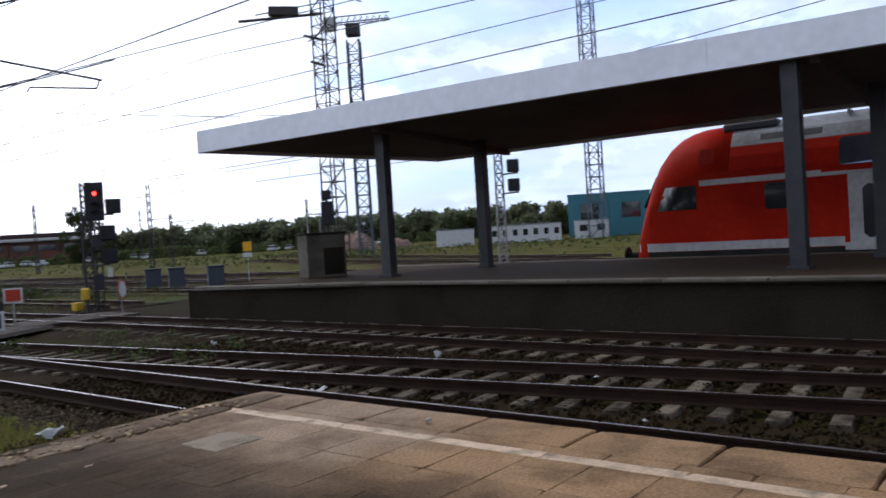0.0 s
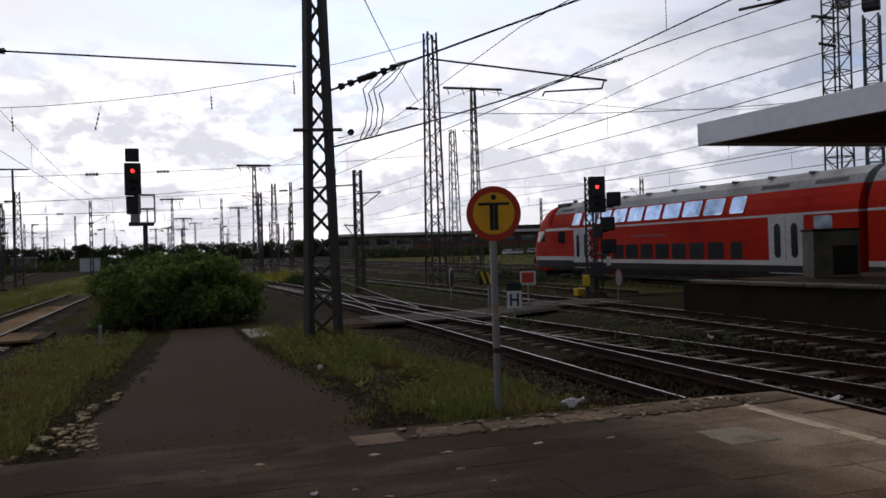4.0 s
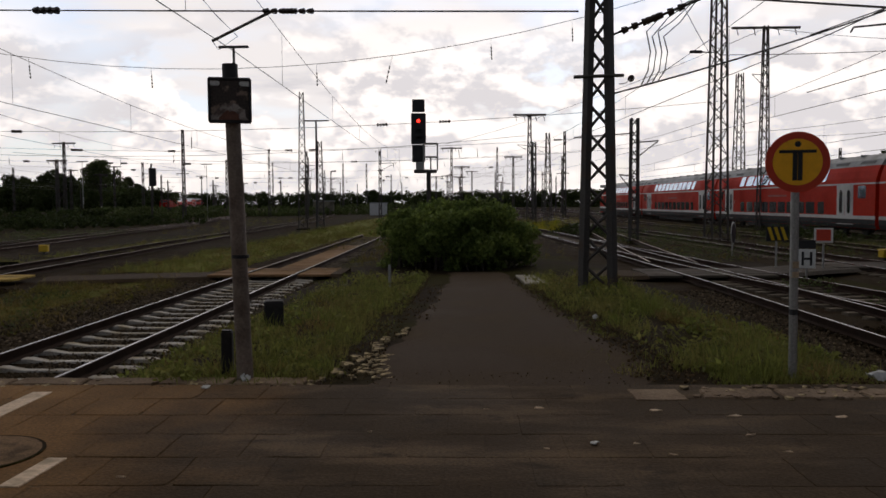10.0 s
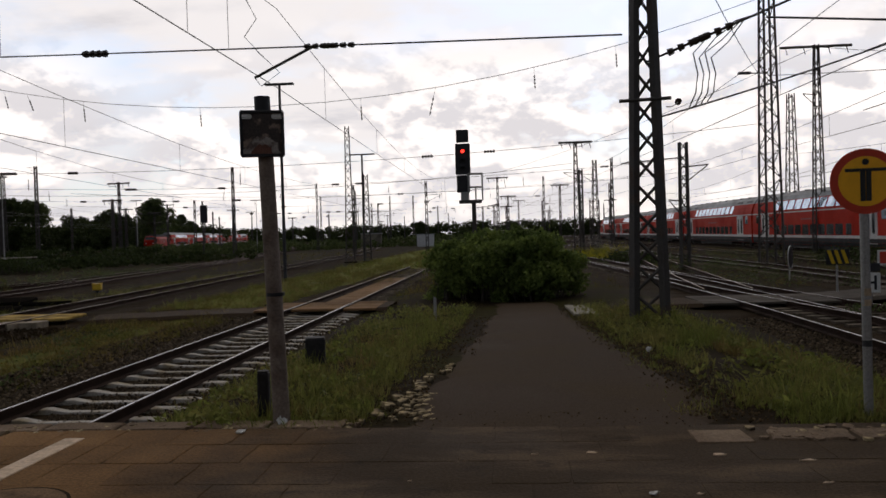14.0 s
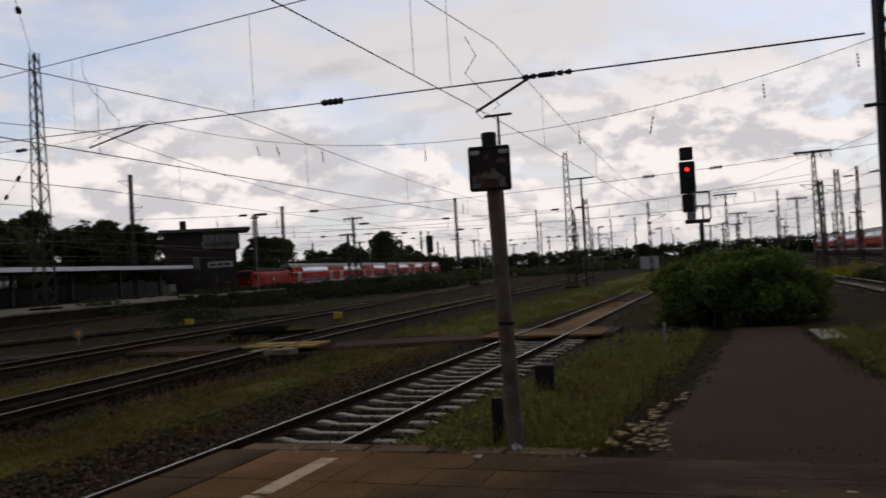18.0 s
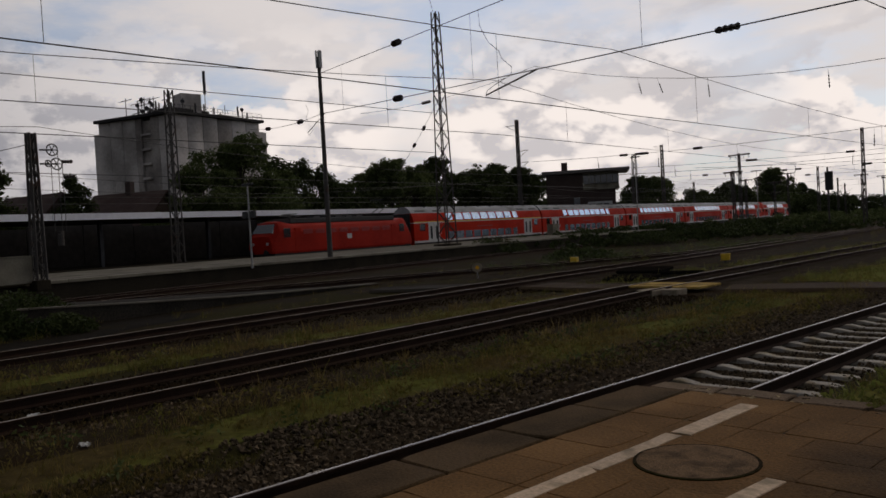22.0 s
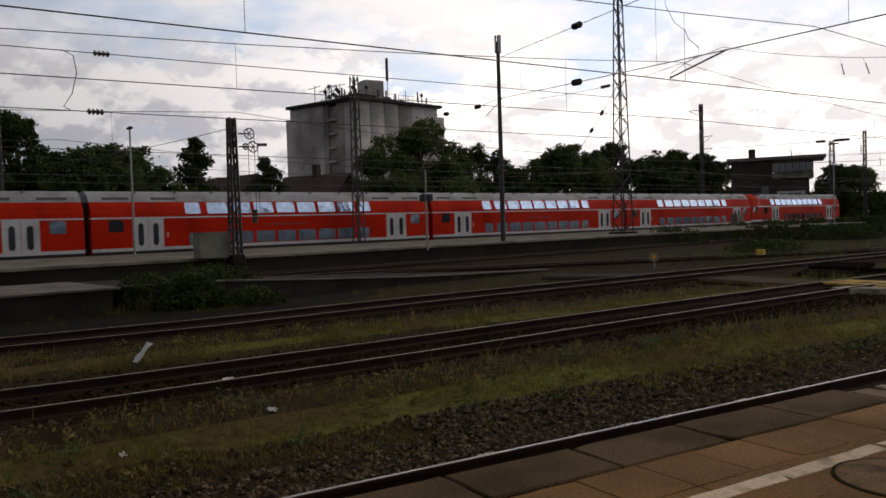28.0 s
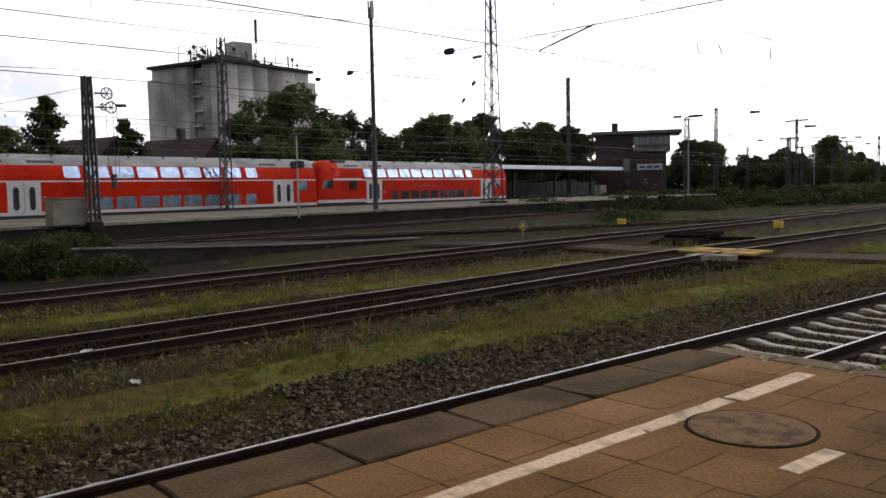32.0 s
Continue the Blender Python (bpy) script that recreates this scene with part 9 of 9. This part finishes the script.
def build_house():
    root = tagged(empty("house", pose(-93.5, 39.5, GROUND, 0, 0, 28)), "dark brick house with a red tiled gable roof", "house")
    bm = bmesh.new()
    box(bm, -5, 5, -4, 4, 0, 4.2)
    mesh_ob("wall", bm, "brick", root)
    for s in (-1, 1):
        bm = bmesh.new()
        v = [bm.verts.new(p) for p in ((-5.4, s * 4.5, 4.0), (5.4, s * 4.5, 4.0), (5.4, 0, 7.6), (-5.4, 0, 7.6), (-5.4, s * 4.5, 4.2), (5.4, s * 4.5, 4.2), (5.4, 0, 7.8), (-5.4, 0, 7.8))]
        for q in ((0, 1, 2, 3), (4, 5, 6, 7), (0, 1, 5, 4), (1, 2, 6, 5), (2, 3, 7, 6), (3, 0, 4, 7)):
            bm.faces.new([v[i] for i in q])
        bmesh.ops.recalc_face_normals(bm, faces=bm.faces)
        mesh_ob("roof_slope", bm, "tile", root)
    for s in (-1, 1):
        bm = bmesh.new()
        v = [bm.verts.new(p) for p in ((s * 5.0, -4, 4.2), (s * 5.0, 4, 4.2), (s * 5.0, 0, 7.55), (s * 4.8, -4, 4.2), (s * 4.8, 4, 4.2), (s * 4.8, 0, 7.55))]
        for q in ((0, 1, 2), (3, 4, 5), (0, 1, 4, 3), (1, 2, 5, 4), (2, 0, 3, 5)):
            bm.faces.new([v[i] for i in q])
        bmesh.ops.recalc_face_normals(bm, faces=bm.faces)
        mesh_ob("gable", bm, "brick", root)
    bm = bmesh.new()
    bevbox(bm, -0.4, 0.4, -0.4, 0.4, 7.0, 8.9, 0.03)
    mesh_ob("chimney", bm, "brick", root)
    root.scale = (0.95, 0.95, 1.12)
    return root


h = build_house()
p = lp(45.5, 85.5)
copy_thing(h, pose(p.x, p.y, GROUND - 0.25, 0, 0, 16))
p = lp(2, 96)
copy_thing(h, pose(p.x, p.y, GROUND - 0.5, 0, 0, 100))


def build_signal_box():
    root = tagged(empty("signal_box", pose(-77.2, 104.3, GROUND, 0, 0, 36)), "dark brick signal box with glazed upper floor", "building")
    bm = bmesh.new()
    bevbox(bm, -6.5, 6.5, -4, 4, 0, 6.4, 0.03)
    mesh_ob("wall", bm, "brick", root)
    bm = bmesh.new()
    box(bm, -6.5, 0.5, -4.05, 4.05, 6.4, 8.6)
    mesh_ob("upper_wall", bm, "brick", root)
    bm = bmesh.new()
    box(bm, 0.5, 7.2, -4.6, 4.6, 6.3, 6.9)
    mesh_ob("gallery_band", bm, "concrete", root)
    for i in range(6):
        bm = bmesh.new()
        bevbox(bm, 0.55 + 1.1 * i, 1.55 + 1.1 * i, -4.5, -4.4, 7.1, 8.2, 0.02)
        mesh_ob("window", bm, "pane", root)
    for i in range(7):
        bm = bmesh.new()
        box(bm, 0.45 + 1.1 * i, 0.56 + 1.1 * i, -4.55, -4.38, 6.9, 8.6)
        mesh_ob("mullion", bm, "concrete", root)
    for i in range(7):
        bm = bmesh.new()
        bevbox(bm, 7.1, 7.2, -4.2 + 1.24 * i, -3.3 + 1.24 * i, 7.2, 8.1, 0.02)
        mesh_ob("window", bm, "boxglass", root)
    bm = bmesh.new()
    box(bm, 0.6, 7.12, -4.3, 4.3, 6.9, 8.55)
    mesh_ob("cabin_core", bm, "concrete", root)
    bm = bmesh.new()
    bevbox(bm, -7.2, 9.2, -5.6, 5.6, 8.6, 9.0, 0.05)
    mesh_ob("roof", bm, "soffit", root)
    bm = bmesh.new()
    bevbox(bm, -3.6, -2.4, -0.6, 0.6, 9.0, 10.3, 0.03)
    mesh_ob("chimney", bm, "brick", root)
    for x, z, w, hh in ((-1.4, 1.2, 1.2, 1.5), (-1.4, 3.9, 1.2, 1.5), (2.5, 2.0, 0.6, 0.8), (4.2, 2.0, 0.6, 0.8)):
        bm = bmesh.new()
        bevbox(bm, x, x + w, -4.06, -3.98, z, z + hh, 0.02)
        f = mesh_ob("window", bm, "pane", root)
        bm = bmesh.new()
        bevbox(bm, x - 0.1, x + w + 0.1, -4.12, -3.99, z - 0.12, z, 0.01)
        mesh_ob("sill", bm, "concrete", f)
    bm = bmesh.new()
    bevbox(bm, 1.2, 5.8, -4.12, -4.02, 3.9, 4.7, 0.02)
    mesh_ob("name_board", bm, "lightgrey", root, "pale name board")
    for k in range(3):
        bm = bmesh.new()
        box(bm, 1.6 + 1.3 * k, 2.6 + 1.3 * k, -4.14, -4.11, 4.15, 4.42)
        mesh_ob("writing_bar", bm, "darkgrey", root)
    root.scale = (0.8, 0.8, 1.15)


build_signal_box()


def build_far_canopy():
    root = tagged(empty("far_platform_canopy"), "long low canopy with white fascia behind the main line", "canopy")

    def slab3(name, s0, s1, d0, d1, z0, z1, m):
        bm = bmesh.new()
        prism(bm, [tuple(lp(s, d)[:2]) for s, d in ((s0, d0), (s1, d0), (s1, d1), (s0, d1))], z0, z1)
        mesh_ob(name, bm, m, root)

    for i in range(17):
        slab3("fascia_panel", -60 + 10 * i, -50.04 + 10 * i, 54.0, 54.15, 3.75, 4.22, "white")
    slab3("fascia_panel", 109.96, 110.1, 54.0, 65.8, 3.75, 4.22, "white")
    slab3("roof_deck", -60, 109.9, 54.2, 65.8, 4.02, 4.12, "roofgrey")
    slab3("soffit", -60, 109.9, 54.2, 65.8, 3.79, 3.89, "soffit")
    for i in range(17):
        slab3("column", -55.15 + 10 * i, -54.85 + 10 * i, 56.4, 56.7, 0.2, 3.80, "darkgrey")
    root2 = empty("rear_platform", label="dark platform behind the main line", kind="structure")
    bm = bmesh.new()
    prism(bm, [tuple(lp(s, d)[:2]) for s, d in ((-60, 52.2), (150, 52.2), (150, 67), (-60, 67))], -0.76, 0.25)
    mesh_ob("platform_wall", bm, "concrete_dk", root2)
    # a plain wall closing the rear platform
    root3 = empty("rear_fence", label="dark panelled fence behind the rear platform", kind="structure")
    for i in range(42):
        bm = bmesh.new()
        prism(bm, [tuple(lp(s, d)[:2]) for s, d in ((-60 + 5 * i, 67.2), (-55.1 + 5 * i, 67.2), (-55.1 + 5 * i, 67.35), (-60 + 5 * i, 67.35))], -0.7, (3.6 if i < 30 else 2.2) + 0.2 * (i % 3))
        panel = mesh_ob("fence_panel", bm, "under", root3)
        if 27 <= i < 30:
            for k in range(4):
                for name, z0, z1, g, m in (("window_frame", 2.35, 3.25, 0.0, "lightgrey"), ("window_pane", 2.45, 3.15, 0.12, "pane")):
                    bm = bmesh.new()
                    s0 = -59.7 + 5 * i + 1.2 * k
                    prism(bm, [tuple(lp(s2, d)[:2]) for s2, d in ((s0 + g, 67.14 - g * 0.3), (s0 + 0.9 - g, 67.14 - g * 0.3), (s0 + 0.9 - g, 67.2), (s0 + g, 67.2))], z0, z1)
                    mesh_ob(name, bm, m, panel)


build_far_canopy()


def build_crane(x, y, h, w, label, jib=None, rz=0.0, m="craneblue"):
    root = empty("tower_crane", pose(x, y, GROUND, 0, 0, rz), label, "crane", "cranes")
    lattice(root, h, w, w * 0.92, 0.16, w * 0.9, m, zig=False, lace=0.08)
    if jib:
        z, l0, l1 = jib
        bm = bmesh.new()
        for yy, zz in ((-0.5, 0), (0.5, 0), (0, 0.9)):
            bar(bm, (l0, yy, z + zz), (l1, yy, z + zz + 0.3), 0.12)
        n = 10
        for i in range(n):
            xa, xb = l0 + (l1 - l0) * i / n, l0 + (l1 - l0) * (i + 0.5) / n
            for yy in (-0.5, 0.5):
                bar(bm, (xa, yy, z), (xb, 0, z + 0.9), 0.06)
                bar(bm, (xb, 0, z + 0.9), (l0 + (l1 - l0) * (i + 1) / n, yy, z), 0.06)
        part("jib", bm, m, root)
        bm = bmesh.new()
        bevbox(bm, -0.9, 0.9, -0.8, 0.8, z - 1.6, z - 0.1, 0.1)
        part("cab", bm, "darkgrey", root)
        bm = bmesh.new()
        bevbox(bm, l0 * 0.9 - 0.8, l0 * 0.9 + 0.8, -0.6, 0.6, z - 0.8, z + 0.9, 0.1)
        part("counterweight", bm, "lightgrey", root)
    return root


build_crane(62.6, 64.7, 34, 1.9, "tall lattice mast of dark steel", None, 10, "steel")
build_crane(75.6, 72.9, 27.4, 1.7, "tower crane with short jib and counterweight", (29.6, -3.2, 4.8), -52)
build_crane(106.3, 56.0, 46, 2.0, "tall blue-grey tower crane mast", None, 12)
# long cantilever arms on the first tall mast
root = empty("mast_arms", pose(62.6, 64.7, GROUND, 0, 0, -38), "long arms with hanging gear on a tall mast", "mast arm")
for z, l in ((26.9, -9.0), (28.4, 5.5), (24.0, -2.2), (21.2, -1.6)):
    bm = bmesh.new()
    bar(bm, (0, 0, z), (l, 0, z - 0.9 if l < -3 else z + 0.5), 0.22)
    bar(bm, (0, 0, z + 1.2), (l * 0.8, 0, z - 0.2), 0.10)
    part("arm", bm, "steel", root)
bm = bmesh.new()
bevbox(bm, -5.8, -2.6, -0.4, 0.4, 26.6, 27.6, 0.1)
part("gear_box", bm, "steel", root)


def build_shed(name, x, y, w, d, h, rz, m, label, roofm="roofgrey", windows=0):
    root = tagged(empty(name, pose(x, y, GROUND, 0, 0, rz)), label, "shed")
    n = max(2, int(w / 1.5))
    bm = bmesh.new()
    box(bm, -w / 2 + 0.05, w / 2 - 0.05, -d / 2 + 0.05, d / 2, 0, h - 0.05)
    mesh_ob("shell", bm, m, root)
    for i in range(n):
        bm = bmesh.new()
        x0 = -w / 2 + w * i / n
        bevbox(bm, x0, x0 + w / n * 0.96, -d / 2 - 0.03, -d / 2 + 0.05, 0.05, h, 0.015)
        mesh_ob("wall_panel", bm, m, root)
    bm = bmesh.new()
    bevbox(bm, -w / 2 - 0.1, w / 2 + 0.1, -d / 2 - 0.1, d / 2 + 0.1, h, h + 0.15, 0.03)
    mesh_ob("roof", bm, roofm, root)
    for i in range(windows):
        bm = bmesh.new()
        x0 = -w / 2 + w * (i + 0.3) / windows
        bevbox(bm, x0, x0 + w / windows * 0.45, -d / 2 - 0.06, -d / 2, h * 0.42, h * 0.78, 0.01)
        mesh_ob("window", bm, "pane", root)


build_shed("teal_shed", 117.2, 59.5, 12.5, 8, 6.6, -64, "teal", "teal sheet-clad site building", "teal", 2)
build_shed("container_shed", 95.2, 73.6, 5.6, 3, 2.35, -52, "shedwhite", "pale grey site container")
build_shed("site_office", 101.4, 65.3, 10.5, 3, 2.5, -58, "shedwhite", "white row of site offices with dark windows", windows=7)
build_shed("site_office", 107.5, 57.6, 5.0, 3, 2.6, -62, "shedwhite", "white site office block", windows=2)
build_shed("brick_hut", 99.5, 71.5, 1.6, 2, 4.2, -55, "slab", "small brown site hut")
build_shed("relay_hut", -15.0, 150.0, 3.2, 2.5, 2.2, 5, "shedwhite", "small pale relay hut in the yard")
build_shed("relay_hut", -26.0, 155.0, 4.0, 2.5, 2.6, 8, "concrete", "grey relay building in the yard")


def build_hall():
    root = tagged(empty("freight_hall", pose(81, 220, GROUND, 0, 0, -20)), "long low dark freight hall with a pale roof", "hall")
    for i in range(0, 12):
        bm = bmesh.new()
        box(bm, -28 + 4 * i, -24.1 + 4 * i, -6, 6, 0, 4.2 - 0.02 * i)
        mesh_ob("wall_bay", bm, "hallbrick" if i > 3 else "concrete", root)
        bm = bmesh.new()
        bevbox(bm, -27.4 + 4 * i, -24.8 + 4 * i, -6.08, -5.98, 2.6, 3.6, 0.02)
        mesh_ob("window_band", bm, "pane", root)
    bm = bmesh.new()
    bevbox(bm, -28.6, 20.6, -7, 7, 4.2, 4.75, 0.1)
    mesh_ob("roof", bm, "lightgrey", root)
    bm = bmesh.new()
    bevbox(bm, 4, 20, -5, 5, 4.75, 5.6, 0.1)
    mesh_ob("raised_roof", bm, "tile", root)
    root.scale = (1.45, 1.45, 1.45)


build_hall()


def build_car(x, y, rz, m, label):
    root = empty("parked_car", pose(x, y, GROUND, 0, 0, rz), label, "car", "parked cars")
    bm = bmesh.new()
    bevbox(bm, -2.0, 2.0, -0.85, 0.85, 0.3, 0.9, 0.15, seg=2)
    part("body", bm, m, root)
    bm = bmesh.new()
    v = [bm.verts.new(p) for p in ((-1.4, -0.75, 0.88), (1.1, -0.75, 0.88), (1.1, 0.75, 0.88), (-1.4, 0.75, 0.88), (-1.0, -0.62, 1.45), (0.5, -0.62, 1.45), (0.5, 0.62, 1.45), (-1.0, 0.62, 1.45))]
    for q in ((0, 1, 5, 4), (1, 2, 6, 5), (2, 3, 7, 6), (3, 0, 4, 7), (4, 5, 6, 7), (3, 2, 1, 0)):
        bm.faces.new([v[i] for i in q])
    bmesh.ops.recalc_face_normals(bm, faces=bm.faces)
    part("cabin", bm, "pane", root)
    bm = bmesh.new()
    bevbox(bm, -1.02, 0.55, -0.64, 0.64, 1.43, 1.50, 0.03)
    part("roof", bm, m, root)
    for wx in (-1.22, 0.80):
        for wy in (-0.69, 0.69):
            bm = bmesh.new()
            bar(bm, (wx, wy, 0.88), (wx * 0.85 - 0.02, wy * 0.9, 1.44), 0.09)
            part("pillar", bm, m, root)
    for wx in (-1.25, 1.25):
        for wy in (-0.8, 0.8):
            bm = bmesh.new()
            tube(bm, (wx, wy - 0.1, 0.32), (wx, wy + 0.1, 0.32), 0.32, n=14)
            part("wheel", bm, "rubber", root)
    return root


for i, az2 in enumerate((22.4, 23.1, 24.1, 24.9, 27.6, 30.4, 31.1, 34.7, 37.8, 39.5, 40.6, 45.2, 46.8, 48.5)):
    a, r = radians(az2), 203 + 5 * (i % 3)
    build_car(r * math.sin(a), r * math.cos(a), 90 - az2 + tr.uniform(-30, 30), ("shedwhite", "lightgrey", "shedwhite")[i % 3], ("white", "light grey", "white")[i % 3] + " parked car beyond the yard")


def build_heap(x, y, w, d, h, seed, label):
    """A heap of tipped soil with slumped sides and a rough crest."""
    bm = bmesh.new()
    rows = []
    for j in range(15):
        row = []
        for i in range(21):
            u, v = 2 * i / 20 - 1, 2 * j / 14 - 1
            f = max(1 - u * u, 0) ** 0.8 * max(1 - v * v, 0) ** 0.8
            n = noise.noise(Vector((u * 2.2, v * 1.7, seed))) * 0.35 + noise.noise(Vector((u * 7, v * 5, seed))) * 0.12
            row.append(bm.verts.new((u * w / 2, v * d / 2, h * f * (1 + n) - 0.05)))
        rows.append(row)
    for a, b in zip(rows, rows[1:]):
        for i in range(20):
            bm.faces.new((a[i], a[i + 1], b[i + 1], b[i]))
    tagged(mesh_ob("earth_heap", bm, "tipped", smooth=True), label, "earth heap").matrix_world = pose(x, y, GROUND, 0, 0, -45)


M["tipped"] = mat("tipped_reddish_soil", (0.24, 0.165, 0.13), 0.95, vary=0.35, scale=0.8, fine=6, bump=0.6, second=(0.15, 0.105, 0.085), spec=0.03)
build_heap(102, 101, 8.5, 6, 3.0, 3, "reddish brown heap of tipped soil")
build_heap(106.5, 95.5, 6, 4, 1.6, 4, "low pale brown heap of tipped soil")


motions()
